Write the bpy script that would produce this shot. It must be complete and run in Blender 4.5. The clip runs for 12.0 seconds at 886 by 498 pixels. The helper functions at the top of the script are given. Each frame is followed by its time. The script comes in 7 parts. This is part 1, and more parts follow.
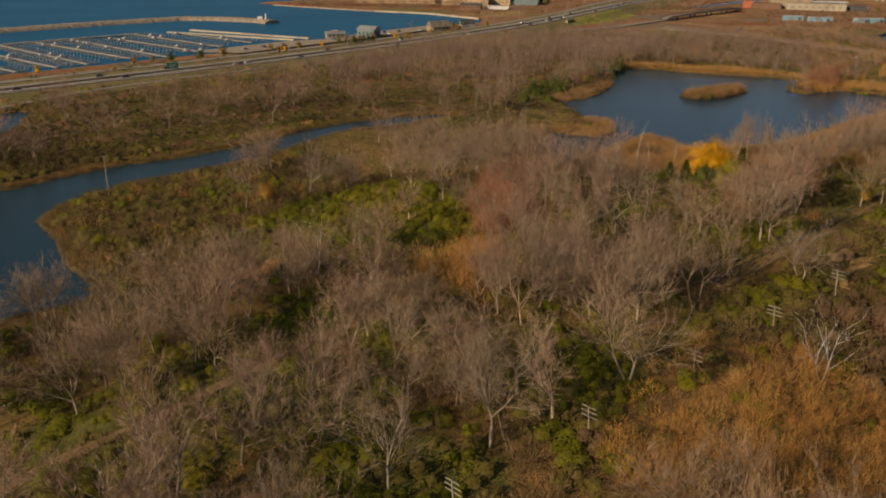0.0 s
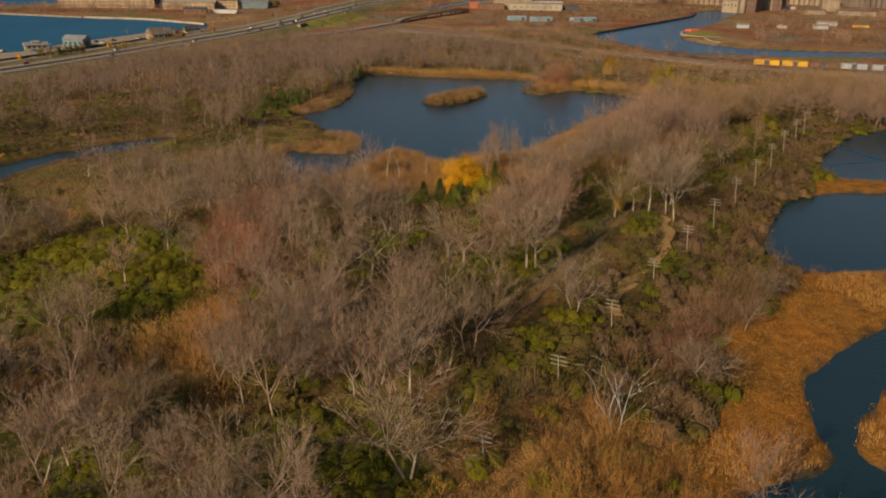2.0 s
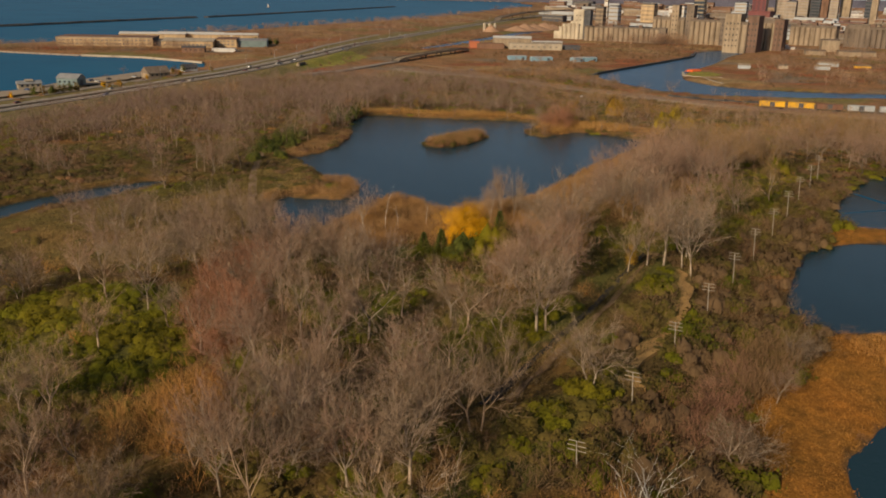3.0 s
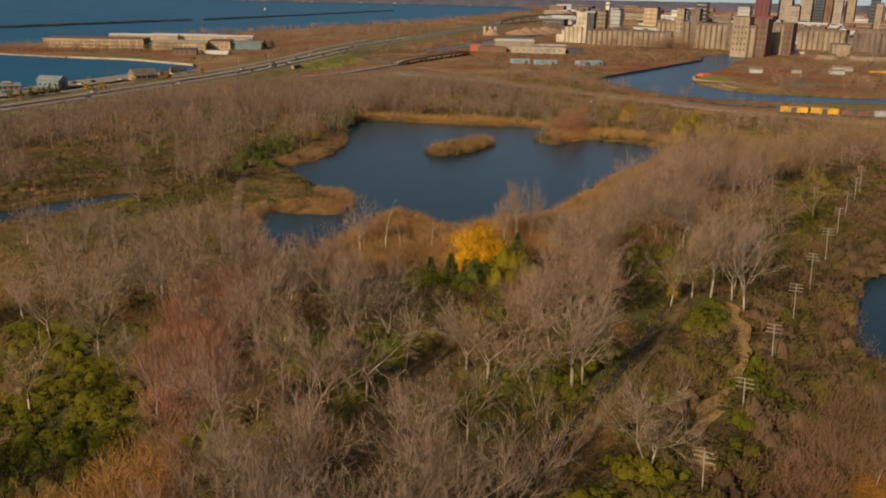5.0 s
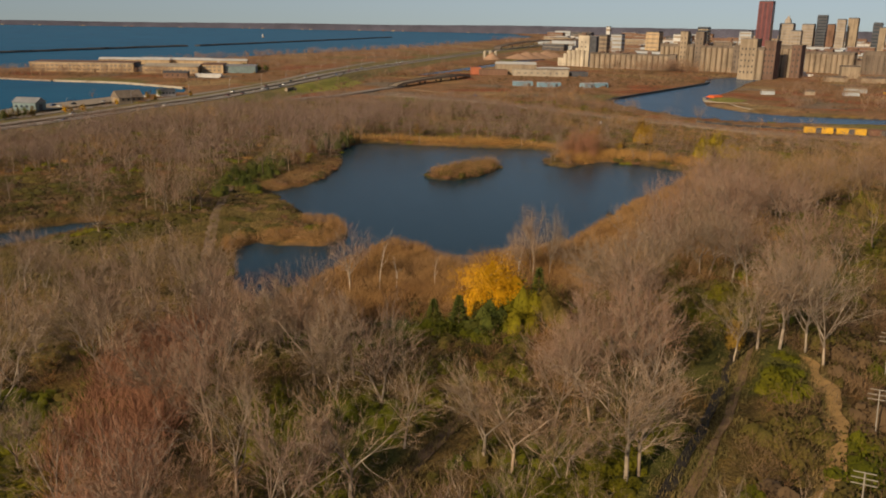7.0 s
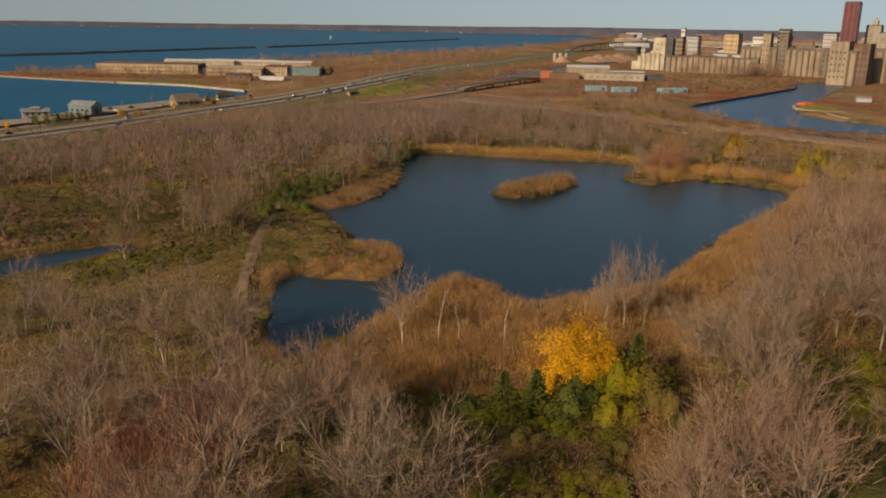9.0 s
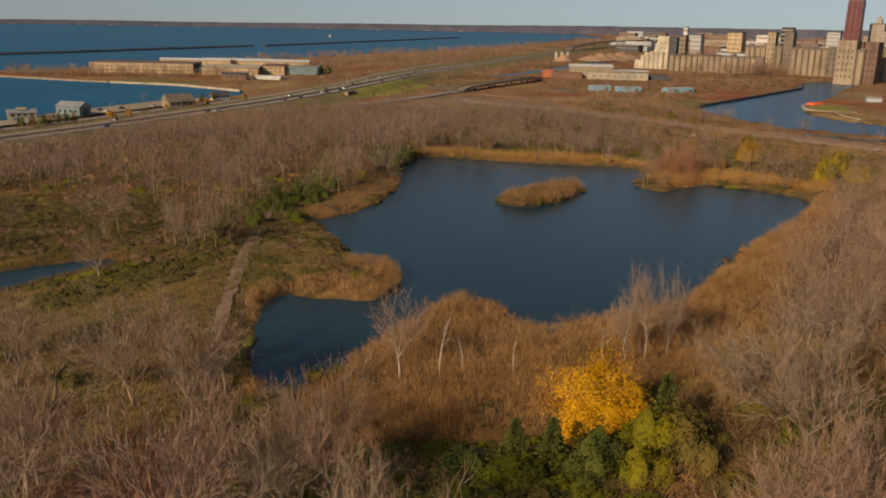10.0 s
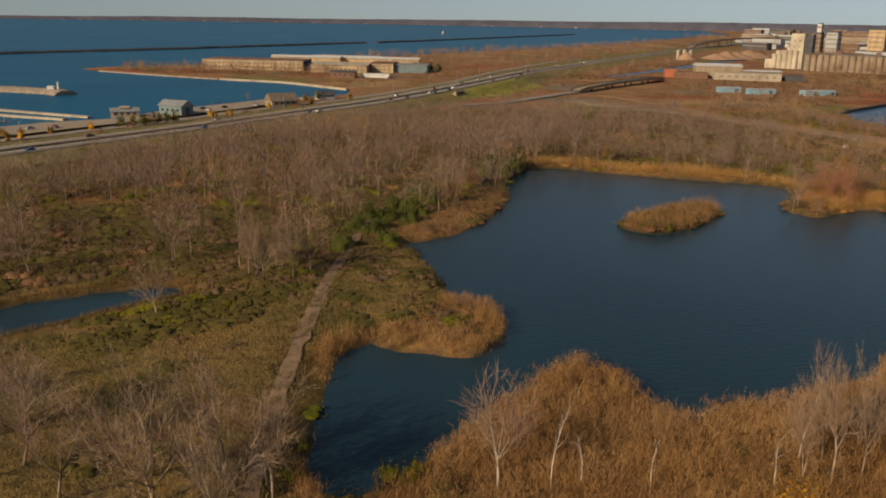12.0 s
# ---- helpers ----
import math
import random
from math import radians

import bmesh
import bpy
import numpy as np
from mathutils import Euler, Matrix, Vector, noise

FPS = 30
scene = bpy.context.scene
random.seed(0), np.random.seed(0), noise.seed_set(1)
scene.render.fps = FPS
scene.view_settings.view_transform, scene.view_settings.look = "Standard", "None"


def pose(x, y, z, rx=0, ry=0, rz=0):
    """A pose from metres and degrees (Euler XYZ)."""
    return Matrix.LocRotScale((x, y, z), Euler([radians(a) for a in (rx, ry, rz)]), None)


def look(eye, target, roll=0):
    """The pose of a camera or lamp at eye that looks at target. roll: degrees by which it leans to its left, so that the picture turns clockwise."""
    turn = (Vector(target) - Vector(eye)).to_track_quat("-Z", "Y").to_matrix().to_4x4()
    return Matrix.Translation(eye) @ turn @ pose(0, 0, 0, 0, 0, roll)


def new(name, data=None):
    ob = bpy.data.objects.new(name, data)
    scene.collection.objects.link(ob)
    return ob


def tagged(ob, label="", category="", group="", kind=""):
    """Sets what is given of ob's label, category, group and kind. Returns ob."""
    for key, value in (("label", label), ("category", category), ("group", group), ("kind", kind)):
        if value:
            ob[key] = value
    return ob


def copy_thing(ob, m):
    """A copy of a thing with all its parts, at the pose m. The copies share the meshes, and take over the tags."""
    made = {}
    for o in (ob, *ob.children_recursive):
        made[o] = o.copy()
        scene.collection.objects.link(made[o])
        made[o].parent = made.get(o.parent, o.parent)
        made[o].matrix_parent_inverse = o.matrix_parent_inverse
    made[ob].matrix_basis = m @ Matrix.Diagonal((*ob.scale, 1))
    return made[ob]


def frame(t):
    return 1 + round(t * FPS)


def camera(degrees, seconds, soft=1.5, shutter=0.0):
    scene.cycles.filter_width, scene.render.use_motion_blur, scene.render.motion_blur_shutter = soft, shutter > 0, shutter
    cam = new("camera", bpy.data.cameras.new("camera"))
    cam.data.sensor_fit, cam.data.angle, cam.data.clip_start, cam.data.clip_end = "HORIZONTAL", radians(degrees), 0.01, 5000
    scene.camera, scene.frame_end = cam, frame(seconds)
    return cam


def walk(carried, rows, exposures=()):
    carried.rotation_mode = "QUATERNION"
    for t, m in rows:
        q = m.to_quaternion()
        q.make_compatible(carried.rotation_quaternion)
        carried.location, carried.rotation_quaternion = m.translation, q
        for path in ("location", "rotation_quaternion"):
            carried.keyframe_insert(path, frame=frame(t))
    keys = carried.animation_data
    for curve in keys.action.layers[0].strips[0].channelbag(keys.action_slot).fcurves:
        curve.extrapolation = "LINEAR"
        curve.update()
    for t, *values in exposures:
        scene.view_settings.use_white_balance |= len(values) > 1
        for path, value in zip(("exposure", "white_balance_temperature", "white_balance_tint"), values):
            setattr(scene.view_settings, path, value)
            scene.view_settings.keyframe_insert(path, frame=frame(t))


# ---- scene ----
cam = camera(55.7, 12.0, soft=1.9)
PATH = [
    (0, (-0.984, -7.339, 76.435), (-1.003, -5.461, 75.746), 0.4),
    (0.5, (-0.432, 0.37, 76.601), (-0.263, 2.241, 75.913), 0.7),
    (1, (0.826, 7.9, 76.748), (1.236, 9.734, 76.062), 0.8),
    (1.5, (2.38, 15.231, 76.785), (2.923, 17.03, 76.101), 0.9),
    (2, (4.112, 22.583, 76.848), (4.664, 24.381, 76.167), 1.0),
    (2.5, (5.819, 30.009, 76.894), (6.379, 31.826, 76.274), 1.1),
    (3, (7.647, 37.705, 76.82), (8.21, 39.529, 76.22), 1.2),
    (3.5, (9.458, 45.507, 76.688), (10.022, 47.331, 76.089), 1.2),
    (5.5, (16.022, 77.75, 69.57), (16.594, 79.577, 68.993), 1.4),
    (6, (18.203, 86.064, 66.515), (18.779, 87.904, 65.983), 1.2),
    (6.5, (20.837, 94.812, 64.769), (21.414, 96.653, 64.241), 1.2),
    (8.5, (29.715, 129.135, 64.005), (30.213, 130.999, 63.48), 1.2),
    (9, (31.832, 137.913, 63.966), (32.262, 139.794, 63.439), 1.2),
    (9.5, (33.631, 146.46, 63.75), (34.06, 148.34, 63.222), 1.1),
    (10, (35.364, 155.139, 63.521), (35.794, 157.019, 62.991), 1.2),
    (10.5, (37.29, 164.222, 63.437), (37.721, 166.101, 62.905), 1.2),
    (11, (39.222, 173.453, 63.312), (39.655, 175.331, 62.779), 1.2),
    (11.5, (40.854, 182.58, 63.332), (41.251, 184.466, 62.794), 1.2),
    (12, (41.6, 191.698, 63.218), (41.78, 193.614, 62.676), 1.1),
]
walk(cam, [(t, look(eye, target, roll)) for t, eye, target, roll in PATH])

# ---- sky, sun ----
SUN_DIR = Vector((-0.80, -0.60, 0.0)).normalized()
SUN_EL = radians(25)
world = bpy.data.worlds.new("sky")
scene.world = world
world.use_nodes = True
wn = world.node_tree
wn.nodes.clear()
sky = wn.nodes.new("ShaderNodeTexSky")
sky.sky_type, sky.sun_disc = "NISHITA", False
sky.sun_elevation = SUN_EL
sky.sun_rotation = math.atan2(SUN_DIR.x, SUN_DIR.y)
sky.altitude, sky.air_density, sky.dust_density, sky.ozone_density = 100, 1.0, 1.0, 2.6
bg = wn.nodes.new("ShaderNodeBackground")
bg.inputs["Strength"].default_value = 0.082
wo = wn.nodes.new("ShaderNodeOutputWorld")
tc = wn.nodes.new("ShaderNodeTexCoord")
lifted = wn.nodes.new("ShaderNodeVectorMath")
lifted.operation = "ADD"
lifted.inputs[1].default_value = (0, 0, 0.07)
wn.links.new(tc.outputs["Generated"], lifted.inputs[0])
wn.links.new(lifted.outputs[0], sky.inputs[0])
hs = wn.nodes.new("ShaderNodeHueSaturation")
hs.inputs["Saturation"].default_value = 0.62
hs.inputs["Value"].default_value = 0.87
wn.links.new(sky.outputs[0], hs.inputs["Color"])
wn.links.new(hs.outputs[0], bg.inputs[0])
wn.links.new(bg.outputs[0], wo.inputs[0])
lamp = bpy.data.lights.new("sun", "SUN")
lamp.energy, lamp.angle, lamp.color = 4.8, radians(0.6), (1.0, 0.79, 0.54)
sun = new("sun", lamp)
sun_from = SUN_DIR * math.cos(SUN_EL) + Vector((0, 0, math.sin(SUN_EL)))
sun.matrix_world = look(sun_from * 300, (0, 0, 0))
scene.view_settings.exposure = 0.0


# ---- materials ----
def nodes_of(name, rough=0.8, metal=0.0, spec=0.3):
    m = bpy.data.materials.new(name)
    m.use_nodes = True
    b = m.node_tree.nodes["Principled BSDF"]
    b.inputs["Roughness"].default_value = rough
    b.inputs["Metallic"].default_value = metal
    b.inputs["Specular IOR Level"].default_value = spec
    return m, m.node_tree.nodes, m.node_tree.links, b


def ramp(nd, lk, src, cols, lo=0.3, hi=0.7):
    r = nd.new("ShaderNodeValToRGB")
    e = r.color_ramp.elements
    while len(e) < len(cols):
        e.new(0.5)
    for i, c in enumerate(cols):
        e[i].position = lo + (hi - lo) * i / max(1, len(cols) - 1)
        e[i].color = (*c, 1)
    lk.new(src, r.inputs[0])
    return r.outputs[0]


def mixed(nd, lk, a, b, fac, how="MIX"):
    m = nd.new("ShaderNodeMix")
    m.data_type, m.blend_type = "RGBA", how
    for sock, v in ((m.inputs[0], fac), (m.inputs[6], a), (m.inputs[7], b)):
        if hasattr(v, "node"):
            lk.new(v, sock)
        else:
            sock.default_value = v if isinstance(v, (int, float)) else (*v, 1)
    return m.outputs[2]


def noise_of(nd, lk, scale, detail=4, coord="position", rough=0.55):
    t = nd.new("ShaderNodeTexNoise")
    t.inputs["Scale"].default_value = scale
    t.inputs["Detail"].default_value = detail
    t.inputs["Roughness"].default_value = rough
    if coord == "position":
        g = nd.new("ShaderNodeNewGeometry")
        lk.new(g.outputs["Position"], t.inputs["Vector"])
    else:
        c = nd.new("ShaderNodeTexCoord")
        lk.new(c.outputs["Object"], t.inputs["Vector"])
    return t.outputs["Fac"]


def bumped(nd, lk, b, height, strength=0.4, distance=0.05):
    u = nd.new("ShaderNodeBump")
    u.inputs["Strength"].default_value = strength
    u.inputs["Distance"].default_value = distance
    lk.new(height, u.inputs["Height"])
    lk.new(u.outputs[0], b.inputs["Normal"])


def plain(name, col, rough=0.8, vary=0.18, scale=0.6, metal=0.0, spec=0.3, bump=0.0, fine=9.0):
    """A surface of one base colour with stains at two scales."""
    m, nd, lk, b = nodes_of(name, rough, metal, spec)
    lo = tuple(max(0.0, c * (1 - vary)) for c in col)
    hi = tuple(min(1.0, c * (1 + vary)) for c in col)
    c1 = ramp(nd, lk, noise_of(nd, lk, scale), [lo, col, hi])
    c2 = ramp(nd, lk, noise_of(nd, lk, scale * fine), [(0.82,) * 3, (1.0,) * 3, (1.12,) * 3])
    lk.new(mixed(nd, lk, c1, c2, 1.0, "MULTIPLY"), b.inputs["Base Color"])
    if bump:
        bumped(nd, lk, b, noise_of(nd, lk, scale * fine), bump)
    return m


def foliage(name, cols, patch=0.12, rough=0.75, per_piece=0.35, leafy=False):
    """Leaves, twigs or reeds: colour by patch of the wood, by plant and by piece."""
    m, nd, lk, b = nodes_of(name, rough, 0.0, 0.2)
    c1 = ramp(nd, lk, noise_of(nd, lk, patch, 3), cols, 0.33, 0.67)
    oi = nd.new("ShaderNodeObjectInfo")
    c2 = ramp(nd, lk, oi.outputs["Random"], [(0.8, 0.84, 0.86), (1.0, 1.0, 1.0), (1.2, 1.1, 1.0)], 0.0, 1.0)
    g = nd.new("ShaderNodeNewGeometry")
    k = per_piece
    c3 = ramp(nd, lk, g.outputs["Random Per Island"], [(1 - k,) * 3, (1.0,) * 3, (1 + k, 1 + k * 0.9, 1 + k * 0.7)], 0.0, 1.0)
    col = mixed(nd, lk, mixed(nd, lk, c1, c2, 1.0, "MULTIPLY"), c3, 1.0, "MULTIPLY")
    if leafy:
        # fine noise paints shaded gaps and brighter tips into the leaf colour
        c4 = ramp(nd, lk, noise_of(nd, lk, 4.5, 5, rough=0.7), [(0.6, 0.6, 0.62), (0.97, 0.97, 0.97), (1.3, 1.26, 1.15)], 0.34, 0.66)
        col = mixed(nd, lk, col, c4, 1.0, "MULTIPLY")
        bumped(nd, lk, b, noise_of(nd, lk, 4.0, 5, rough=0.65), 0.6, 0.15)
    lk.new(col, b.inputs["Base Color"])
    return m


M = {}
M["bark"] = foliage("pale_bark", [(0.20, 0.155, 0.115), (0.285, 0.225, 0.168), (0.37, 0.30, 0.23)], 0.3, 0.85)
M["bark_dark"] = foliage("grey_brown_bark", [(0.15, 0.112, 0.08), (0.22, 0.17, 0.125), (0.29, 0.23, 0.175)], 0.3, 0.85)
M["birch"] = foliage("white_bark", [(0.40, 0.36, 0.30), (0.50, 0.46, 0.40), (0.60, 0.56, 0.50)], 0.5, 0.7)
M["twig_pink"] = foliage("rosy_brown_twigs", [(0.20, 0.120, 0.080), (0.24, 0.150, 0.102), (0.262, 0.170, 0.12)], 0.05, per_piece=0.25)
# rosy twigs greyed for the far wood: air haze mixed into the colour
M["twig_hazed"] = foliage("hazed_rose_twigs", [(0.20, 0.125, 0.096), (0.235, 0.152, 0.118), (0.26, 0.175, 0.138)], 0.04, per_piece=0.25)
M["twig_grey"] = foliage("grey_brown_twigs", [(0.19, 0.130, 0.082), (0.235, 0.165, 0.108), (0.272, 0.188, 0.124)], 0.05)
M["twig_tan"] = foliage("tan_twigs", [(0.24, 0.14, 0.055), (0.28, 0.165, 0.066), (0.27, 0.145, 0.06)], 0.06)
M["leaf_green"] = foliage("green_leaves", [(0.098, 0.103, 0.004), (0.150, 0.138, 0.005), (0.19, 0.152, 0.007)], 0.03, 0.7, per_piece=0.18, leafy=True)
M["brush_grey"] = foliage("grey_brown_brush", [(0.135, 0.082, 0.040), (0.172, 0.105, 0.050), (0.205, 0.125, 0.062)], 0.06, 0.85, per_piece=0.18)
M["brush_rose"] = foliage("rosy_brown_saplings", [(0.235, 0.115, 0.068), (0.275, 0.138, 0.084), (0.29, 0.155, 0.098)], 0.06, 0.85, per_piece=0.2)
M["brush_umber"] = foliage("umber_brush", [(0.20, 0.118, 0.05), (0.25, 0.15, 0.064), (0.27, 0.165, 0.08)], 0.06, 0.85, per_piece=0.2)
M["brush_tan"] = foliage("golden_tan_brush", [(0.29, 0.155, 0.046), (0.35, 0.19, 0.056), (0.33, 0.195, 0.068)], 0.06, 0.85, per_piece=0.18, leafy=True)
M["leaf_olive"] = foliage("olive_leaves", [(0.100, 0.086, 0.014), (0.130, 0.10, 0.020), (0.16, 0.108, 0.030)], 0.04, 0.75, per_piece=0.18, leafy=True)
M["leaf_dark"] = foliage("dark_green_needles", [(0.062, 0.078, 0.014), (0.082, 0.094, 0.016), (0.105, 0.108, 0.020)], 0.2, 0.6, leafy=True)
M["leaf_yellow"] = foliage("yellow_leaves", [(0.42, 0.215, 0.003), (0.49, 0.258, 0.004), (0.54, 0.295, 0.006)], 0.3, 0.6, per_piece=0.15, leafy=True)
M["leaf_willow"] = foliage("yellow_green_leaves", [(0.25, 0.175, 0.010), (0.31, 0.215, 0.014), (0.33, 0.24, 0.02)], 0.2, 0.6, per_piece=0.2, leafy=True)
M["leaf_gold"] = foliage("golden_leaves", [(0.24, 0.135, 0.016), (0.29, 0.165, 0.02), (0.25, 0.155, 0.03)], 0.2, 0.6, per_piece=0.2, leafy=True)
M["leaf_rust"] = foliage("rust_brown_leaves", [(0.165, 0.086, 0.044), (0.195, 0.104, 0.05), (0.22, 0.122, 0.056)], 0.06, per_piece=0.2, leafy=True)
M["reed_orange"] = foliage("orange_brown_reeds", [(0.245, 0.130, 0.046), (0.30, 0.166, 0.062), (0.34, 0.198, 0.085)], 0.06, per_piece=0.2)
M["reed_marsh"] = foliage("matted_orange_reeds", [(0.235, 0.108, 0.019), (0.28, 0.136, 0.026), (0.32, 0.166, 0.040)], 0.05, per_piece=0.2)
M["reed_tan"] = foliage("straw_reeds", [(0.29, 0.155, 0.045), (0.35, 0.20, 0.06), (0.38, 0.235, 0.09)], 0.05)
M["grass_dry"] = foliage("dry_grass", [(0.135, 0.108, 0.034), (0.18, 0.130, 0.046), (0.235, 0.150, 0.062)], 0.045)
M["grass_rough"] = foliage("rough_brown_grass", [(0.10, 0.080, 0.024), (0.135, 0.094, 0.032), (0.175, 0.105, 0.042)], 0.04)


def ground_material():
    m, nd, lk, b = nodes_of("ground_cover", 0.95, 0.0, 0.1)
    a = nd.new("ShaderNodeVertexColor")
    a.layer_name = "cover"
    c1 = ramp(nd, lk, noise_of(nd, lk, 0.35, 5), [(0.62, 0.62, 0.6), (1.0, 1.0, 1.0), (1.35, 1.28, 1.15)])
    c2 = ramp(nd, lk, noise_of(nd, lk, 0.045, 4), [(0.75, 0.8, 0.72), (1.0, 1.0, 1.0), (1.25, 1.12, 1.0)])
    c3 = ramp(nd, lk, noise_of(nd, lk, 2.6, 4), [(0.6,) * 3, (1.0,) * 3, (1.3,) * 3])
    col = mixed(nd, lk, mixed(nd, lk, mixed(nd, lk, a.outputs[0], c1, 1.0, "MULTIPLY"), c2, 1.0, "MULTIPLY"), c3, 1.0, "MULTIPLY")
    lk.new(col, b.inputs["Base Color"])
    bumped(nd, lk, b, noise_of(nd, lk, 1.6, 6), 0.9, 0.35)
    return m


def water_material(name, cols, rough, wave, size, gloss):
    """Water body colour under a gloss that waves break up."""
    m, nd, lk, b = nodes_of(name, 0.9, 0.0, 0.0)
    c = ramp(nd, lk, noise_of(nd, lk, 0.008, 3), cols)
    lk.new(c, b.inputs["Base Color"])
    g = nd.new("ShaderNodeBsdfGlossy")
    g.inputs["Roughness"].default_value = rough
    g.inputs["Color"].default_value = (0.9, 0.95, 1.0, 1)
    u = nd.new("ShaderNodeBump")
    u.inputs["Strength"].default_value, u.inputs["Distance"].default_value = wave, 0.25
    lk.new(noise_of(nd, lk, size, 5), u.inputs["Height"])
    lk.new(u.outputs[0], g.inputs["Normal"])
    lw = nd.new("ShaderNodeFresnel")
    lw.inputs["IOR"].default_value = 1.33
    lk.new(u.outputs[0], lw.inputs["Normal"])
    mul = nd.new("ShaderNodeMath")
    mul.operation = "MULTIPLY"
    mul.inputs[1].default_value = gloss
    lk.new(lw.outputs[0], mul.inputs[0])
    mx = nd.new("ShaderNodeMixShader")
    lk.new(mul.outputs[0], mx.inputs[0])
    lk.new(b.outputs[0], mx.inputs[1])
    lk.new(g.outputs[0], mx.inputs[2])
    lk.new(mx.outputs[0], nd["Material Output"].inputs["Surface"])
    return m


def streaked(name, col, vary=0.3):
    """Weathered wall: stains running down."""
    m, nd, lk, b = nodes_of(name, 0.9, 0.0, 0.2)
    g = nd.new("ShaderNodeNewGeometry")
    mp = nd.new("ShaderNodeMapping")
    mp.inputs["Scale"].default_value = (0.35, 0.35, 0.02)
    lk.new(g.outputs["Position"], mp.inputs["Vector"])
    t = nd.new("ShaderNodeTexNoise")
    t.inputs["Scale"].default_value, t.inputs["Detail"].default_value = 1.0, 5
    lk.new(mp.outputs[0], t.inputs["Vector"])
    c1 = ramp(nd, lk, t.outputs["Fac"], [tuple(c * (1 - vary) for c in col), col, tuple(c * (1 + vary * 0.6) for c in col)])
    c2 = ramp(nd, lk, noise_of(nd, lk, 0.06, 4), [(0.72, 0.7, 0.68), (1.0, 1.0, 1.0), (1.12, 1.1, 1.05)])
    lk.new(mixed(nd, lk, c1, c2, 1.0, "MULTIPLY"), b.inputs["Base Color"])
    return m


M["ground"] = ground_material()
M["pond"] = water_material("pond_water", [(0.010, 0.030, 0.042), (0.012, 0.036, 0.050), (0.014, 0.040, 0.055)], 0.12, 0.4, 0.9, 0.72)
M["canal"] = water_material("canal_water", [(0.022, 0.062, 0.115), (0.028, 0.072, 0.130), (0.034, 0.082, 0.145)], 0.2, 0.5, 0.5, 0.45)
M["lake"] = water_material("lake_water", [(0.005, 0.078, 0.160), (0.006, 0.087, 0.175), (0.008, 0.096, 0.187)], 0.25, 0.6, 0.35, 0.22)
M["asphalt"] = plain("asphalt", (0.25, 0.212, 0.172), 0.9, 0.15, 0.15)
M["dirt"] = plain("dirt_track", (0.22, 0.135, 0.07), 0.95, 0.2, 0.5, bump=0.5)
M["trail"] = plain("worn_earth_track", (0.24, 0.158, 0.10), 0.95, 0.2, 0.4, bump=0.5)
M["litter"] = plain("rusty_leaf_litter", (0.27, 0.112, 0.04), 0.95, 0.25, 0.5, bump=0.5)
# near-black colour that paints the shade of the bank by the path
M["bank_shade"] = plain("black_bank_shade", (0.028, 0.022, 0.016), 0.55, 0.3, 0.8, bump=0.4)
M["sandy"] = plain("sandy_path", (0.36, 0.215, 0.075), 0.95, 0.2, 0.5, bump=0.5)
M["paint"] = plain("road_paint", (0.62, 0.6, 0.55), 0.7, 0.2, 0.6)
M["concrete"] = streaked("concrete", (0.29, 0.226, 0.155))
M["concrete_pale"] = streaked("pale_concrete", (0.38, 0.325, 0.245), 0.2)
M["concrete_dark"] = streaked("dark_concrete", (0.165, 0.13, 0.10))
M["brick"] = streaked("brown_brick", (0.18, 0.105, 0.07))
M["brick_buff"] = streaked("buff_brick", (0.45, 0.325, 0.19))
M["red_clad"] = plain("dark_red_cladding", (0.155, 0.048, 0.046), 0.6, 0.15, 0.03)
M["white"] = plain("white_painted_metal", (0.52, 0.50, 0.46), 0.6, 0.15, 0.2)
M["grey"] = plain("grey_metal_sheet", (0.34, 0.36, 0.37), 0.5, 0.15, 0.2)
M["steel_roof"] = plain("weathered_metal_roof", (0.22, 0.225, 0.225), 0.55, 0.15, 0.2)
M["dark"] = plain("dark_grey_roofing", (0.07, 0.07, 0.075), 0.8, 0.25, 0.2)
M["glass"] = plain("dark_window_glass", (0.03, 0.04, 0.05), 0.15, 0.3, 0.05, spec=0.6)
# tower stone greyed to carry the haze of distance in its colour
M["stone_hazed"] = streaked("hazed_pale_stone", (0.30, 0.26, 0.22), 0.15)
M["pane_dark"] = plain("dark_window_opening", (0.05, 0.045, 0.04), 0.6, 0.2, 0.1)
M["window_dim"] = plain("dim_window_band", (0.20, 0.175, 0.145), 0.5, 0.2, 0.05)
M["strip_dark"] = plain("dark_maroon_glass", (0.105, 0.042, 0.044), 0.3, 0.2, 0.05)
# rusty concrete, darkened further to paint the elevator's side in shade
M["elev_rust_shade"] = streaked("rusty_shaded_concrete", (0.15, 0.095, 0.07))
M["blue"] = plain("pale_blue_metal", (0.20, 0.33, 0.40), 0.5, 0.12, 0.2)
M["teal"] = plain("grey_green_siding", (0.15, 0.20, 0.20), 0.6, 0.15, 0.2)
M["yellow"] = plain("yellow_painted_steel", (0.62, 0.34, 0.02), 0.55, 0.12, 0.3)
M["orange"] = plain("orange_sheet", (0.75, 0.14, 0.03), 0.6, 0.1, 0.3)
M["rust"] = plain("rusty_steel", (0.16, 0.08, 0.05), 0.85, 0.3, 0.3)
M["wood_pole"] = plain("weathered_pole_wood", (0.31, 0.27, 0.22), 0.9, 0.2, 1.5)
M["wood_dock"] = plain("grey_dock_planks", (0.33, 0.30, 0.26), 0.9, 0.25, 0.3)
M["stone"] = plain("grey_brown_rock", (0.27, 0.22, 0.165), 0.95, 0.35, 0.4, bump=0.5)
M["stone_dark"] = plain("dark_wet_rock", (0.055, 0.055, 0.055), 0.9, 0.35, 0.3, bump=0.5)
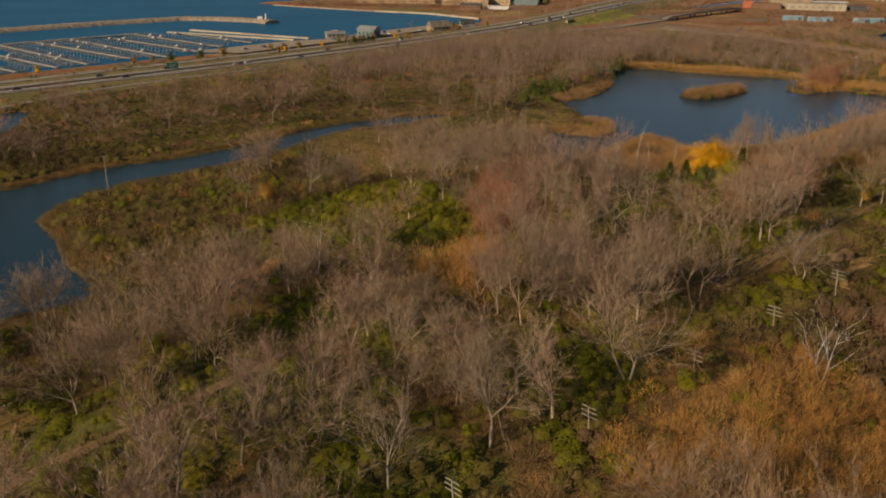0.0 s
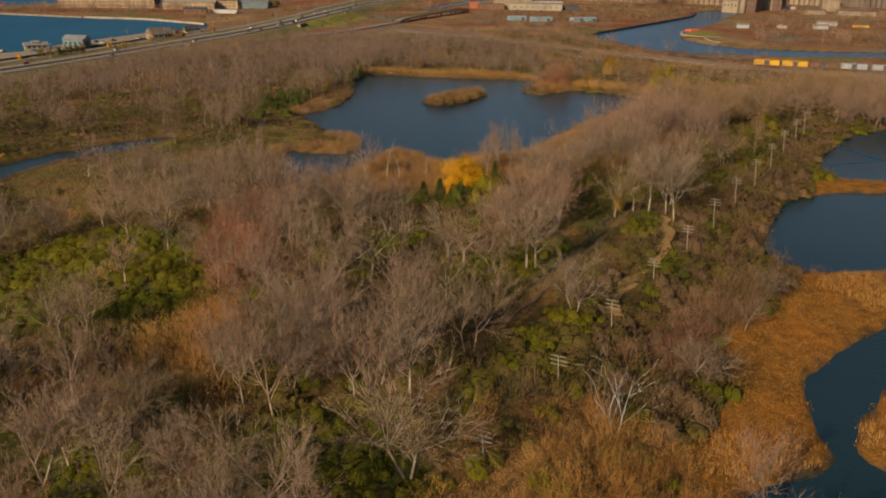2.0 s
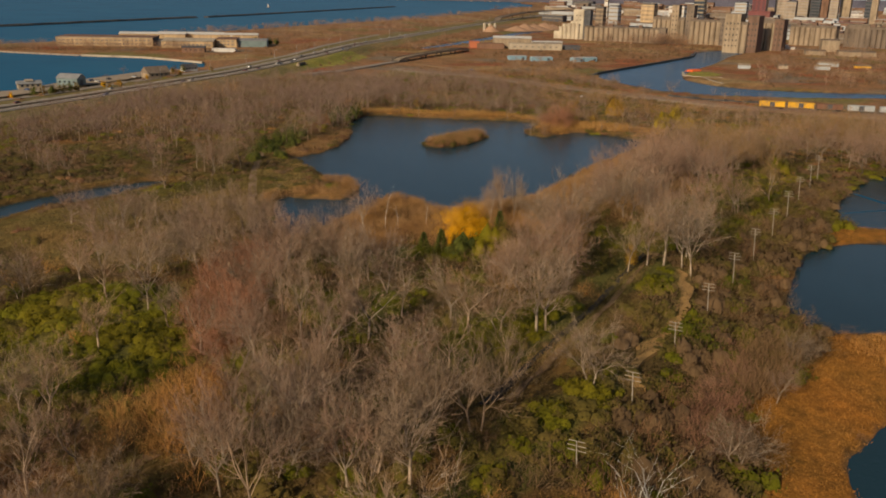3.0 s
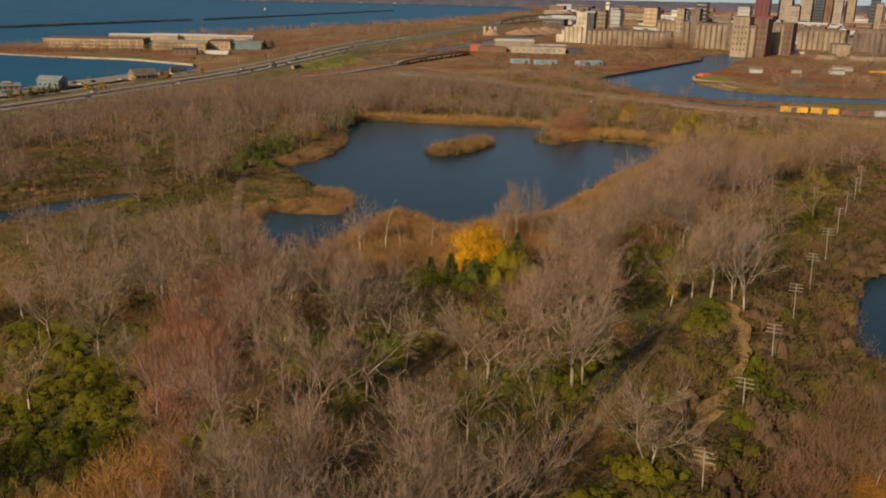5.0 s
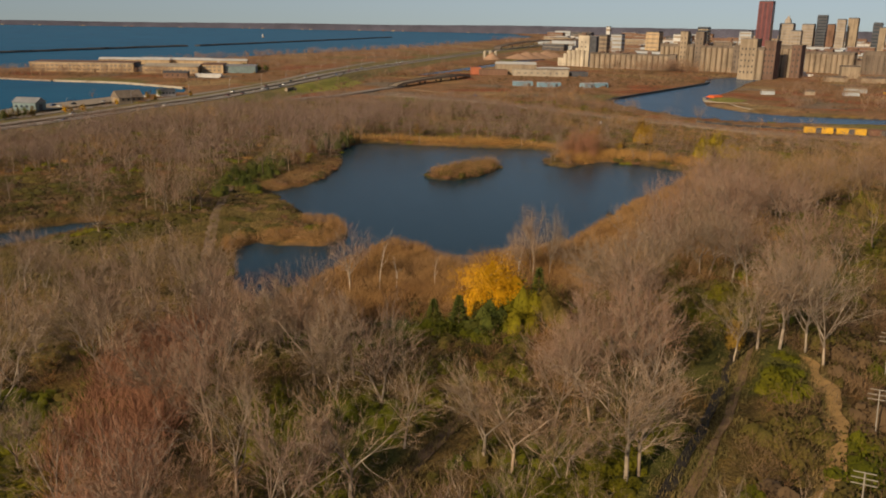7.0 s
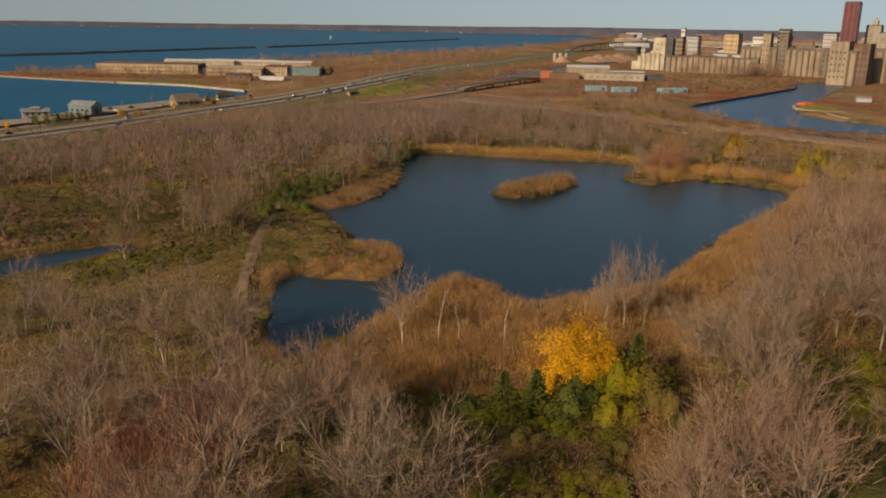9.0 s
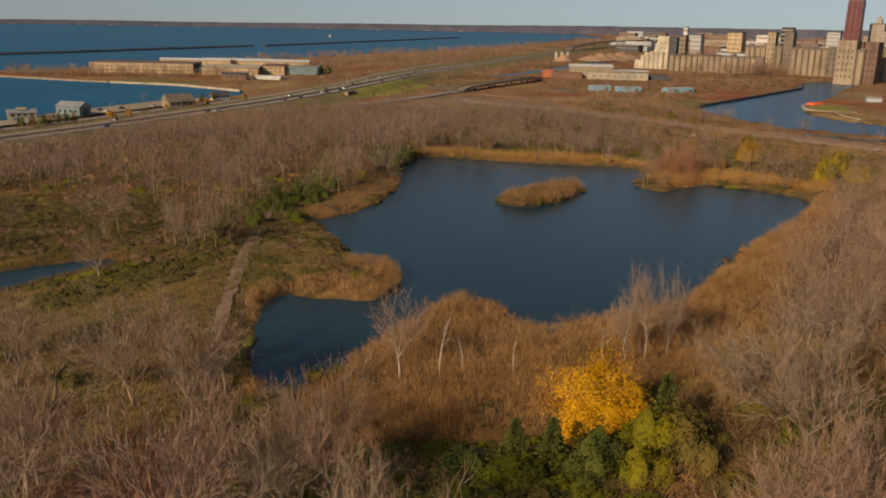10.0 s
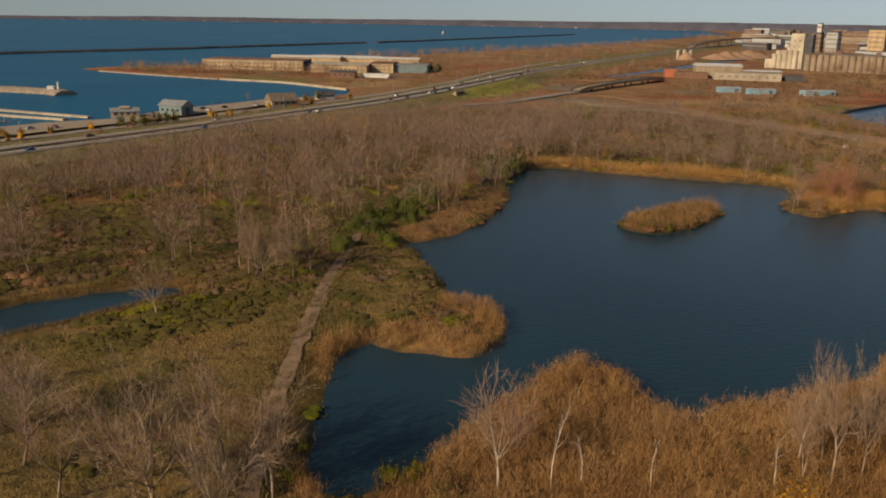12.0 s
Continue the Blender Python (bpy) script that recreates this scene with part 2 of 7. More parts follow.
M["sand"] = plain("pale_sand", (0.36, 0.22, 0.135), 0.95, 0.12, 0.1)
M["black"] = plain("black_rubber", (0.02, 0.02, 0.02), 0.8, 0.2, 1.0)
M["sign_green"] = plain("green_sign_face", (0.02, 0.24, 0.13), 0.5, 0.1, 0.5)
# blue-grey of distant haze painted into the shore's own colour
M["hazed_land"] = plain("hazed_wooded_shore", (0.088, 0.084, 0.108), 0.95, 0.25, 0.012)
M["steel"] = plain("galvanised_steel", (0.42, 0.42, 0.41), 0.45, 0.1, 0.5, metal=0.6)


# ---- mesh helpers ----
class Geo:
    """Collects vertices and faces of one part."""

    def __init__(self):
        self.v, self.f, self.n = [], [], 0

    def add(self, verts, faces):
        k = self.n
        self.v.extend([tuple(p) for p in verts])
        self.f.extend([tuple(i + k for i in fc) for fc in faces])
        self.n += len(verts)
        return self

    def box(self, x, y, z, sx, sy, sz, turn=0.0, taper=0.0):
        """A box on the plan point (x, y) with its base at z."""
        c, s = math.cos(turn), math.sin(turn)
        vs = []
        for zz, k in ((z, 1.0), (z + sz, 1.0 - taper)):
            for ax, ay in ((-1, -1), (1, -1), (1, 1), (-1, 1)):
                px, py = ax * sx / 2 * k, ay * sy / 2 * k
                vs.append((x + c * px - s * py, y + s * px + c * py, zz))
        return self.add(vs, [(3, 2, 1, 0), (4, 5, 6, 7), (0, 1, 5, 4), (1, 2, 6, 5), (2, 3, 7, 6), (3, 0, 4, 7)])

    def cyl(self, x, y, z, r, h, n=12, top=None):
        r2 = r if top is None else top
        vs = [(x + r * math.cos(2 * math.pi * i / n), y + r * math.sin(2 * math.pi * i / n), z) for i in range(n)]
        vs += [(x + r2 * math.cos(2 * math.pi * i / n), y + r2 * math.sin(2 * math.pi * i / n), z + h) for i in range(n)]
        fs = [(i, (i + 1) % n, n + (i + 1) % n, n + i) for i in range(n)]
        return self.add(vs, fs + [tuple(range(n - 1, -1, -1)), tuple(range(n, 2 * n))])

    def rod(self, a, b, r, r2=None, n=5):
        a, b = Vector(a), Vector(b)
        r2 = r if r2 is None else r2
        d = (b - a).normalized()
        u = d.orthogonal().normalized()
        w = d.cross(u)
        vs = []
        for p, rr in ((a, r), (b, r2)):
            for i in range(n):
                t = 2 * math.pi * i / n
                vs.append(p + (u * math.cos(t) + w * math.sin(t)) * rr)
        return self.add(vs, [(i, (i + 1) % n, n + (i + 1) % n, n + i) for i in range(n)] + [tuple(range(n, 2 * n))])

    def gable(self, x, y, z, sx, sy, h, turn=0.0, over=0.4):
        """A gabled roof slab with its ridge along local x."""
        c, s = math.cos(turn), math.sin(turn)
        hx, hy = sx / 2 + over, sy / 2 + over
        pts = [(-hx, -hy, 0), (hx, -hy, 0), (hx, hy, 0), (-hx, hy, 0), (-hx, 0, h), (hx, 0, h)]
        return self.add([(x + c * a - s * b, y + s * a + c * b, z + q) for a, b, q in pts],
                        [(0, 1, 5, 4), (2, 3, 4, 5), (1, 2, 5), (3, 0, 4), (3, 2, 1, 0)])


def mesh_of(name, geo, mat, smooth=False):
    me = bpy.data.meshes.new(name)
    me.from_pydata(geo.v, [], geo.f)
    me.materials.append(mat)
    if smooth:
        me.polygons.foreach_set("use_smooth", [True] * len(me.polygons))
    me.update()
    return me


def tri_mesh(name, verts, tris, mat):
    """A mesh of triangles out of two arrays."""
    me = bpy.data.meshes.new(name)
    verts, tris = np.asarray(verts, dtype=np.float32), np.asarray(tris, dtype=np.int32)
    me.vertices.add(len(verts))
    me.vertices.foreach_set("co", verts.ravel())
    me.loops.add(tris.size)
    me.loops.foreach_set("vertex_index", tris.ravel())
    me.polygons.add(len(tris))
    me.polygons.foreach_set("loop_start", np.arange(0, tris.size, 3, dtype=np.int32))
    me.materials.append(mat)
    me.update(calc_edges=True)
    return me


def thing(name, label, category, group="", kind="", at=(0, 0, 0), turn=0.0):
    ob = new(name)
    ob.empty_display_size = 0.5
    ob.matrix_basis = Matrix.Translation(at) @ Matrix.Rotation(turn, 4, "Z")
    return tagged(ob, label, category, group, kind)


def part(name, geo, mat, parent, label="", smooth=False):
    me = geo if isinstance(geo, bpy.types.Mesh) else mesh_of(name, geo, mat, smooth)
    ob = new(name, me)
    ob.parent = parent
    if label:
        ob["label"] = label
    return ob


def solid(name, geo, mat, label, category, group="", kind="", smooth=False):
    me = geo if isinstance(geo, bpy.types.Mesh) else mesh_of(name, geo, mat, smooth)
    return tagged(new(name, me), label, category, group, kind)


# ---- plan of the place ----
def smooth_outline(pts, rounds=2):
    p = np.array(pts, dtype=float)
    for _ in range(rounds):
        q = np.roll(p, -1, axis=0)
        p = np.stack([p * 0.75 + q * 0.25, p * 0.25 + q * 0.75], axis=1).reshape(-1, 2)
    return p


def outline_dist(poly, x, y):
    """Distance to a closed outline, negative inside."""
    x, y = np.asarray(x, dtype=float), np.asarray(y, dtype=float)
    best = np.full(x.shape, 1e18)
    inside = np.zeros(x.shape, dtype=bool)
    a = poly
    b = np.roll(poly, -1, axis=0)
    for (ax, ay), (bx, by) in zip(a, b):
        ex, ey = bx - ax, by - ay
        t = np.clip(((x - ax) * ex + (y - ay) * ey) / (ex * ex + ey * ey + 1e-9), 0, 1)
        best = np.minimum(best, (x - ax - t * ex) ** 2 + (y - ay - t * ey) ** 2)
        cross = ((ay > y) != (by > y)) & (x < ex * (y - ay) / (ey if abs(ey) > 1e-9 else 1e-9) + ax)
        inside ^= cross
    d = np.sqrt(best)
    return np.where(inside, -d, d)


def line_dist(pts, x, y):
    """Distance to an open line, and how far along it."""
    x, y = np.asarray(x, dtype=float), np.asarray(y, dtype=float)
    best = np.full(x.shape, 1e18)
    for (ax, ay), (bx, by) in zip(pts[:-1], pts[1:]):
        ex, ey = bx - ax, by - ay
        t = np.clip(((x - ax) * ex + (y - ay) * ey) / (ex * ex + ey * ey + 1e-9), 0, 1)
        best = np.minimum(best, (x - ax - t * ex) ** 2 + (y - ay - t * ey) ** 2)
    return np.sqrt(best)


POND = smooth_outline([(114, 544), (147, 527), (167, 515), (188, 509), (202, 501), (201, 486), (184, 466), (187, 448), (199, 454),
                       (214, 464), (227, 452), (241, 428), (222, 404), (187, 376), (165, 359), (143, 334), (130, 322), (112, 317), (100, 315),
                       (91, 309), (89, 320), (83, 338), (73, 330), (61, 314), (50, 301), (42, 292), (34, 293), (32, 304), (34, 326), (38, 348),
                       (50, 341), (62, 338), (69, 347), (71, 360), (69, 366), (60, 371), (60, 390), (54, 412), (50, 421), (60, 424), (73, 436),
                       (86, 463), (93, 485), (95, 510), (104, 530)], 1)
ISLAND = smooth_outline([(119, 438), (124, 431), (133, 429), (146, 439), (157, 451), (162, 462), (156, 467), (142, 459), (126, 448)])
CREEK = smooth_outline([(-260, 110), (-150, 130), (-97, 155), (-82, 163), (-84, 172), (-100, 190), (-109, 207), (-120, 219), (-121, 229), (-119, 241),
                        (-113, 254), (-104, 266), (-92, 276), (-76, 293), (-67, 308), (-57, 329), (-44, 349), (-27, 356), (-19, 364), (-10, 372), (-3, 376), (1, 380),
                        (-8, 384), (-20, 380), (-38, 370), (-58, 353), (-67, 342), (-75, 328), (-86, 313), (-104, 294), (-121, 284), (-137, 262),
                        (-146, 249), (-260, 215)], 1)
FAR_POND = smooth_outline([(-290, 340), (-212, 377), (-200, 384), (-190, 358), (-184, 326), (-270, 285)], 1)
POND_NE = smooth_outline([(221, 266), (228, 276), (238, 287), (262, 306), (290, 328), (330, 332), (380, 325), (370, 262), (290, 246), (242, 252)], 1)
POND_E = smooth_outline([(209, 248), (186, 241), (168, 222), (152, 206), (147, 196), (149, 187), (158, 183), (178, 181), (250, 178), (330, 200), (330, 236), (230, 240)], 1)
CHANNEL = smooth_outline([(210, 172), (150, 155), (132, 149), (115, 140), (109, 134), (103, 125), (100, 117), (96, 112), (86, 112), (76, 109), (82, 104),
                          (99, 99), (130, 82), (150, 92), (106, 107), (103, 113), (107, 120), (124, 130), (138, 141), (175, 152), (215, 158)], 1)
PUDDLE = smooth_outline([(-57, 177), (-51, 181), (-44, 178), (-48, 170), (-55, 171)])
COAST = [(-900, -200), (-560, 130), (-420, 300), (-271, 490), (-241, 522), (-205, 564), (-166, 607), (-137, 671), (-104, 690), (-86, 735), (-54, 780), (-13, 828),
         (26, 858), (28, 900), (-28, 967), (-91, 996), (-133, 1022), (-228, 1083), (-252, 1110), (-236, 1135), (-150, 1195), (30, 1400), (250, 1680),
         (467, 1940), (750, 2380), (1030, 2860), (1500, 3600), (1900, 5200), (6000, 6000), (6000, -1500), (-900, -1500)]
COAST = np.array(COAST, dtype=float)
CANAL = smooth_outline([(371, 756), (430, 807), (513, 875), (595, 943), (640, 1010), (760, 1075), (780, 1045), (671, 968), (575, 860), (480, 770), (440, 715), (435, 688), (440, 650), (465, 622),
                        (530, 592), (640, 560), (640, 530), (500, 566), (420, 585), (385, 603), (366, 640), (362, 700)], 1)
SLIP = smooth_outline([(288, 1084), (390, 1212), (620, 1520), (900, 1850), (900, 1800), (615, 1470), (388, 1180), (300, 1075)], 1)
WATERS = [POND, CREEK, FAR_POND, POND_NE, POND_E, CHANNEL, PUDDLE, CANAL, SLIP]
HIGHWAY = [(-520, 60), (-400, 215), (-300, 345), (-238, 425), (-180, 490), (-120, 560), (-50, 648), (0, 716), (45, 772), (95, 850), (150, 950), (221, 1110), (348, 1336),
           (585, 1712), (900, 2180), (1300, 2800)]
FRONTAGE = [(-545, 90), (-425, 240), (-322, 366), (-258, 446), (-200, 512), (-142, 582), (-72, 670), (-24, 738), (18, 795), (66, 872), (120, 975), (180, 1120), (300, 1350)]
RAIL = [(200, 800), (258, 735), (300, 640), (330, 585), (365, 527), (420, 480), (520, 415), (700, 320), (1000, 180)]
TRAIL = [(26, 288), (26, 308), (26.8, 326), (29.5, 353), (32, 383), (35.5, 405), (39, 425), (44, 446), (53, 478), (62, 510), (72, 560)]
POLES = [(-0.5, 82.0), (19.5, 100.5), (40.0, 119.0), (60.0, 137.5), (80.0, 156.5), (100.0, 175.0), (120.5, 194.0), (141.0, 213.0), (161.0, 231.5), (181.5, 250.0), (202.0, 269.0), (222.0, 288.0), (241.0, 305.0), (259.0, 322.0)]
MOUND = smooth_outline([(-80, 20), (-78, 120), (-64, 170), (-46, 205), (-42, 250), (-26, 276), (30, 274), (50, 264), (100, 280), (125, 296), (165, 332), (215, 348), (268, 356), (264, 330), (216, 284), (172, 243), (150, 212), (138, 188), (106, 158), (86, 131), (68, 105), (62, 20)], 1)


def water_dist(x, y):
    d = -outline_dist(COAST, x, y)
    for w in WATERS:
        d = np.minimum(d, outline_dist(w, x, y))
    return np.maximum(d, -outline_dist(ISLAND, x, y))


def wob(x, y, s, seed=0.0):
    """Smooth bumps between -1 and 1."""
    a = np.sin(x / s * 1.3 + seed + 1.7 * np.sin(y / s * 0.7 + seed * 2)) * np.cos(y / s * 1.1 - seed + 1.3 * np.sin(x / s * 0.9 - seed))
    b = np.sin((x * 0.8 + y * 0.6) / s * 2.3 + seed * 3) * np.cos((y * 0.8 - x * 0.6) / s * 2.1 + seed)
    return 0.65 * a + 0.35 * b


def ground_z(x, y):
    x, y = np.asarray(x, dtype=float), np.asarray(y, dtype=float)
    d = water_dist(x, y) + 1.1 * wob(x, y, 4.0, 2.0) * np.clip((y + 300) / 300, 0, 1)
    z = np.where(d > 0, 0.15 + 0.28 * np.minimum(d, 3.0) + 0.05 * np.clip(d - 3, 0, 12), np.maximum(0.35 * d, -2.0))
    land = np.clip(d / 6.0, 0, 1)
    z = z + land * (0.45 * wob(x, y, 23.0, 5.0) + 0.2 * wob(x, y, 7.0, 1.0))
    m = np.clip(-outline_dist(MOUND, x, y) / 30.0, 0, 1)
    z = z + land * 5.3 * m * m * (3 - 2 * m)
    h = line_dist(HIGHWAY, x, y)
    lift = 2.0 + 3.5 * np.exp(-((y - 950) / 190.0) ** 2)
    k = np.clip((34.0 - h) / 16.0, 0, 1)
    k = k * k * (3 - 2 * k) * np.clip(d / 5, 0, 1)
    z = z * (1 - k) + lift * k
    r = np.clip((16.0 - line_dist(RAIL, x, y)) / 8.0, 0, 1) * np.clip(d / 5, 0, 1)
    return z * (1 - r) + 2.4 * r

# ---- kinds of cover ----
def region(pts):
    return smooth_outline(pts, 1)


REED_SOUTH = region([(38, 282), (46, 268), (66, 262), (90, 272), (112, 280), (140, 300), (172, 336), (200, 366), (236, 400), (252, 428), (241, 428), (187, 376), (143, 334),
                     (112, 317), (91, 309), (83, 340), (73, 331), (50, 301)])
REED_SPIT = region([(32, 336), (33, 304), (31, 290), (37, 288), (35, 326), (39, 346), (50, 340), (62, 336), (65, 346), (58, 351), (51, 353), (44, 350), (36, 349)])
REED_ARM = region([(54, 366), (58, 371), (66, 367), (71, 361), (73, 354), (70, 347), (66, 345), (64, 352), (61, 358)])
REED_WEST = region([(50, 424), (62, 423), (76, 436), (90, 463), (97, 487), (90, 492), (80, 478), (68, 462), (56, 440)])
REED_NORTH = region([(98, 528), (114, 547), (147, 531), (167, 519), (190, 513), (206, 503), (204, 484), (190, 462), (200, 452), (216, 467), (232, 454), (250, 430), (262, 440),
                     (240, 470), (222, 482), (212, 508), (190, 524), (150, 540), (116, 558)])
MARSH = region([(74, 96), (73, 122), (82, 129), (92, 138), (105, 154), (109, 161), (134, 170), (146, 180), (160, 202), (196, 240), (206, 257), (226, 262), (256, 290), (300, 320), (420, 350),
                (420, 60), (120, 60)])
STRAW_PATCHES = [region([(148, 181), (163, 182), (172, 176), (200, 176), (200, 160), (156, 158), (146, 162), (146, 170)]), region([(74, 112), (76, 122), (84, 124), (92, 122), (97, 113), (88, 112)]),
                 region([(106, 120), (114, 122), (128, 132), (146, 143), (150, 130), (112, 108), (105, 112)])]
MEADOW = region([(-50, 296), (-36, 276), (-10, 268), (14, 274), (20, 288), (24, 318), (27, 356), (28, 378), (6, 376), (-8, 358), (-30, 346), (-58, 330)])
TRAILSIDE = region([(30, 350), (40, 352), (52, 360), (60, 364), (62, 372), (60, 392), (52, 414), (44, 420), (34, 410)])
GREEN_K = region([(-14, 344), (-3, 360), (12, 374), (28, 383), (29, 372), (16, 360), (4, 349), (-6, 340)])
GLADE = region([(-70, 318), (-46, 300), (-36, 262), (-8, 244), (22, 250), (32, 268), (26, 288), (10, 292), (-30, 310)])
GREEN_A = region([(-66, 212), (-42, 238), (-20, 246), (7, 234), (9, 208), (2, 186), (-30, 180), (-58, 184)])
GREEN_B = region([(32, 222), (50, 226), (54, 206), (42, 196), (30, 196)])
GREEN_C = region([(54, 192), (66, 202), (90, 202), (93, 192), (74, 176), (60, 168), (51, 180)])
GREEN_D = region([(98, 222), (116, 254), (134, 268), (141, 250), (127, 230), (131, 215), (114, 203), (102, 208)])
GREEN_E = region([(2, 132), (16, 142), (42, 134), (48, 140), (58, 146), (44, 124), (30, 108), (10, 108)])
HEDGE = region([(26, 122), (40, 138), (52, 150), (60, 158), (72, 166), (80, 172), (86, 170), (74, 158), (62, 146), (50, 136), (38, 126), (30, 118)])
GREEN_I = region([(-26, 100), (4, 104), (10, 88), (-24, 80)])
GREEN_J = region([(-78, 90), (-46, 140), (-20, 152), (0, 140), (-15, 108), (-40, 82)])
TAN = region([(20, 104), (44, 134), (60, 134), (76, 118), (66, 86), (22, 84)])
GREEN_F = region([(48, 262), (66, 262), (92, 262), (96, 246), (76, 240), (52, 240)])
GREEN_G = region([(150, 272), (190, 300), (235, 330), (262, 348), (250, 318), (200, 276), (166, 248)])
GREEN_H = region([(62, 496), (84, 508), (100, 530), (92, 546), (70, 530), (54, 470), (48, 452), (60, 452)])
SCRUB_CREEK = region([(-122, 224), (-110, 200), (-82, 166), (-52, 180), (-44, 210), (-38, 262), (-30, 300), (-50, 322), (-64, 330), (-88, 294), (-114, 252)])
SCRUB_WEST = region([(-300, 400), (-200, 388), (-180, 320), (-150, 255), (-122, 288), (-102, 318), (-64, 362), (-20, 386), (8, 384), (28, 392), (38, 430), (20, 462), (-30, 470),
                     (-80, 452), (-170, 452), (-240, 412)])
CORRIDOR_L = region([(14, 92), (30, 122), (56, 146), (80, 170), (104, 196), (124, 216), (150, 238), (182, 268), (220, 306), (262, 346), (300, 336), (262, 298), (232, 266), (206, 244),
                     (172, 212), (158, 192), (146, 176), (134, 168), (112, 160), (104, 146), (88, 130), (72, 112), (74, 96), (50, 80)])
EAST_SCRUB = region([(252, 428), (236, 400), (215, 378), (250, 350), (300, 336), (420, 352), (470, 420), (400, 470), (350, 530), (318, 590), (296, 640), (250, 590), (232, 520), (226, 484), (244, 470), (264, 440)])

COVER = {"forest": (0.145, 0.096, 0.033), "meadow": (0.175, 0.124, 0.044), "reed": (0.22, 0.125, 0.045), "marsh": (0.235, 0.108, 0.021), "green": (0.10, 0.095, 0.025),
         "east": (0.185, 0.128, 0.045), "scrub": (0.115, 0.080, 0.030), "open": (0.25, 0.140, 0.070), "verge": (0.17, 0.14, 0.06), "lawn": (0.23, 0.215, 0.05), "gravel": (0.30, 0.25, 0.19), "bed": (0.05, 0.045, 0.035)}
LAWN_EAST = region([(460, 748), (485, 768), (502, 750), (487, 720), (460, 716)])
LAWN = region([(95, 838), (120, 820), (170, 880), (200, 950), (192, 985), (178, 975), (140, 910)])
LOTS = region([(-190, 590), (-135, 664), (-102, 686), (-82, 735), (-50, 778), (-14, 822), (4, 812), (-30, 745), (-90, 660), (-150, 580)])
YARD = region([(330, 860), (330, 1000), (360, 1060), (480, 1060), (500, 980), (470, 900), (420, 850)])
KINDS = [("reed", TAN), ("reed", REED_SOUTH), ("reed", REED_SPIT), ("reed", REED_WEST), ("reed", REED_NORTH), ("marsh", MARSH), ("green", GREEN_K), ("meadow", MEADOW), ("meadow", TRAILSIDE), ("green", GREEN_A), ("green", GREEN_B),
         ("green", GREEN_C), ("green", GREEN_D), ("green", GREEN_E), ("green", GREEN_F), ("green", GREEN_G), ("green", GREEN_H), ("scrub", SCRUB_CREEK), ("scrub", SCRUB_WEST), ("scrub", CORRIDOR_L),
         ("east", EAST_SCRUB), ("lawn", LAWN), ("gravel", LOTS), ("open", YARD), ("scrub", GLADE), ("green", GREEN_I), ("green", GREEN_J), ("lawn", LAWN_EAST)]
KINDS[:0] = [("reed", REED_ARM), ("green", HEDGE)]
NAMES = ["forest", "open", "verge", "water", "island", "reed_arm", "hedge", "tan", "reed_south", "reed_spit", "reed_west", "reed_north", "marsh", "green_k", "meadow", "trailside", "green_a", "green_b", "green_c", "green_d", "green_e", "green_f",
         "green_g", "green_h", "scrub_creek", "scrub_west", "corridor", "east_scrub", "lawn", "lots", "yard", "glade", "green_i", "green_j", "lawn_east"]


def cover_of(x, y):
    """Index of the kind of cover at each plan point."""
    x, y = np.asarray(x, dtype=float), np.asarray(y, dtype=float)
    wx, wy = x + 3.0 * wob(x, y, 11.0, 3.0), y + 3.0 * wob(x, y, 13.0, 7.0)
    k = np.zeros(x.shape, dtype=int)
    done = np.zeros(x.shape, dtype=bool)
    for i, (_, poly) in enumerate(KINDS):
        hit = (outline_dist(poly, wx, wy) < 0) & ~done
        k[hit] = 5 + i
        done |= hit
    far = ~done & ((y > 740 + 20 * wob(x, y, 60.0)) | (x > 330) | (outline_dist(COAST, x, y) > -40) & (y > 400))
    k[far] = 1
    k[line_dist(HIGHWAY, x, y) < 40] = 2
    k[(outline_dist(LAWN, x, y) < 0) & (line_dist(HIGHWAY, x, y) > 15)] = NAMES.index("lawn")
    k[(line_dist(RAIL, x, y) < 12)] = NAMES.index("lots")
    k[outline_dist(ISLAND, x, y) < 0] = 4
    k[water_dist(x, y) < 0.3] = 3
    return k


def base_of(k, x=None, y=None):
    c = np.zeros((len(k), 3))
    table = {0: "forest", 1: "open", 2: "verge", 3: "bed", 4: "scrub"}
    for i, (n, _) in enumerate(KINDS):
        table[5 + i] = n
    for i, n in table.items():
        c[k == i] = COVER[n]
    if x is not None:
        for seed, size, cut, tone in ((2.0, 34.0, 0.25, (0.25, 0.088, 0.042)), (5.0, 52.0, 0.3, (0.30, 0.205, 0.095)), (9.0, 44.0, 0.4, (0.19, 0.155, 0.115)), (4.0, 70.0, 0.45, (0.16, 0.15, 0.05))):
            f = np.clip((wob(x, y, size, seed) - cut) * 4, 0, 0.85)[:, None] * (k == 1)[:, None]
            c = c * (1 - f) + np.array(tone) * f
        f = np.clip(1.2 - outline_dist(PUDDLE, x, y) / 10.0, 0, 1)[:, None] * (k != 3)[:, None]
        c = c * (1 - f) + np.array((0.23, 0.098, 0.030)) * f
        f = np.clip(wob(x, y, 15.0, 8.0) * 1.6 - 0.35, 0, 1)[:, None] * np.isin(k, (0, 1, NAMES.index("corridor")))[:, None]
        c = c * (1 - f) + np.array((0.20, 0.105, 0.038)) * f
    return c


# ---- ground and water ----
def steps(*spans):
    out = []
    for a, b, s in spans:
        out.extend(np.arange(a, b, s))
    return np.array(out + [spans[-1][1]])


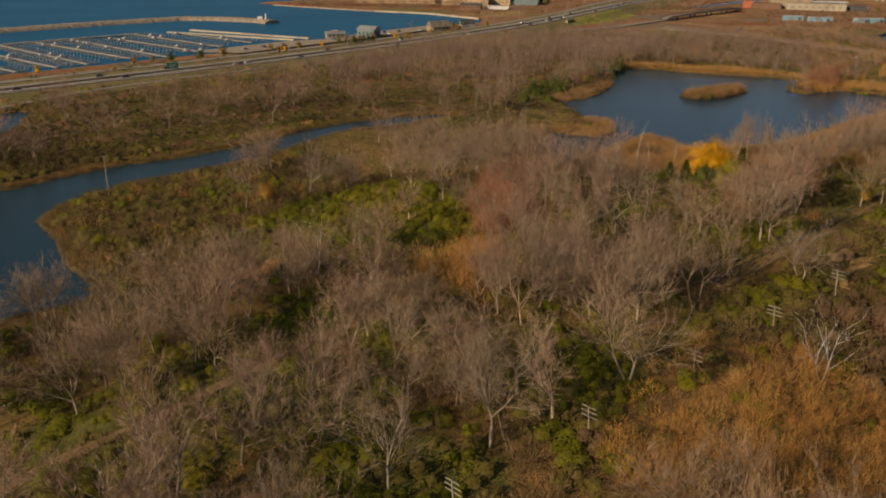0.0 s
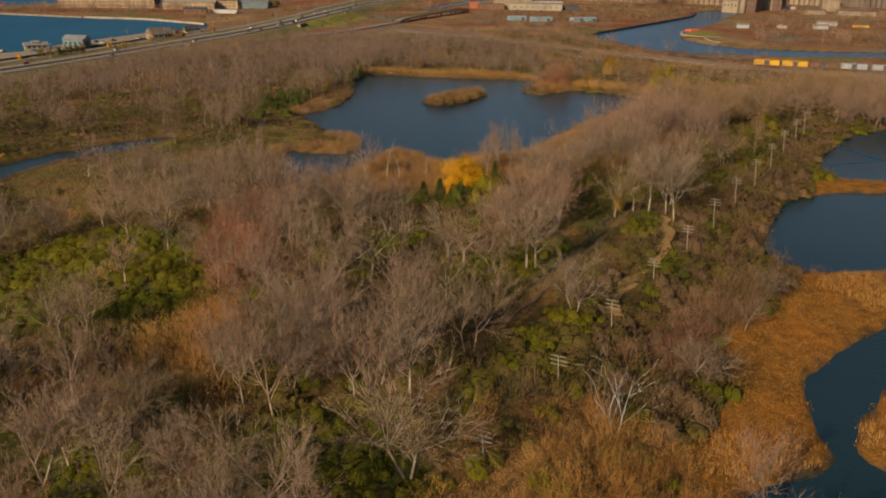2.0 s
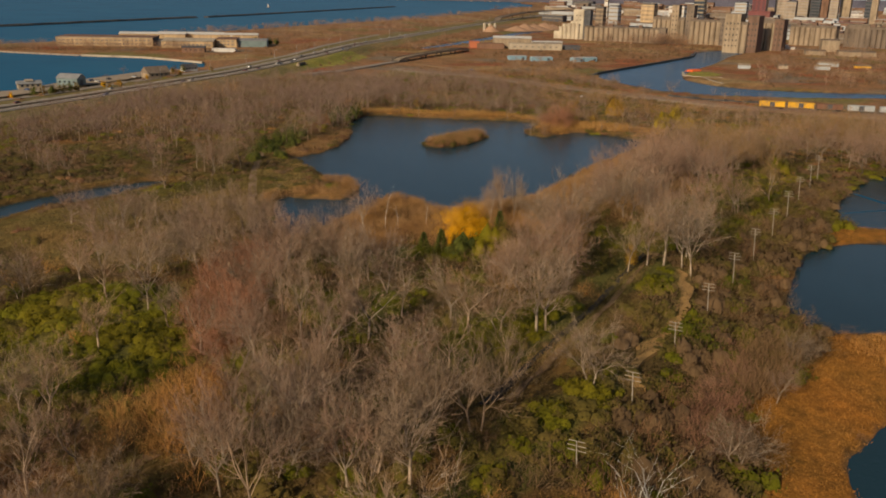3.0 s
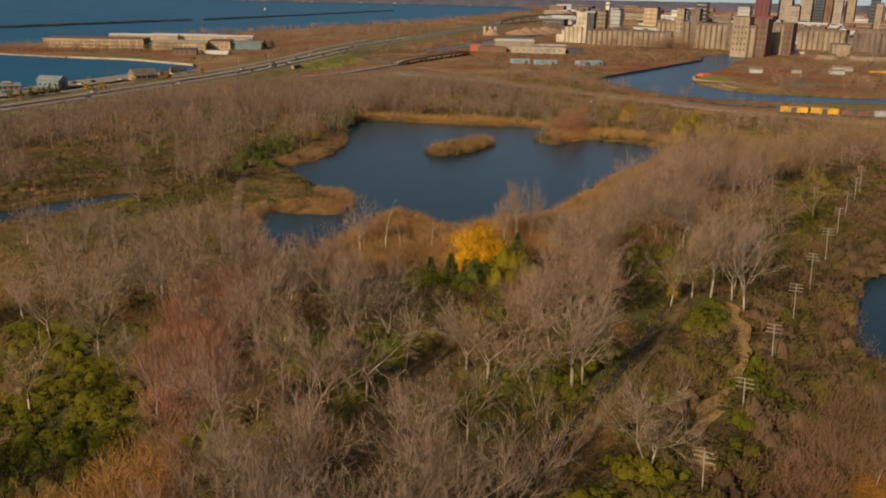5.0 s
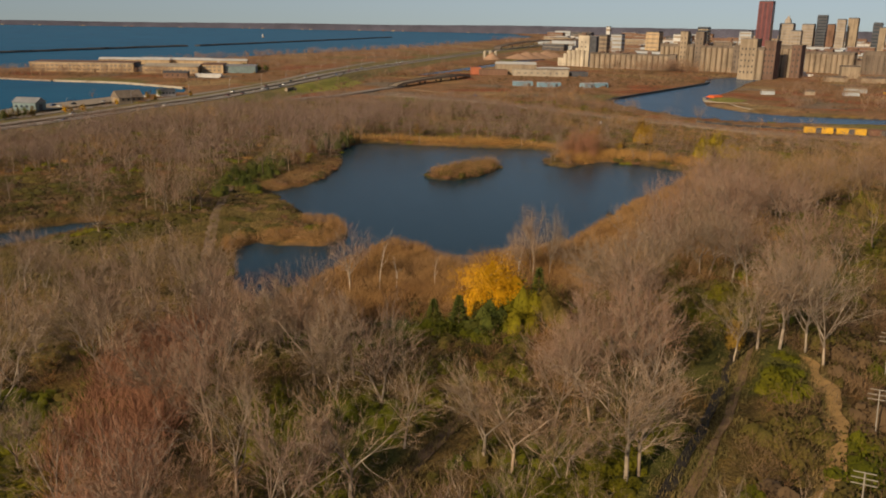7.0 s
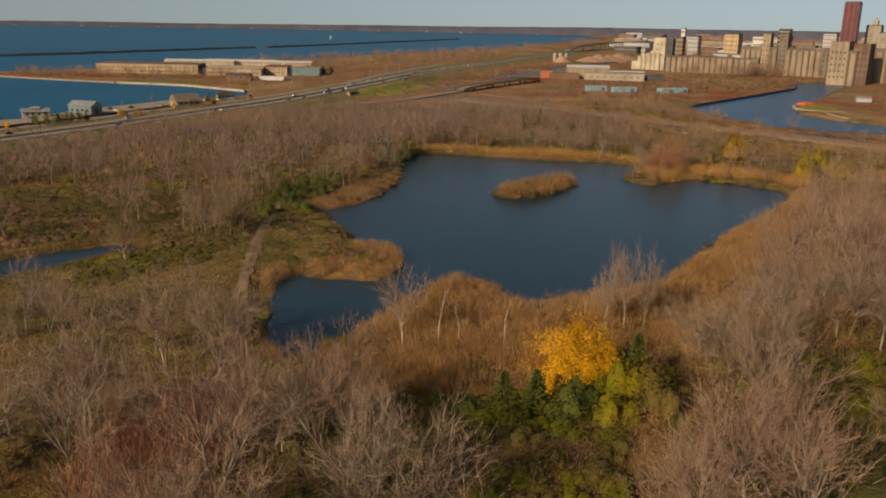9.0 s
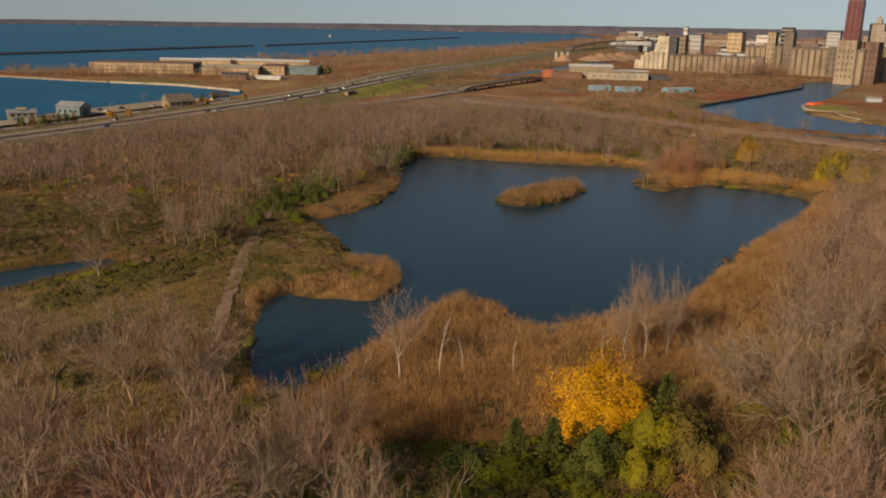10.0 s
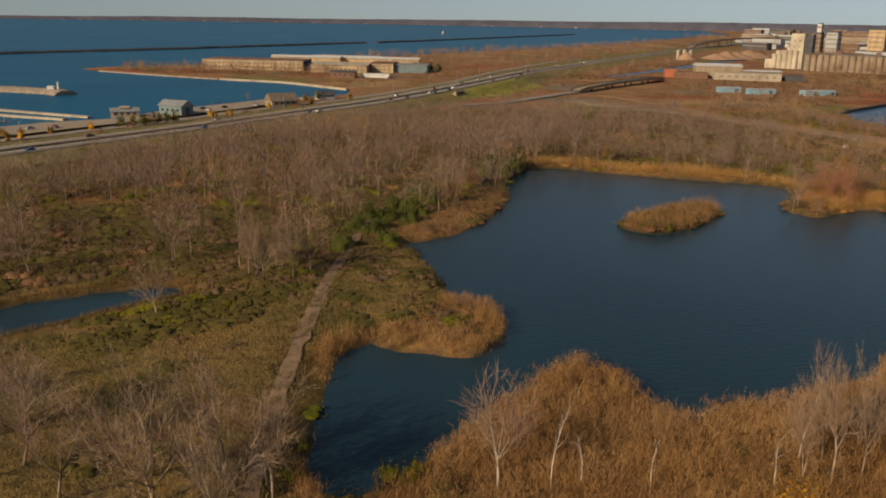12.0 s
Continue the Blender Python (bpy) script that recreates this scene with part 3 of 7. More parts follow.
def build_ground():
    xs = steps((-4900, -1000, 300), (-1000, -420, 20), (-420, -150, 5), (-150, 270, 3), (270, 520, 5), (520, 1100, 12), (1100, 2000, 60), (2000, 4900, 300))
    ys = steps((-900, 40, 60), (40, 560, 3), (560, 1150, 5), (1150, 2000, 17), (2000, 4900, 145))
    gx, gy = np.meshgrid(xs, ys)
    x, y = gx.ravel(), gy.ravel()
    z = ground_z(x, y)
    nx, ny = len(xs), len(ys)
    idx = np.arange(nx * ny).reshape(ny, nx)
    q = np.stack([idx[:-1, :-1], idx[:-1, 1:], idx[1:, 1:], idx[1:, :-1]], axis=-1).reshape(-1, 4)
    q = q[(z[q] > -1.95).any(axis=1)]
    used = np.unique(q)
    remap = np.zeros(nx * ny, dtype=int)
    remap[used] = np.arange(len(used))
    q = remap[q]
    t = np.concatenate([q[:, [0, 1, 2]], q[:, [0, 2, 3]]])
    v = np.stack([x, y, z], axis=1)[used]
    me = tri_mesh("ground", v, t, M["ground"])
    col = base_of(cover_of(x[used], y[used]), x[used], y[used])
    at = me.color_attributes.new("cover", "FLOAT_COLOR", "POINT")
    at.data.foreach_set("color", np.concatenate([col, np.ones((len(col), 1))], axis=1).astype(np.float32).ravel())
    me.polygons.foreach_set("use_smooth", np.ones(len(me.polygons), dtype=bool))
    return tagged(new("ground", me), "brown autumn ground of leaf litter, dry grass and marsh", "ground", kind="structure")


def water_sheet(name, pts, z, mat, label):
    g = Geo()
    g.add([(px, py, z) for px, py in pts], [tuple(range(len(pts)))])
    return solid(name, g, mat, label, "water", kind="structure")


build_ground()
water_sheet("lake_water", [(4850 * math.sin(2 * math.pi * -i / 96), 4850 * math.cos(2 * math.pi * -i / 96), -0.06) [:2] for i in range(96)], -0.06, M["lake"], "open blue lake water with fine ripples")
water_sheet("pond_water", [(20, 280), (262, 280), (262, 560), (20, 560)], 0.0, M["pond"], "dark still pond with reed banks")
water_sheet("creek_water", [(-275, 100), (15, 100), (15, 395), (-180, 395), (-180, 400), (-275, 400)], 0.0, M["pond"], "dark slow creek between brushy banks")
water_sheet("marsh_water", [(60, 70), (420, 70), (420, 279), (60, 279)], 0.0, M["pond"], "dark marsh ponds among straw reeds")
water_sheet("marsh_water_north", [(264, 279), (420, 279), (420, 346), (264, 346)], 0.0, M["pond"], "dark marsh ponds among straw reeds")

water_sheet("canal_water", [(355, 520), (700, 520), (800, 1000), (800, 1090), (640, 1090), (355, 790)], -0.02, M["canal"], "grey-blue canal water between low banks")
water_sheet("slip_water", [(280, 1070), (420, 1070), (920, 1780), (920, 1870), (280, 1120)], -0.02, M["canal"], "grey-blue water of the ship slip")


# ---- bare trees ----
class Soup:
    """Loose triangles for twigs, leaves and limbs."""

    def __init__(self):
        self.v, self.t, self.n = [], [], 0

    def add(self, v, t):
        self.v.append(np.asarray(v, dtype=np.float32))
        self.t.append(np.asarray(t, dtype=np.int32) + self.n)
        self.n += len(v)

    def arrays(self):
        if not self.v:
            return np.zeros((0, 3), np.float32), np.zeros((0, 3), np.int32)
        return np.concatenate(self.v), np.concatenate(self.t)

    def mesh(self, name, mat):
        return tri_mesh(name, *self.arrays(), mat)


def unit(a):
    return a / (np.linalg.norm(a, axis=-1, keepdims=True) + 1e-9)


def prism(soup, p, q, r0, r1, sides):
    d = unit(q - p)
    ref = np.array([1.0, 0, 0]) if abs(d[0]) < 0.7 else np.array([0, 1.0, 0])
    u = unit(np.cross(d, ref))
    w = np.cross(d, u)
    ang = np.arange(sides) * 2 * math.pi / sides
    ring = np.cos(ang)[:, None] * u + np.sin(ang)[:, None] * w
    v = np.concatenate([p + ring * r0, q + ring * r1])
    i = np.arange(sides)
    j = (i + 1) % sides
    soup.add(v, np.concatenate([np.stack([i, j, sides + j], 1), np.stack([i, sides + j, sides + i], 1)]))


def slivers(soup, base, direction, length, width, rng):
    n = len(base)
    d = unit(direction)
    s = unit(np.cross(d, rng.normal(size=(n, 3))))
    w, l = np.broadcast_to(width, (n,))[:, None], np.broadcast_to(length, (n,))[:, None]
    v = np.stack([base - s * w / 2, base + s * w / 2, base + d * l], axis=1).reshape(-1, 3)
    soup.add(v, np.arange(3 * n).reshape(-1, 3))


UP = np.array([0, 0, 1.0])


def grow_tree(seed, h, spread, fine=1.0, trunks=1, twig_w=0.05, droop=0.0, limbs_only=False):
    """Trunk and rising limbs in one soup, twigs in another; the foot is at the origin."""
    rng = np.random.default_rng(seed)
    wood, twigs = Soup(), Soup()
    ends = []
    rich = fine >= 1
    bend, rise, thin = (0.05, 0.10, 0.15, 0.18), (0.03, 0.075, 0.07, 0.05), (0.93, 0.82, 0.76, 0.7)

    def aside(d, angle):
        side = unit(np.cross(d, rng.normal(size=3)))
        return unit(d * math.cos(angle) + side * math.sin(angle))

    def limb(p, d, length, r, level):
        n = (4, 4, 3, 2)[level] if rich else (3, 3, 2, 1)[level]
        for i in range(n):
            d = unit(d + rng.normal(0, bend[level], 3) + UP * rise[level])
            q = p + d * length / n
            r2 = r * thin[level]
            if level < 2 or level == 2 and rich:
                prism(wood, p, q, r, r2, (6, 4, 3)[level] if rich else 3)
            else:
                slivers(wood, p[None], d[None], length / n * 1.3, max(r * 2.0, 0.045), rng)
            p, r = q, r2
            if level >= 2:
                ends.append((p, d))
            if level == 0 and i >= n - 2:
                limb(p, aside(d, rng.uniform(0.8, 1.15) * spread), length * rng.uniform(1.0, 1.4), r * 0.5, 1)
            elif level == 1 and i < n - 1:
                for _ in range(2 if rich and i else 1):
                    limb(p, aside(d, rng.uniform(0.5, 0.95)), length * rng.uniform(0.42, 0.66), r * 0.55, 2)
            elif level == 2 and (rich or i == 0):
                limb(p, aside(d, rng.uniform(0.45, 0.9)), length * rng.uniform(0.45, 0.7), r * 0.5, 3)
        for _ in range((3, 2, 2, 0)[level]):
            limb(p, aside(d, rng.uniform(0.42, 0.85) * (spread if level == 0 else 0.8)), length * ((1.5, 0.6, 0.6)[level] * rng.uniform(0.8, 1.15)), r * (0.72, 0.68, 0.6)[level], level + 1)

    for k in range(trunks):
        lean = unit(np.array([rng.normal(0, 0.10 * trunks), rng.normal(0, 0.10 * trunks), 1.0]))
        limb(np.array([rng.normal(0, 0.35 * (trunks - 1)), rng.normal(0, 0.35 * (trunks - 1)), -0.3]), lean, h * rng.uniform(0.24, 0.32), h * 0.0145 / trunks ** 0.3, 0)
    if not limbs_only:
        per = (2 if trunks > 1 else 3) if rich else 4
        pts = np.array([e[0] for e in ends]).repeat(per, 0)
        dirs = np.array([e[1] for e in ends]).repeat(per, 0)
        n = len(pts)
        pts = pts - dirs * rng.uniform(0, 0.7, (n, 1)) + rng.normal(0, 0.12 if rich else 0.45, (n, 3))
        dirs = unit(dirs + rng.normal(0, 0.42, (n, 3)) + UP * (0.25 - droop))
        slivers(twigs, pts, dirs, rng.uniform(0.8, 2.2, n) * (1.0 if rich else 1.3), twig_w, rng)
    v, _ = wood.arrays()
    k = h / max(v[:, 2].max(), 1)
    for part_soup in (wood, twigs):
        part_soup.v = [a * k for a in part_soup.v]
    wood.ends = np.array([e[0] for e in ends]) * k
    return wood, twigs


def crown_of(seed, ends, count, leaf, tuft=0.8):
    """Leaves in tufts round the ends of the limbs, with gaps between; gives points, triangles and soft normals."""
    rng = np.random.default_rng(seed)
    mid = ends.mean(0) - UP * 1.0
    at = ends[rng.integers(0, len(ends), count)]
    p = at + rng.normal(0, tuft, (count, 3)) * np.array([1.0, 1.0, 0.75]) - UP * np.abs(rng.normal(0, tuft * 0.5, (count, 1)))
    nrm = unit(unit(p - mid) + unit(p - at) * 0.5 + rng.normal(0, 0.2, (count, 3)))
    t = unit(np.cross(nrm, rng.normal(size=(count, 3))))
    b = unit(np.cross(nrm, t) + nrm * 0.3 * rng.normal(size=(count, 1)))
    q = leaf * rng.uniform(0.6, 1.35, (count, 1))
    v = np.stack([p - t * q * 0.5, p + t * q * 0.5, p + b * q * 1.1], axis=1).reshape(-1, 3)
    return facing(v.astype(np.float32), np.arange(3 * count).reshape(-1, 3).astype(np.int32), unit(nrm.repeat(3, 0) + UP * 0.5))


def brush_of(seed, h, r, stems, twigs, w):
    """A leafless bush: stems fanning from the foot and a haze of twigs."""
    rng = np.random.default_rng(seed)
    s = Soup()
    a = rng.uniform(0, 2 * math.pi, stems)
    out = np.stack([np.cos(a), np.sin(a), rng.uniform(0.9, 2.4, stems)], 1)
    slivers(s, rng.normal(0, 0.25, (stems, 3)) * np.array([1, 1, 0]), out, h * rng.uniform(0.75, 1.1, stems), w * 1.6, rng)
    d = unit(rng.normal(size=(twigs, 3)) + UP * 0.35)
    d[:, 2] = np.abs(d[:, 2])
    lobed = 1 + 0.28 * np.sin(3 * np.arctan2(d[:, 1], d[:, 0]) + seed) + 0.15 * np.sin(5 * np.arctan2(d[:, 1], d[:, 0]) - seed)
    p = d * np.array([r, r, h * 0.86]) * (rng.uniform(0.45, 1.0, (twigs, 1)) ** 0.6) * lobed[:, None]
    slivers(s, p, d * 0.6 + UP * 0.7 + rng.normal(0, 0.5, (twigs, 3)), rng.uniform(0.5, 1.2, twigs) * h * 0.28, w, rng)
    return s


def soft_brush(seed, h, r, stems, twigs, w):
    """A leafless bush of fine twigs."""
    return brush_of(seed, h, r, stems, twigs, w).arrays()


def mound_of(seed, h, r, count, leaf, long=1.1, up=0.0, lobes=3, inside=0.80, spikes=0, tight=1.0):
    """A thicket: overlapping domes of small leaves or twigs; gives points, triangles and soft normals."""
    rng = np.random.default_rng(seed)
    a = rng.uniform(0, 6.28) + np.arange(lobes) * 6.28 / lobes + rng.normal(0, 0.3, lobes)
    far = np.array([0.15, 0.5, 0.55, 0.6])[:lobes] * r * tight
    cx, cy = far * np.cos(a), far * np.sin(a)
    lr = rng.uniform(0.5, 0.72, lobes) * r
    lh = np.array([1.0, 0.8, 0.66, 0.5])[:lobes] * h * rng.uniform(0.85, 1.15, lobes)
    k = rng.choice(lobes, count, p=lr ** 2 / (lr ** 2).sum())
    d = unit(rng.normal(size=(count, 3)))
    d[:, 2] = np.abs(d[:, 2])
    out = rng.uniform(0.74, 1.10, (count, 1)) * (1 + 0.14 * np.sin(4 * np.arctan2(d[:, 1], d[:, 0]) + 3 * d[:, 2:3].ravel() + seed))[:, None]
    p = d * out * np.stack([lr[k], lr[k], lh[k]], 1) + np.stack([cx[k], cy[k], 0 * cx[k]], 1)
    nrm = unit(d / np.stack([lr[k], lr[k], lh[k]], 1) + rng.normal(0, 0.10, (count, 3)))
    t = unit(np.cross(nrm, rng.normal(size=(count, 3))))
    b = unit(np.cross(nrm, t) + nrm * (0.25 * rng.normal(size=(count, 1)) + up * 0.8) + UP * up)
    q = leaf * rng.uniform(0.6, 1.35, (count, 1))
    vs = [np.stack([p - t * q * 0.5, p + t * q * 0.5, p + b * q * long], axis=1).reshape(-1, 3)]
    ts, ns, n = [np.arange(3 * count).reshape(-1, 3)], [nrm.repeat(3, 0)], 3 * count
    if spikes:
        e = rng.integers(0, count, spikes)
        w = Soup()
        slivers(w, p[e] * 0.95, nrm[e] * 0.7 + UP * 0.8 + rng.normal(0, 0.25, (spikes, 3)), rng.uniform(0.5, 1.4, spikes), 0.045, rng)
        vs.append(w.arrays()[0])
        ts.append(np.arange(3 * spikes).reshape(-1, 3) + n)
        ns.append(unit(nrm[e] + UP * 0.3).repeat(3, 0))
        n += 3 * spikes
    m = 6
    ang = np.arange(m) * 2 * math.pi / m
    ring = np.stack([np.cos(ang), np.sin(ang), 0 * ang], 1)
    dome = np.concatenate([ring, ring * 0.72 + UP * 0.68, UP[None]])
    faces = np.array([f for i in range(m) for f in ((i, (i + 1) % m, m + (i + 1) % m), (i, m + (i + 1) % m, m + i), (m + i, m + (i + 1) % m, 2 * m))])
    for i in range(lobes):
        size = np.array([lr[i], lr[i], lh[i]]) * inside
        vs.append(dome * rng.uniform(0.82, 1.12, (len(dome), 1)) * size + np.array([cx[i], cy[i], 0]))
        ns.append(unit(dome / size))
        ts.append(faces + n)
        n += len(dome)
    return facing(np.concatenate(vs).astype(np.float32), np.concatenate(ts).astype(np.int32), unit(np.concatenate(ns) + UP * 1.5))


def facing(v, t, n):
    """Turns each triangle to the side of its soft normal."""
    g = np.cross(v[t[:, 1]] - v[t[:, 0]], v[t[:, 2]] - v[t[:, 0]])
    back = (g * n[t[:, 0]]).sum(1) < 0
    t = t.copy()
    t[back] = t[back][:, ::-1]
    return v, t, n


def clump_of(seed, h, r, count, leaf):
    """A broad leafy crown down to the ground: five uneven mounds grown together."""
    vs, ts, ns, n = [], [], [], 0
    for k, (dx, dy, a, b) in enumerate([(0, 0, 1.0, 0.82), (-0.42, -0.15, 0.82, 0.74), (0.42, -0.2, 0.76, 0.74), (0.2, 0.38, 0.9, 0.7), (-0.15, -0.42, 0.62, 0.72)]):
        v, t, m = mound_of(seed + 31 * k, h * a, r * b, count // 5, leaf, tight=0.62, inside=0.84)
        vs.append(v + np.array([dx * r, dy * r, 0], dtype=np.float32))
        ts.append(t + n)
        ns.append(m)
        n += len(v)
    return np.concatenate(vs), np.concatenate(ts), np.concatenate(ns)


def mound_mesh(name, mound, mat):
    me = tri_mesh(name, mound[0], mound[1], mat)
    me.polygons.foreach_set("use_smooth", np.ones(len(me.polygons), dtype=bool))
    me.normals_split_custom_set_from_vertices(mound[2].astype(np.float32))
    return me


def scatter_soup(name, protos, places, scales, turns, mat, label, category, tilt=0.0):
    """Many plants of a kind that nobody could count, joined into one mesh."""
    rng = np.random.default_rng(len(places) + 7)
    vs, ts, ns, n = [], [], [], 0
    soft = len(protos[0]) > 2
    pick = rng.integers(0, len(protos), len(places))
    z = ground_z(places[:, 0], places[:, 1]) if len(places) else []
    for i, (x, y) in enumerate(places):
        v, t = protos[pick[i]][:2]
        c, s = math.cos(turns[i]), math.sin(turns[i])
        k = scales[i]
        w = np.empty_like(v)
        w[:, 0] = (v[:, 0] * c - v[:, 1] * s) * k + x
        w[:, 1] = (v[:, 0] * s + v[:, 1] * c) * k + y
        w[:, 2] = v[:, 2] * k + z[i] - 0.05
        vs.append(w)
        if soft:
            m = protos[pick[i]][2]
            ns.append(np.stack([m[:, 0] * c - m[:, 1] * s, m[:, 0] * s + m[:, 1] * c, m[:, 2]], 1))
        ts.append(t + n)
        n += len(v)
    if not vs:
        return None
    me = tri_mesh(name, np.concatenate(vs), np.concatenate(ts), mat)
    me.polygons.foreach_set("use_smooth", np.ones(len(me.polygons), dtype=bool))
    if ns:
        me.normals_split_custom_set_from_vertices(np.concatenate(ns).astype(np.float32))
    return tagged(new(name, me), label, category, kind="stuff")


def jittered(x0, x1, y0, y1, step, seed):
    rng = np.random.default_rng(seed)
    gx, gy = np.meshgrid(np.arange(x0, x1, step), np.arange(y0, y1, step))
    p = np.stack([gx.ravel(), gy.ravel()], 1) + rng.uniform(-0.45, 0.45, (gx.size, 2)) * step
    return p, rng


def near_view(p, pad=25.0):
    """Keeps what lies in the country that the flight looks over."""
    x, y = p[:, 0], p[:, 1]
    left = -0.56 * (y + 5) - pad
    right = 30 + 1.02 * (y - 10) + pad
    return (x > left) & (x < right) & (y > 62)

# key trees: x, y, height, spread, kind
KEY_TREES = [(29, 117, 17, "bark"), (65, 124, 15, "dead"), (-30, 164, 14, "dead"), (5, 98, 15, "bark"), (15, 105, 13, "bark"), (-9, 87, 13, "bark"), (41, 227, 14, "bark"), (43, 221, 13, "bark"), (68, 191, 11, "bark"),
             (75, 188, 17, "bark"), (78, 190, 14, "bark"), (131, 217, 17, "bark"), (132, 223, 17, "bark"), (127, 224, 16, "bark"), (122, 224, 15, "bark"), (137, 229, 16, "bark"), (114, 220, 13, "bark"), (62, 195, 12, "bark"),
             (59, 198, 13, "bark"), (50, 205, 12, "bark"), (52, 176, 13, "bark"), (64, 178, 8, "bark"), (75, 162, 13, "bark"), (40, 193, 14, "bark"), (7, 253, 14, "bark"), (4, 256, 13, "bark"), (7, 259, 13, "bark"), (-4, 240, 15, "bark"),
             (-13, 232, 13, "bark"), (7, 196, 12, "bark"), (27, 198, 13, "bark"), (17, 247, 12, "bark"), (43, 244, 12, "bark"), (32, 257, 13, "dark"), (-2, 360, 10, "bark"), (17, 385, 16, "slim"), (13, 389, 15, "slim"), (21, 389, 16, "slim"), (19, 394, 15, "slim"), (24, 384, 14, "slim"), (10, 394, 15, "slim"),
             (22, 297, 15, "bark"), (12, 296, 15, "bark"), (-14, 309, 13, "bark"), (29, 291, 13, "dark"), (59, 291, 13, "bark"), (105, 289, 18, "slim"), (110, 290, 18, "slim"), (102, 291, 14, "slim"), (107, 295, 17, "slim"), (114, 297, 14, "slim"), (-10, 311, 11, "bark"), (-38, 389, 11, "dark"),
             (112, 157, 7, "dark"), (126, 170, 7, "dark"), (-6, 300, 12, "dark"), (-22, 302, 12, "bark"), (2, 290, 13, "dark"), (-30, 318, 12, "bark"), (14, 288, 13, "dark"), (-15, 292, 13, "bark"), (28, 294, 11, "dark"), (90, 138, 10, "bark")]


# line of the dark strip laid where the bank lies in shade
SHADE_STRIP = [(54, 161), (60, 167), (66, 173), (76, 182), (86, 192), (96, 201), (107, 213), (119, 226), (127, 234)]
PATHS = [[(56, 159), (62, 165), (68, 171), (78, 180.3), (88, 190.2), (98, 199.2), (109, 211.3), (121, 224.5), (130, 234)], [(84, 163), (89, 170), (98, 179), (110, 190), (120, 201), (125, 212), (131, 220)],
         [(34, 176), (45, 192), (50, 200), (58, 209), (67, 221)], [(-90, 70), (-62, 90), (-48, 102), (-37, 119), (-20, 140), (0, 160)], [(8, 180), (10, 190), (12, 198), (15, 207), (19, 215)]]


def plant_woods():
    # one built tree of each look, then copies
    protos = []
    for i, (h, sp, tr, mat, tw) in enumerate([(16, 0.85, 1, "bark", "twig_grey"), (15, 0.95, 1, "bark", "twig_pink"), (14, 0.8, 2, "bark", "twig_pink"), (16, 0.75, 1, "bark_dark", "twig_pink"),
                                              (13, 1.05, 2, "bark", "twig_grey"), (12, 0.9, 2, "bark_dark", "twig_grey"), (17, 0.9, 1, "bark", "twig_grey"), (14, 0.7, 1, "bark_dark", "twig_grey")]):
        wood, twigs = grow_tree(100 + i, h, sp * 1.0, 1.0, tr, 0.042)
        protos.append((h, wood.mesh("trunk", M[mat]), twigs.mesh("crown", M[tw])))
    dead_wood, dead_twigs = grow_tree(140, 15, 0.7, 0.5, 2, 0.04, limbs_only=True)
    dead = (15, dead_wood.mesh("trunk", M["birch"]), None)

    def tree(proto, x, y, h, rng, label, group, name="bare_tree"):
        k = h / proto[0]
        ob = thing(name, label, "tree", group, at=(x, y, float(ground_z(x, y))), turn=rng.uniform(0, 6.28))
        ob.scale = (k * rng.uniform(0.9, 1.1), k * rng.uniform(0.9, 1.1), k)
        part("trunk", proto[1], None, ob)
        if proto[2]:
            part("crown", proto[2], None, ob)
        return ob

    rng = np.random.default_rng(5)
    taken = []
    for x, y, h, kind in KEY_TREES:
        h = h * (1.1 if kind in ("slim", "dead") else 1.3)
        if kind == "dead":
            tree(dead, x, y, h, rng, "dead white leafless tree with forked limbs among brush", "bare trees of the wood")
        else:
            pick = (3, 5, 7) if kind == "dark" else (0, 1, 4, 6)
            ob = tree(protos[pick[int(rng.integers(len(pick)))]], x, y, h, rng, "tall leafless tree with a pale trunk and open crown", "bare trees of the wood")
            if kind == "slim":
                ob.scale = (ob.scale[0] * 0.5, ob.scale[1] * 0.5, ob.scale[2])
        taken.append((x, y))
    taken = np.array(taken)

    # the rest of the wood
    p, rng = jittered(-330, 420, 62, 790, 6.0, 11)
    p = p[near_view(p)]
    k = cover_of(p[:, 0], p[:, 1])
    chance = np.zeros(len(NAMES))
    for n, c in (("forest", 0.56), ("open", 0.05), ("green_a", 0.08), ("green_b", 0.12), ("green_c", 0.05), ("green_d", 0.04), ("green_e", 0.12), ("green_i", 0.34), ("green_j", 0.46), ("tan", 0.08), ("green_f", 0.12), ("green_g", 0.10), ("green_h", 0.2),
                 ("scrub_creek", 0.07), ("scrub_west", 0.09), ("corridor", 0.0), ("east_scrub", 0.42), ("meadow", 0.03), ("glade", 0.34), ("reed_north", 0.05), ("island", 0.0), ("marsh", 0.0)):
        chance[NAMES.index(n)] = c
    gap = 0.5 + 0.5 * wob(p[:, 0], p[:, 1], 26.0, 4.0)
    keep = rng.uniform(0, 1, len(p)) < chance[k] * (0.72 + 0.4 * gap) * np.where((p[:, 0] < 2) & (p[:, 1] < 205), np.where(p[:, 1] < 165, 1.0, 0.6), np.where(p[:, 1] < 330, 0.72, 1.0))
    keep &= line_dist(TRAIL, p[:, 0], p[:, 1]) > 3.5
    keep &= line_dist(POLES, p[:, 0], p[:, 1]) > 5.0
    creek = outline_dist(CREEK, p[:, 0], p[:, 1])
    keep &= (creek > 15) | (p[:, 1] < 150)
    keep &= outline_dist(PUDDLE, p[:, 0], p[:, 1]) > 6
    for path, clear in zip(PATHS + [SHADE_STRIP], (4.5, 3.5, 4.0, 4.0, 5.0, 4.0)):
        keep &= line_dist(path, p[:, 0], p[:, 1]) > clear
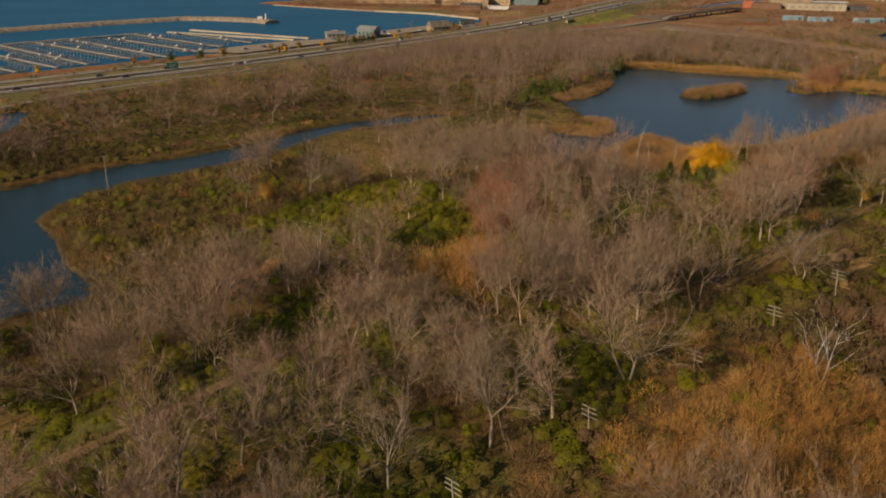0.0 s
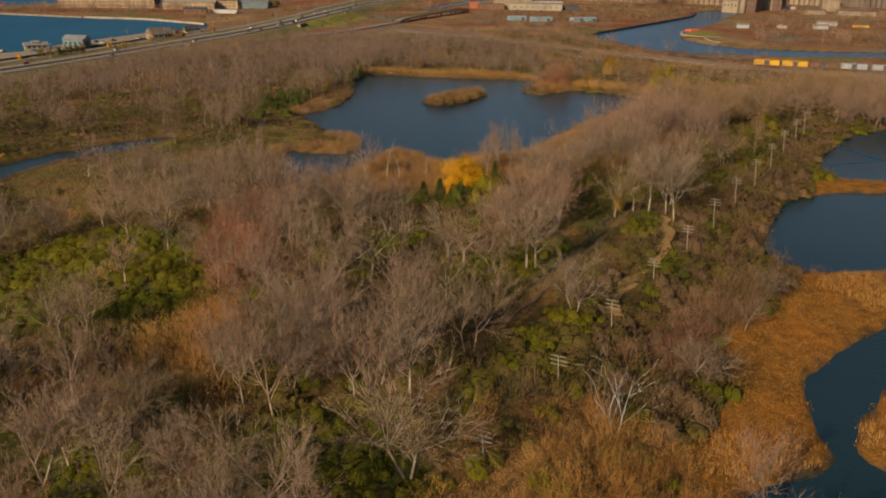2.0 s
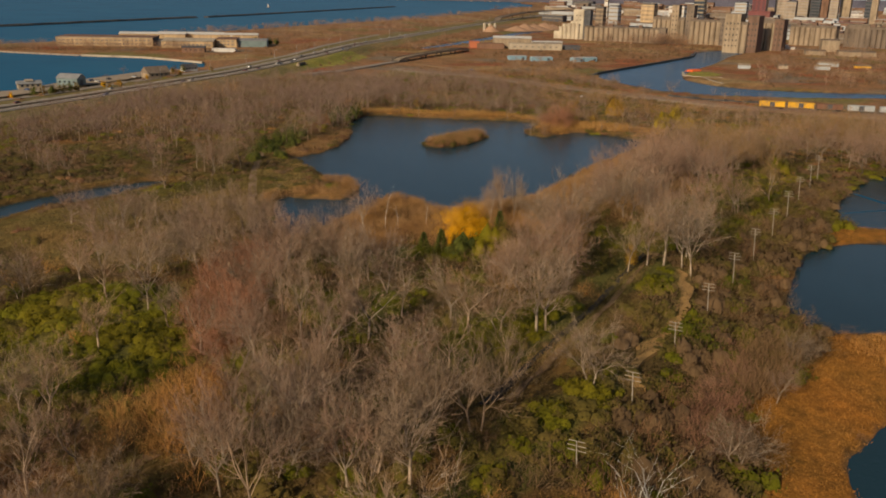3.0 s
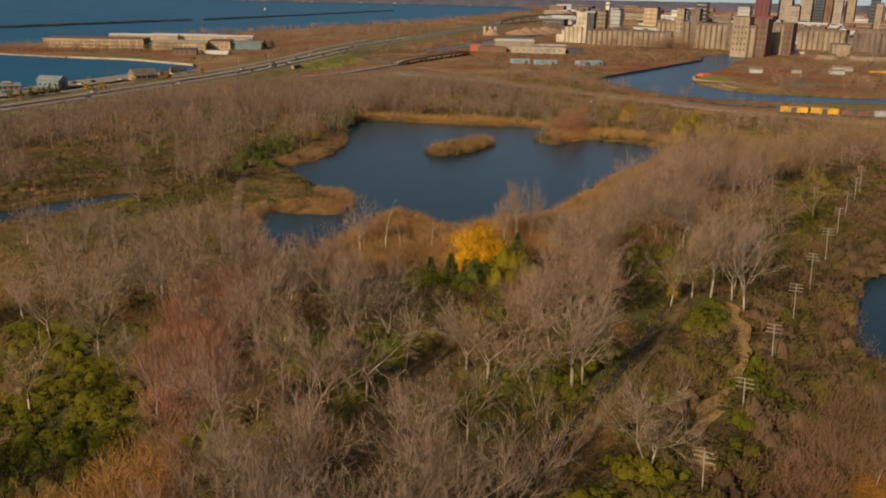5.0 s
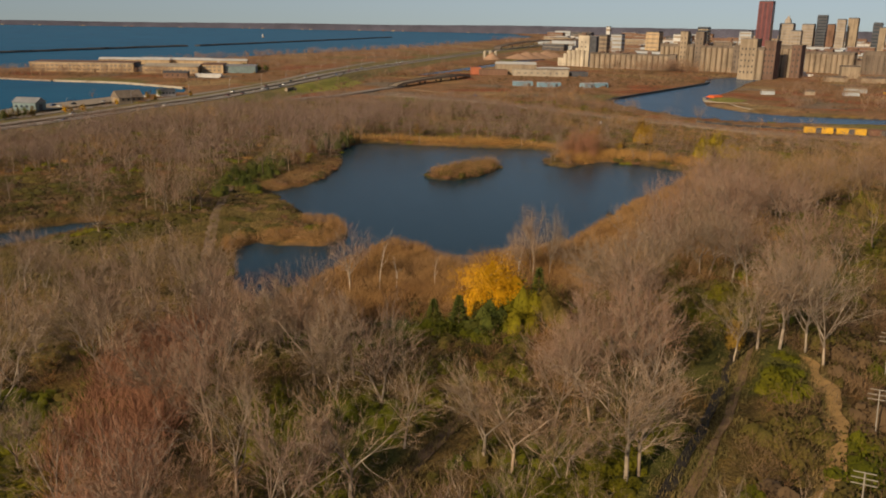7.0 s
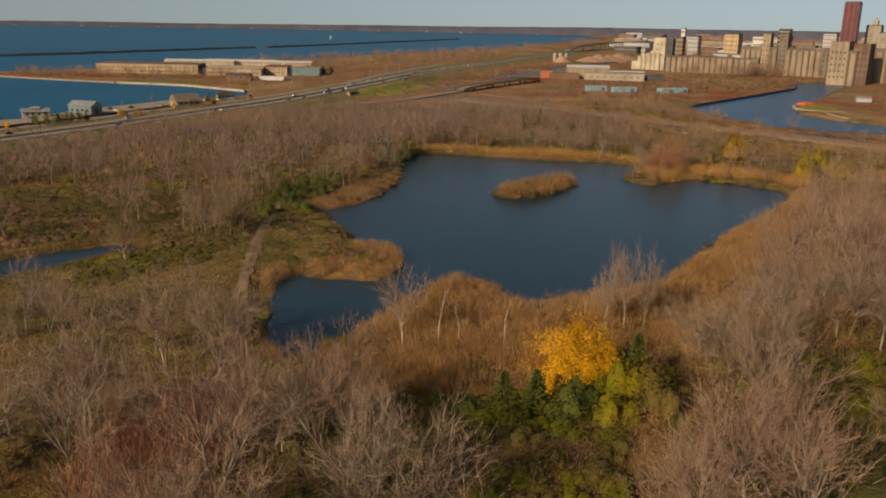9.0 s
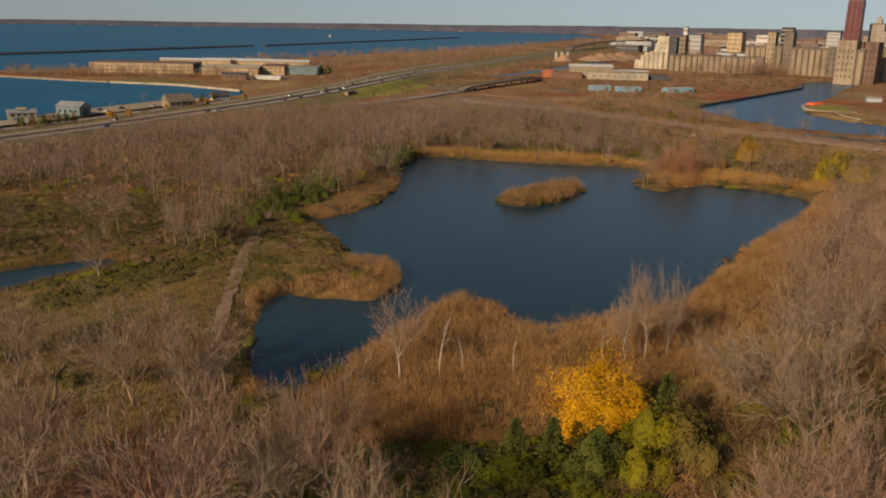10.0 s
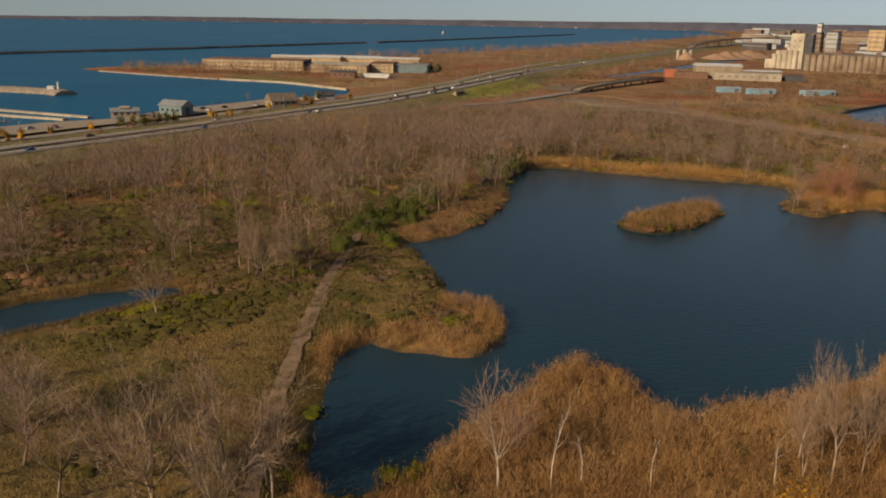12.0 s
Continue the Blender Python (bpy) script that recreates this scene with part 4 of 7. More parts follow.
    keep &= line_dist(HIGHWAY, p[:, 0], p[:, 1]) > np.where(p[:, 0] < -30, 60.0, 40.0)
    keep &= line_dist(RAIL, p[:, 0], p[:, 1]) > 16.0
    keep &= np.min(np.hypot(p[:, None, 0] - taken[None, :, 0], p[:, None, 1] - taken[None, :, 1]), axis=1) > 5.0
    keep &= ~((p[:, 0] > 26) & (p[:, 0] < 132) & (p[:, 1] > 264) & (p[:, 1] < 345))
    keep &= ~((p[:, 0] > 44) & (p[:, 0] < 104) & (p[:, 1] > 232) & (p[:, 1] < 266))
    keep &= ~((p[:, 0] > 48) & (p[:, 0] < 84) & (p[:, 1] > 221) & (p[:, 1] < 236))
    keep &= ~((line_dist(POLES, p[:, 0], p[:, 1]) < 15) & (p[:, 1] < 232) & (p[:, 1] > 60))
    keep &= ~((p[:, 0] > 32) & (p[:, 0] < 76) & (p[:, 1] > 335) & (p[:, 1] < 428))
    p = p[keep]
    for thicket in (region([(-14, 160), (-4, 180), (8, 188), (13, 172), (4, 150)]), region([(3, 198), (7, 232), (15, 264), (29, 268), (29, 243), (17, 210), (10, 188)])):
        inside = outline_dist(thicket, p[:, 0], p[:, 1]) < 0
        p = p[~inside | (rng.uniform(0, 1, len(p)) < 0.3)]
    near = np.minimum(np.hypot(p[:, 0] - 40, (p[:, 1] - 215) / 1.35), 1.3 * np.hypot(p[:, 0] + 15, p[:, 1] - 95))
    order = np.argsort(near)
    p = p[order]
    single, rest = p[:190], p[190:]
    for x, y in single:
        h = rng.uniform(12.5, 20.0) * (0.82 if x < 2 and y < 205 else 1.0)
        pick = int(rng.integers(len(protos)))
        if wob(x, y, 34.0, 9.0) > 0.15:
            pick = (1, 2, 3)[pick % 3]
        tree(protos[pick], float(x), float(y), h, rng, "leafless grey-brown tree in the autumn wood", "bare trees of the wood")
    lo = {}
    for tw, base in (("twig_pink", 200), ("twig_grey", 220), ("twig_tan", 240)):
        a = [grow_tree(base + i, 13, 0.9 + 0.05 * (i % 3), 0.5, 1 + i % 2, 0.058) for i in range(5)]
        lo[tw] = ([w.arrays() for w, _ in a], [t.arrays() for _, t in a])
    vlo = {}
    for tw, base in (("twig_hazed", 260), ("twig_grey", 280), ("twig_tan", 290)):
        out = []
        for i in range(5):
            w, t = grow_tree(base + i, 11, 1.15, 0.5, 2, 0.085)
            v, f = t.arrays()
            m = np.random.default_rng(i).permutation(len(f))[:205]
            s = Soup()
            s.add(v[f[m]].reshape(-1, 3), np.arange(3 * len(m)).reshape(-1, 3))
            w2 = Soup()
            prism(w2, np.array([0, 0, -0.3]), np.array([0.2, 0.1, 5.5]), 0.16, 0.10, 3)
            for a in range(4):
                prism(w2, np.array([0.2, 0.1, 3.2 + 0.4 * a]), np.array([0.2 + 3.0 * math.cos(1.7 * a + i), 0.1 + 3.0 * math.sin(1.7 * a + i), 8.2]), 0.075, 0.03, 3)
            out.append((w2.arrays(), s.arrays()))
        vlo[tw] = ([o[0] for o in out], [o[1] for o in out])
    far = rest[:, 1] > 400
    tone = wob(rest[:, 0], rest[:, 1], 30.0, 9.0) + rng.normal(0, 0.35, len(rest))
    tone = np.where(rest[:, 0] > 180 + 0.1 * rest[:, 1], tone - 0.7, tone)
    for sub, table, tag in ((~far, lo, "wood"), (far, vlo, "far_wood")):
        for tw, sel in (("twig_pink", tone > -0.4), ("twig_grey", (tone <= -0.4) & (tone > -0.85)), ("twig_tan", tone <= -0.85)):
            # the far wood takes the twig colour with haze mixed in
            tw = "twig_hazed" if tw == "twig_pink" and tag == "far_wood" else tw
            q = rest[sub & sel]
            sc = rng.uniform(0.8, 1.25, len(q)) * (np.where((q[:, 0] < 150) & (q[:, 1] < 640), 1.18, 0.85) if tag == "far_wood" else np.where((q[:, 0] < 2) & (q[:, 1] < 205), 1.0, 1.3))
            tn = rng.uniform(0, 6.28, len(q))
            scatter_soup("woodland_trunks", table[tw][0], q, sc, tn, M["bark_dark"], "pale trunks and limbs of the bare wood", "woodland")
            scatter_soup("woodland_twigs", table[tw][1], q, sc, tn, M[tw], "haze of leafless brown twigs over the wood", "woodland")


def plant_brush():
    brush = [soft_brush(300 + i, 3.0, 2.8, 12, 160, 0.06) for i in range(6)]
    leafy = [mound_of(320 + i, 2.3, 3.2, 210, 0.25, spikes=12, inside=0.64) for i in range(6)]
    leafy_lo = [mound_of(330 + i, 1.25, 3.3, 66, 0.36, lobes=3, inside=0.66) for i in range(6)]
    brush_lo = [mound_of(340 + i, 1.5, 3.0, 40, 0.24, 2.4, 0.5, lobes=3, spikes=34, inside=0.55) for i in range(6)]
    dome = [mound_of(350 + i, 2.4, 2.7, 210, 0.13, 3.0, 0.6, spikes=40, inside=0.74) for i in range(6)]
    mix = {  # cover: green, olive, brown twigs, rust, gold chances
        "tan": (0.06, 0.16, 0.12, 0.02, 0.22), "hedge": (0.35, 0.4, 0.2, 0.0, 0.0), "green_i": (0.55, 0.25, 0.1, 0.0, 0.0), "green_j": (0.5, 0.25, 0.1, 0.0, 0.05), "forest": (0.17, 0.20, 0.30, 0.10, 0.02), "green_a": (0.75, 0.18, 0.04, 0.0, 0.02), "green_b": (0.8, 0.12, 0.04, 0.0, 0.0), "green_c": (0.75, 0.2, 0.05, 0.0, 0.0), "green_d": (0.5, 0.32, 0.12, 0.02, 0.0), "green_k": (0.12, 0.78, 0.05, 0.0, 0.0),
        "green_e": (0.6, 0.25, 0.1, 0.0, 0.0), "green_f": (0.35, 0.35, 0.2, 0.03, 0.02), "green_g": (0.42, 0.38, 0.15, 0.05, 0.0), "green_h": (0.5, 0.3, 0.15, 0.08, 0.0), "scrub_creek": (0.07, 0.36, 0.24, 0.08, 0.06),
        "scrub_west": (0.0, 0.46, 0.26, 0.05, 0.0), "corridor": (0.10, 0.20, 0.52, 0.08, 0.0), "east_scrub": (0.06, 0.20, 0.22, 0.08, 0.03), "open": (0.008, 0.02, 0.05, 0.03, 0.01), "island": (0.0, 0.5, 0.4, 0.1, 0.15),
        "glade": (0.05, 0.12, 0.10, 0.03, 0.05), "meadow": (0.004, 0.03, 0.01, 0.012, 0.0), "trailside": (0.0, 0.25, 0.15, 0.1, 0.0), "reed_west": (0.0, 0.1, 0.3, 0.3, 0.0), "reed_north": (0.0, 0.05, 0.06, 0.02, 0.1), "marsh": (0.0, 0.0, 0.01, 0.015, 0.0),
        "reed_south": (0.0, 0.03, 0.12, 0.22, 0.02), "verge": (0.01, 0.05, 0.03, 0.02, 0.02)}
    p, rng = jittered(-330, 430, 62, 780, 3.6, 21)
    p = p[near_view(p, 12)]
    thin = (p[:, 1] < 420) | (rng.uniform(0, 1, len(p)) < 0.48)
    p = p[thin]
    k = cover_of(p[:, 0], p[:, 1])
    ok = (line_dist(TRAIL, p[:, 0], p[:, 1]) > 4.2) & (line_dist(HIGHWAY, p[:, 0], p[:, 1]) > 20) & (line_dist(RAIL, p[:, 0], p[:, 1]) > 10)
    for path, clear in zip(PATHS + [SHADE_STRIP], (4.4, 2.8, 3.4, 3.4, 4.6, 4.2)):
        ok &= line_dist(path, p[:, 0], p[:, 1]) > clear
    ok &= outline_dist(CREEK, p[:, 0], p[:, 1]) > 5.5
    ok &= outline_dist(PUDDLE, p[:, 0], p[:, 1]) > 9
    p, k = p[ok], k[ok]
    table = np.zeros((len(NAMES), 5))
    for n, c in mix.items():
        table[NAMES.index(n)] = c
    patch = 0.5 + 0.5 * wob(p[:, 0], p[:, 1], 17.0, 6.0)
    u = rng.uniform(0, 1, len(p)) / (0.65 + 0.7 * patch)
    cum = np.cumsum(table[k], axis=1)
    kind = (u[:, None] > cum).sum(axis=1)
    looks = [("green_shrubs", "leaf_green", leafy, leafy_lo, "dense green shrubs still in leaf"), ("olive_shrubs", "leaf_olive", leafy, leafy_lo, "olive shrubs with fading autumn leaves"),
             ("bare_brush", "brush_grey", brush, brush_lo, "tangled leafless grey-brown brush"), ("rusty_brush", "leaf_rust", brush, brush_lo, "rusty brown brush with dead leaves"),
             ("tan_brush", "brush_tan", brush, brush_lo, "tan golden leafless brush")]
    for i, (name, mat, hi, lo, label) in enumerate(looks):
        for far in (False, True):
            q = p[(kind == i) & ((p[:, 1] > 310) == far)]
            ck = cover_of(q[:, 0], q[:, 1])
            big = np.where(np.isin(ck, (NAMES.index("corridor"), NAMES.index("green_k"))), 1.3, np.where(np.isin(ck, (NAMES.index("scrub_creek"), NAMES.index("scrub_west"))), 1.08, 1.0))
            if name == "bare_brush" and not far:
                lane = (ck == NAMES.index("corridor")) & (rng.uniform(0, 1, len(q)) < 0.45)
                scatter_soup("dome_brush", dome, q[lane], rng.uniform(0.9, 2.0, lane.sum()), rng.uniform(0, 6.28, lane.sum()), M[mat], "rounded grey-brown leafless bushes along the pole line", "shrubs")
                q, big = q[~lane], big[~lane]
            scatter_soup(name, lo if far else hi, q, rng.uniform(0.6, 1.5, len(q)) * big, rng.uniform(0, 6.28, len(q)), M[mat], label, "shrubs")
    tall = [soft_brush(360 + i, 6.0, 2.7, 16, 300, 0.05) for i in range(5)]
    for name, mat, poly, size, label in (
            ("tan_thicket", "brush_tan", TAN, 0.8, "golden-tan thicket of upright bare twigs"), ("tan_thicket", "brush_tan", region([(-11, 163), (-2, 178), (8, 184), (11, 172), (4, 154)]), 1.0, "golden-tan thicket of upright bare twigs"),
            ("rosy_thicket", "brush_rose", region([(3, 198), (7, 232), (15, 264), (29, 268), (29, 243), (17, 210), (10, 188)]), 1.15, "rosy-brown thicket of bare saplings"),
            ("rosy_thicket", "brush_rose", region([(84, 150), (104, 176), (116, 180), (108, 160), (86, 136)]), 0.9, "rosy-brown thicket of bare saplings"), ("umber_thicket", "brush_umber", region([(92, 262), (110, 280), (150, 302), (190, 336), (204, 322), (166, 284), (142, 262), (118, 256)]), 0.85, "umber thicket of bare twigs below the wood"),
            ("grey_thicket", "brush_grey", region([(104, 158), (112, 172), (126, 182), (130, 170), (114, 156)]), 1.1, "grey spreading thicket beside the marsh")):
        lo, hi = poly.min(0), poly.max(0)
        q, rng = jittered(lo[0], hi[0], lo[1], hi[1], 4.0 if name == "umber_thicket" else 3.1, 27)
        q = q[(outline_dist(poly, q[:, 0], q[:, 1]) < 0) & (line_dist(POLES, q[:, 0], q[:, 1]) > (9.0 if name == "rosy_thicket" else 4.5))]
        scatter_soup(name, tall, q, size * rng.uniform(0.6, 1.25, len(q)), rng.uniform(0, 6.28, len(q)), M[mat], label, "shrubs")


def plant_reeds():
    def tuft(seed, h, n, w, r, lean=0.16):
        rng = np.random.default_rng(seed)
        s = Soup()
        b = rng.normal(0, r, (n, 3)) * np.array([1, 1, 0])
        slivers(s, b, UP + rng.normal(0, lean, (n, 3)), h * rng.uniform(0.7, 1.15, n), w, rng)
        return s.arrays()

    def plume(seed, h, n, w, r):
        rng = np.random.default_rng(seed)
        s = Soup()
        b = rng.normal(0, r, (n, 3)) * np.array([1, 1, 0]) + UP * rng.uniform(0, 0.72, (n, 1)) * h
        slivers(s, b, UP * 0.9 + rng.normal(0, 0.42, (n, 3)), h * rng.uniform(0.25, 0.5, n), w, rng)
        return s.arrays()

    tufts = [plume(400 + i, 2.9, 48, 0.062, 0.6) for i in range(6)]
    grass = [tuft(410 + i, 0.6, 10, 0.14, 0.5) for i in range(6)]
    low = [tuft(420 + i, 1.2, 15, 0.075, 0.55) for i in range(6)]
    flat = [tuft(430 + i, 0.55, 12, 0.09, 0.6, 0.9) for i in range(6)]
    for name, names, mat, protos, step, label, cat in (
            ("orange_reeds", ("reed_south", "reed_spit", "reed_arm"), "reed_orange", tufts, 1.02, "dense orange-brown reed bed on the pond bank", "reeds"),
            ("brown_reeds", ("reed_west",), "brush_umber", low, 1.1, "low brown reeds and brush on the pond bank", "reeds"),
            ("straw_reeds", ("reed_north",), "reed_tan", tufts, 1.6, "straw-coloured reed fringe along the far bank", "reeds"),
            ("marsh_reeds", ("marsh",), "reed_marsh", flat, 1.45, "flattened orange-brown marsh reeds", "reeds"),
            ("straw_clumps", ("marsh",), "reed_tan", low, 1.25, "upright straw-coloured reed clumps in the marsh", "reeds"),
            ("bank_reeds", (), "grass_rough", low, 1.0, "low brown reeds along the creek bank", "reeds"),
            ("scrub_grass", ("scrub_creek", "scrub_west", "glade"), "grass_rough", low, 2.3, "rough tan grass and reeds among low scrub", "grass"),
            ("meadow_grass", ("meadow", "trailside"), "grass_dry", grass, 1.2, "rough dry meadow grass", "grass")):
        p, rng = jittered(-160, 330, 62, 575, step, 31 + len(name))
        p = p[near_view(p, 5)]
        if name in ("marsh_reeds", "straw_clumps"):
            p = p[p[:, 0] < 75 + 0.9 * p[:, 1]]
            pale = np.min([outline_dist(q, p[:, 0], p[:, 1]) for q in STRAW_PATCHES], axis=0) + 2.5 * wob(p[:, 0], p[:, 1], 5.0, 2.0)
            p = p[(pale < 0) == (name == "straw_clumps")]
        k = cover_of(p[:, 0], p[:, 1])
        if name == "bank_reeds":
            d = np.minimum(outline_dist(CREEK, p[:, 0], p[:, 1]), outline_dist(PUDDLE, p[:, 0], p[:, 1]))
            k = np.where((d > 0.5) & (d < 3.6) & (k != NAMES.index("water")), -9, 0)
            names = ()
        sel = np.isin(k, [NAMES.index(n) for n in names] if names else [-9]) & (line_dist(TRAIL, p[:, 0], p[:, 1]) > 1.8)
        q = p[sel]
        if name == "orange_reeds":
            q = q[rng.uniform(0, 1, len(q)) < 0.55 + 0.5 * wob(q[:, 0], q[:, 1], 9.0, 1.0)]
        scatter_soup(name, protos, q, rng.uniform(0.7, 1.2, len(q)), rng.uniform(0, 6.28, len(q)), M[mat], label, cat)


def along(pts, step=4.0):
    out = []
    for (ax, ay), (bx, by) in zip(pts[:-1], pts[1:]):
        n = max(1, int(math.hypot(bx - ax, by - ay) / step))
        out.extend([(ax + (bx - ax) * i / n, ay + (by - ay) * i / n) for i in range(n)])
    a = np.array(out + [pts[-1]], dtype=float)
    for _ in range(6):
        a[1:-1] = 0.25 * a[:-2] + 0.5 * a[1:-1] + 0.25 * a[2:]
    t = np.gradient(a, axis=0)
    t = unit(t)
    return a, np.stack([t[:, 1], -t[:, 0]], 1)


def edge_tufts():
    """Grass that grows into the edges of the paths."""
    rng = np.random.default_rng(61)
    s = []
    for i in range(5):
        g = Soup()
        n = 12
        slivers(g, rng.normal(0, 0.35, (n, 3)) * np.array([1, 1, 0]), UP + rng.normal(0, 0.5, (n, 3)), rng.uniform(0.4, 1.0, n), 0.13, rng)
        s.append(g.arrays())
    pts = []
    for path, half, n in ((PATHS[0], 0.8, 700), (PATHS[1], 1.3, 600), (PATHS[2], 1.0, 350), (PATHS[3], 1.1, 700), (PATHS[4], 1.8, 300), (SHADE_STRIP, 0.9, 450), (TRAIL, 2.3, 1300)):
        c, side = along(path, 1.0)
        k = rng.integers(0, len(c), n)
        o = half * rng.choice([-1, 1], n) + rng.normal(0, 0.55, n)
        pts.append(c[k] + side[k] * o[:, None] + rng.normal(0, 0.4, (n, 2)))
    c, side = along(TRAIL, 1.0)
    k = rng.integers(0, len(c), 260)
    pts.append(c[k] + rng.normal(0, 0.2, (260, 2)))
    p = np.concatenate(pts)
    scatter_soup("path_edge_grass", s, p, rng.uniform(0.6, 1.5, len(p)), rng.uniform(0, 6.28, len(p)), M["grass_dry"], "dry grass growing over the path edges", "grass")


plant_woods()
plant_brush()
plant_reeds()
edge_tufts()


# ---- far shore across the lake ----
def far_shore():
    g = Geo()
    n = 220
    rng = np.random.default_rng(3)
    hs = np.clip(21 + 0.6 * (-62 + 130 * np.arange(n + 1) / n + 6), 9, 60) + 4 * np.array([wob(i * 3.0, 2.0, 40.0) for i in range(n + 1)]) + rng.uniform(0, 2, n + 1)
    vs = []
    for i in range(n + 1):
        a = radians(-62 + 130 * i / n)
        for r, z in ((4690, -1.0), (4700, 5.0), (4740, float(hs[i])), (4840, float(hs[i]) * 0.9)):
            vs.append((r * math.sin(a), r * math.cos(a), z))
    fs = []
    for i in range(n):
        for j in range(3):
            a = 4 * i + j
            fs.append((a, a + 4, a + 5, a + 1))
    g.add(vs, fs)
    solid("backdrop_shore", g, M["hazed_land"], "low wooded far shore on the horizon", "backdrop", kind="structure", smooth=True)


far_shore()

# ---- single plants ----
def leafy_tree(name, x, y, h, r, mat, label, seed, count=900, leaf=0.55, low=0.25, bark="bark_dark", group=""):
    ob = thing(name, label, "tree", group, at=(x, y, float(ground_z(x, y))))
    wood, _ = grow_tree(seed, h * 0.94, 0.8, 1.0 if count > 3000 else 0.5, 1, limbs_only=True)
    wide = np.percentile(np.hypot(wood.ends[:, 0], wood.ends[:, 1]), 90)
    k = max(0.5, (r - 0.7) / wide)
    wood.v = [a * np.array([k, k, 1.0], dtype=np.float32) for a in wood.v]
    ends = wood.ends * np.array([k, k, 1.0])
    skirt = ends[ends[:, 2] < h * 0.7] * np.array([1.05, 1.05, 0.55])
    ends = np.concatenate([ends, skirt])
    part("trunk", wood.mesh("trunk", M[bark]), None, ob)
    v, t, m = crown_of(seed, ends, count, leaf, 0.15 * r ** 0.8)
    if count > 3000:
        v2, t2, m2 = clump_of(seed, h * 0.88, r * 0.88, count // 2, leaf * 1.2)
        v, t, m = np.concatenate([v, v2 + np.array([0, 0, 1.2], dtype=np.float32)]), np.concatenate([t, t2 + len(v)]), np.concatenate([m, m2])
    part("crown", mound_mesh("crown", (v, t, m), M[mat]), None, ob)
    return ob


def conifer(x, y, h, r, seed, mat="leaf_dark"):
    rng = np.random.default_rng(seed)
    ob = thing("conifer", "small dark green conifer beside the yellow tree", "tree", "conifers by the yellow tree", at=(x, y, float(ground_z(x, y))))
    w = Soup()
    prism(w, np.array([0, 0, -0.2]), np.array([0, 0, h * 0.95]), h * 0.02, 0.03, 5)
    part("trunk", w.mesh("trunk", M["bark_dark"]), None, ob)
    s = Soup()
    n = 1100
    t = rng.uniform(0.04, 1.0, n) ** 0.8
    a = rng.uniform(0, 2 * math.pi, n)
    rr = r * (1 - t) * (0.55 + 0.45 * np.sin(t * 40 + a * 2) ** 2) * rng.uniform(0.4, 1.05, n)
    base = np.stack([rr * np.cos(a), rr * np.sin(a), t * h], 1)
    slivers(s, base, np.stack([np.cos(a), np.sin(a), rng.uniform(-0.5, 0.3, n)], 1), rng.uniform(0.4, 0.9, n), 0.28, rng)
    part("crown", s.mesh("crown", M[mat]), None, ob)
    return ob


def white_snag(x, y, h, lean, seed):
    ob = thing("birch", "slender dead birch with a white trunk in the reeds", "tree", "white birches in the reeds", at=(x, y, float(ground_z(x, y))))
    rng = np.random.default_rng(seed)
    w = Soup()
    p = np.array([0, 0, -0.3])
    d = unit(np.array([lean, 0.05, 1.0]))
    r = 0.115
    for i in range(6):
        q = p + d * h / 6
        prism(w, p, q, r, r * 0.8, 6)
        if i > 1:
            for k in range(2):
                e = unit(d + rng.normal(0, 0.6, 3) + UP * 0.3)
                m = q + e * h * 0.16
                prism(w, q, m, r * 0.4, r * 0.2, 4)
                prism(w, m, m + unit(e + rng.normal(0, 0.4, 3)) * h * 0.12, r * 0.2, 0.02, 3)
        p, r = q, r * 0.8
        d = unit(d + rng.normal(0, 0.08, 3))
    part("trunk", w.mesh("trunk", M["birch"]), None, ob)
    return ob


leafy_tree("yellow_tree", 84.0, 259.5, 14.5, 8.6, "leaf_yellow", "full yellow autumn tree beside dark conifers", 511, 16000, 0.21)
for i, (x, y, h, r) in enumerate([(69, 255, 6.5, 3.0), (73, 251, 7.0, 3.2), (92, 256, 9.5, 3.4)]):
    conifer(x, y, h, r, 520 + i)
for i, (x, y, h, r) in enumerate([(79, 249, 7.0, 4.2), (86, 250, 8.5, 4.6), (91, 250, 9.0, 4.2), (76, 245, 5.0, 4.0), (83, 244, 5.5, 4.2), (90, 245, 6.0, 4.0), (62, 252, 4.5, 4.0), (66, 247, 4.5, 4.2)]):
    ob = thing("green_bush", "tall rounded green bush below the yellow tree", "bush", "green bushes by the yellow tree", at=(x, y, float(ground_z(x, y)) - 0.1), turn=i * 1.7)
    part("crown", mound_mesh("crown", mound_of(930 + i, h, r, 1700, 0.27, lobes=4, inside=0.8), M[("leaf_dark", "leaf_green", "leaf_olive")[i % 3]]), None, ob)
for i, (x, y, h, r) in enumerate([(252, 372, 8.5, 5.2), (253, 361, 8.0, 5.5), (261, 366, 8.5, 5.0), (246, 332, 7.5, 5.5), (255, 338, 7.0, 5.0), (238, 326, 6.5, 4.5), (244, 352, 7.0, 4.5)]):
    ob = thing("green_bush", "broad olive-green bush among bare trees", "bush", "olive bushes beyond the poles", at=(x, y, float(ground_z(x, y)) - 0.1), turn=i * 1.1)
    part("crown", mound_mesh("crown", mound_of(1010 + i, h, r, 1500, 0.32, lobes=4, inside=0.8), M["leaf_olive" if i % 3 else "leaf_green"]), None, ob)
for i, (x, y, h, lean) in enumerate([(66, 290, 12.5, 0.02), (70.0, 290.5, 8.5, 0.22), (79, 288, 7.5, 0.12), (96, 287, 9.0, -0.05), (104, 296, 13.0, 0.10)]):
    white_snag(x, y, h, lean, 540 + i)
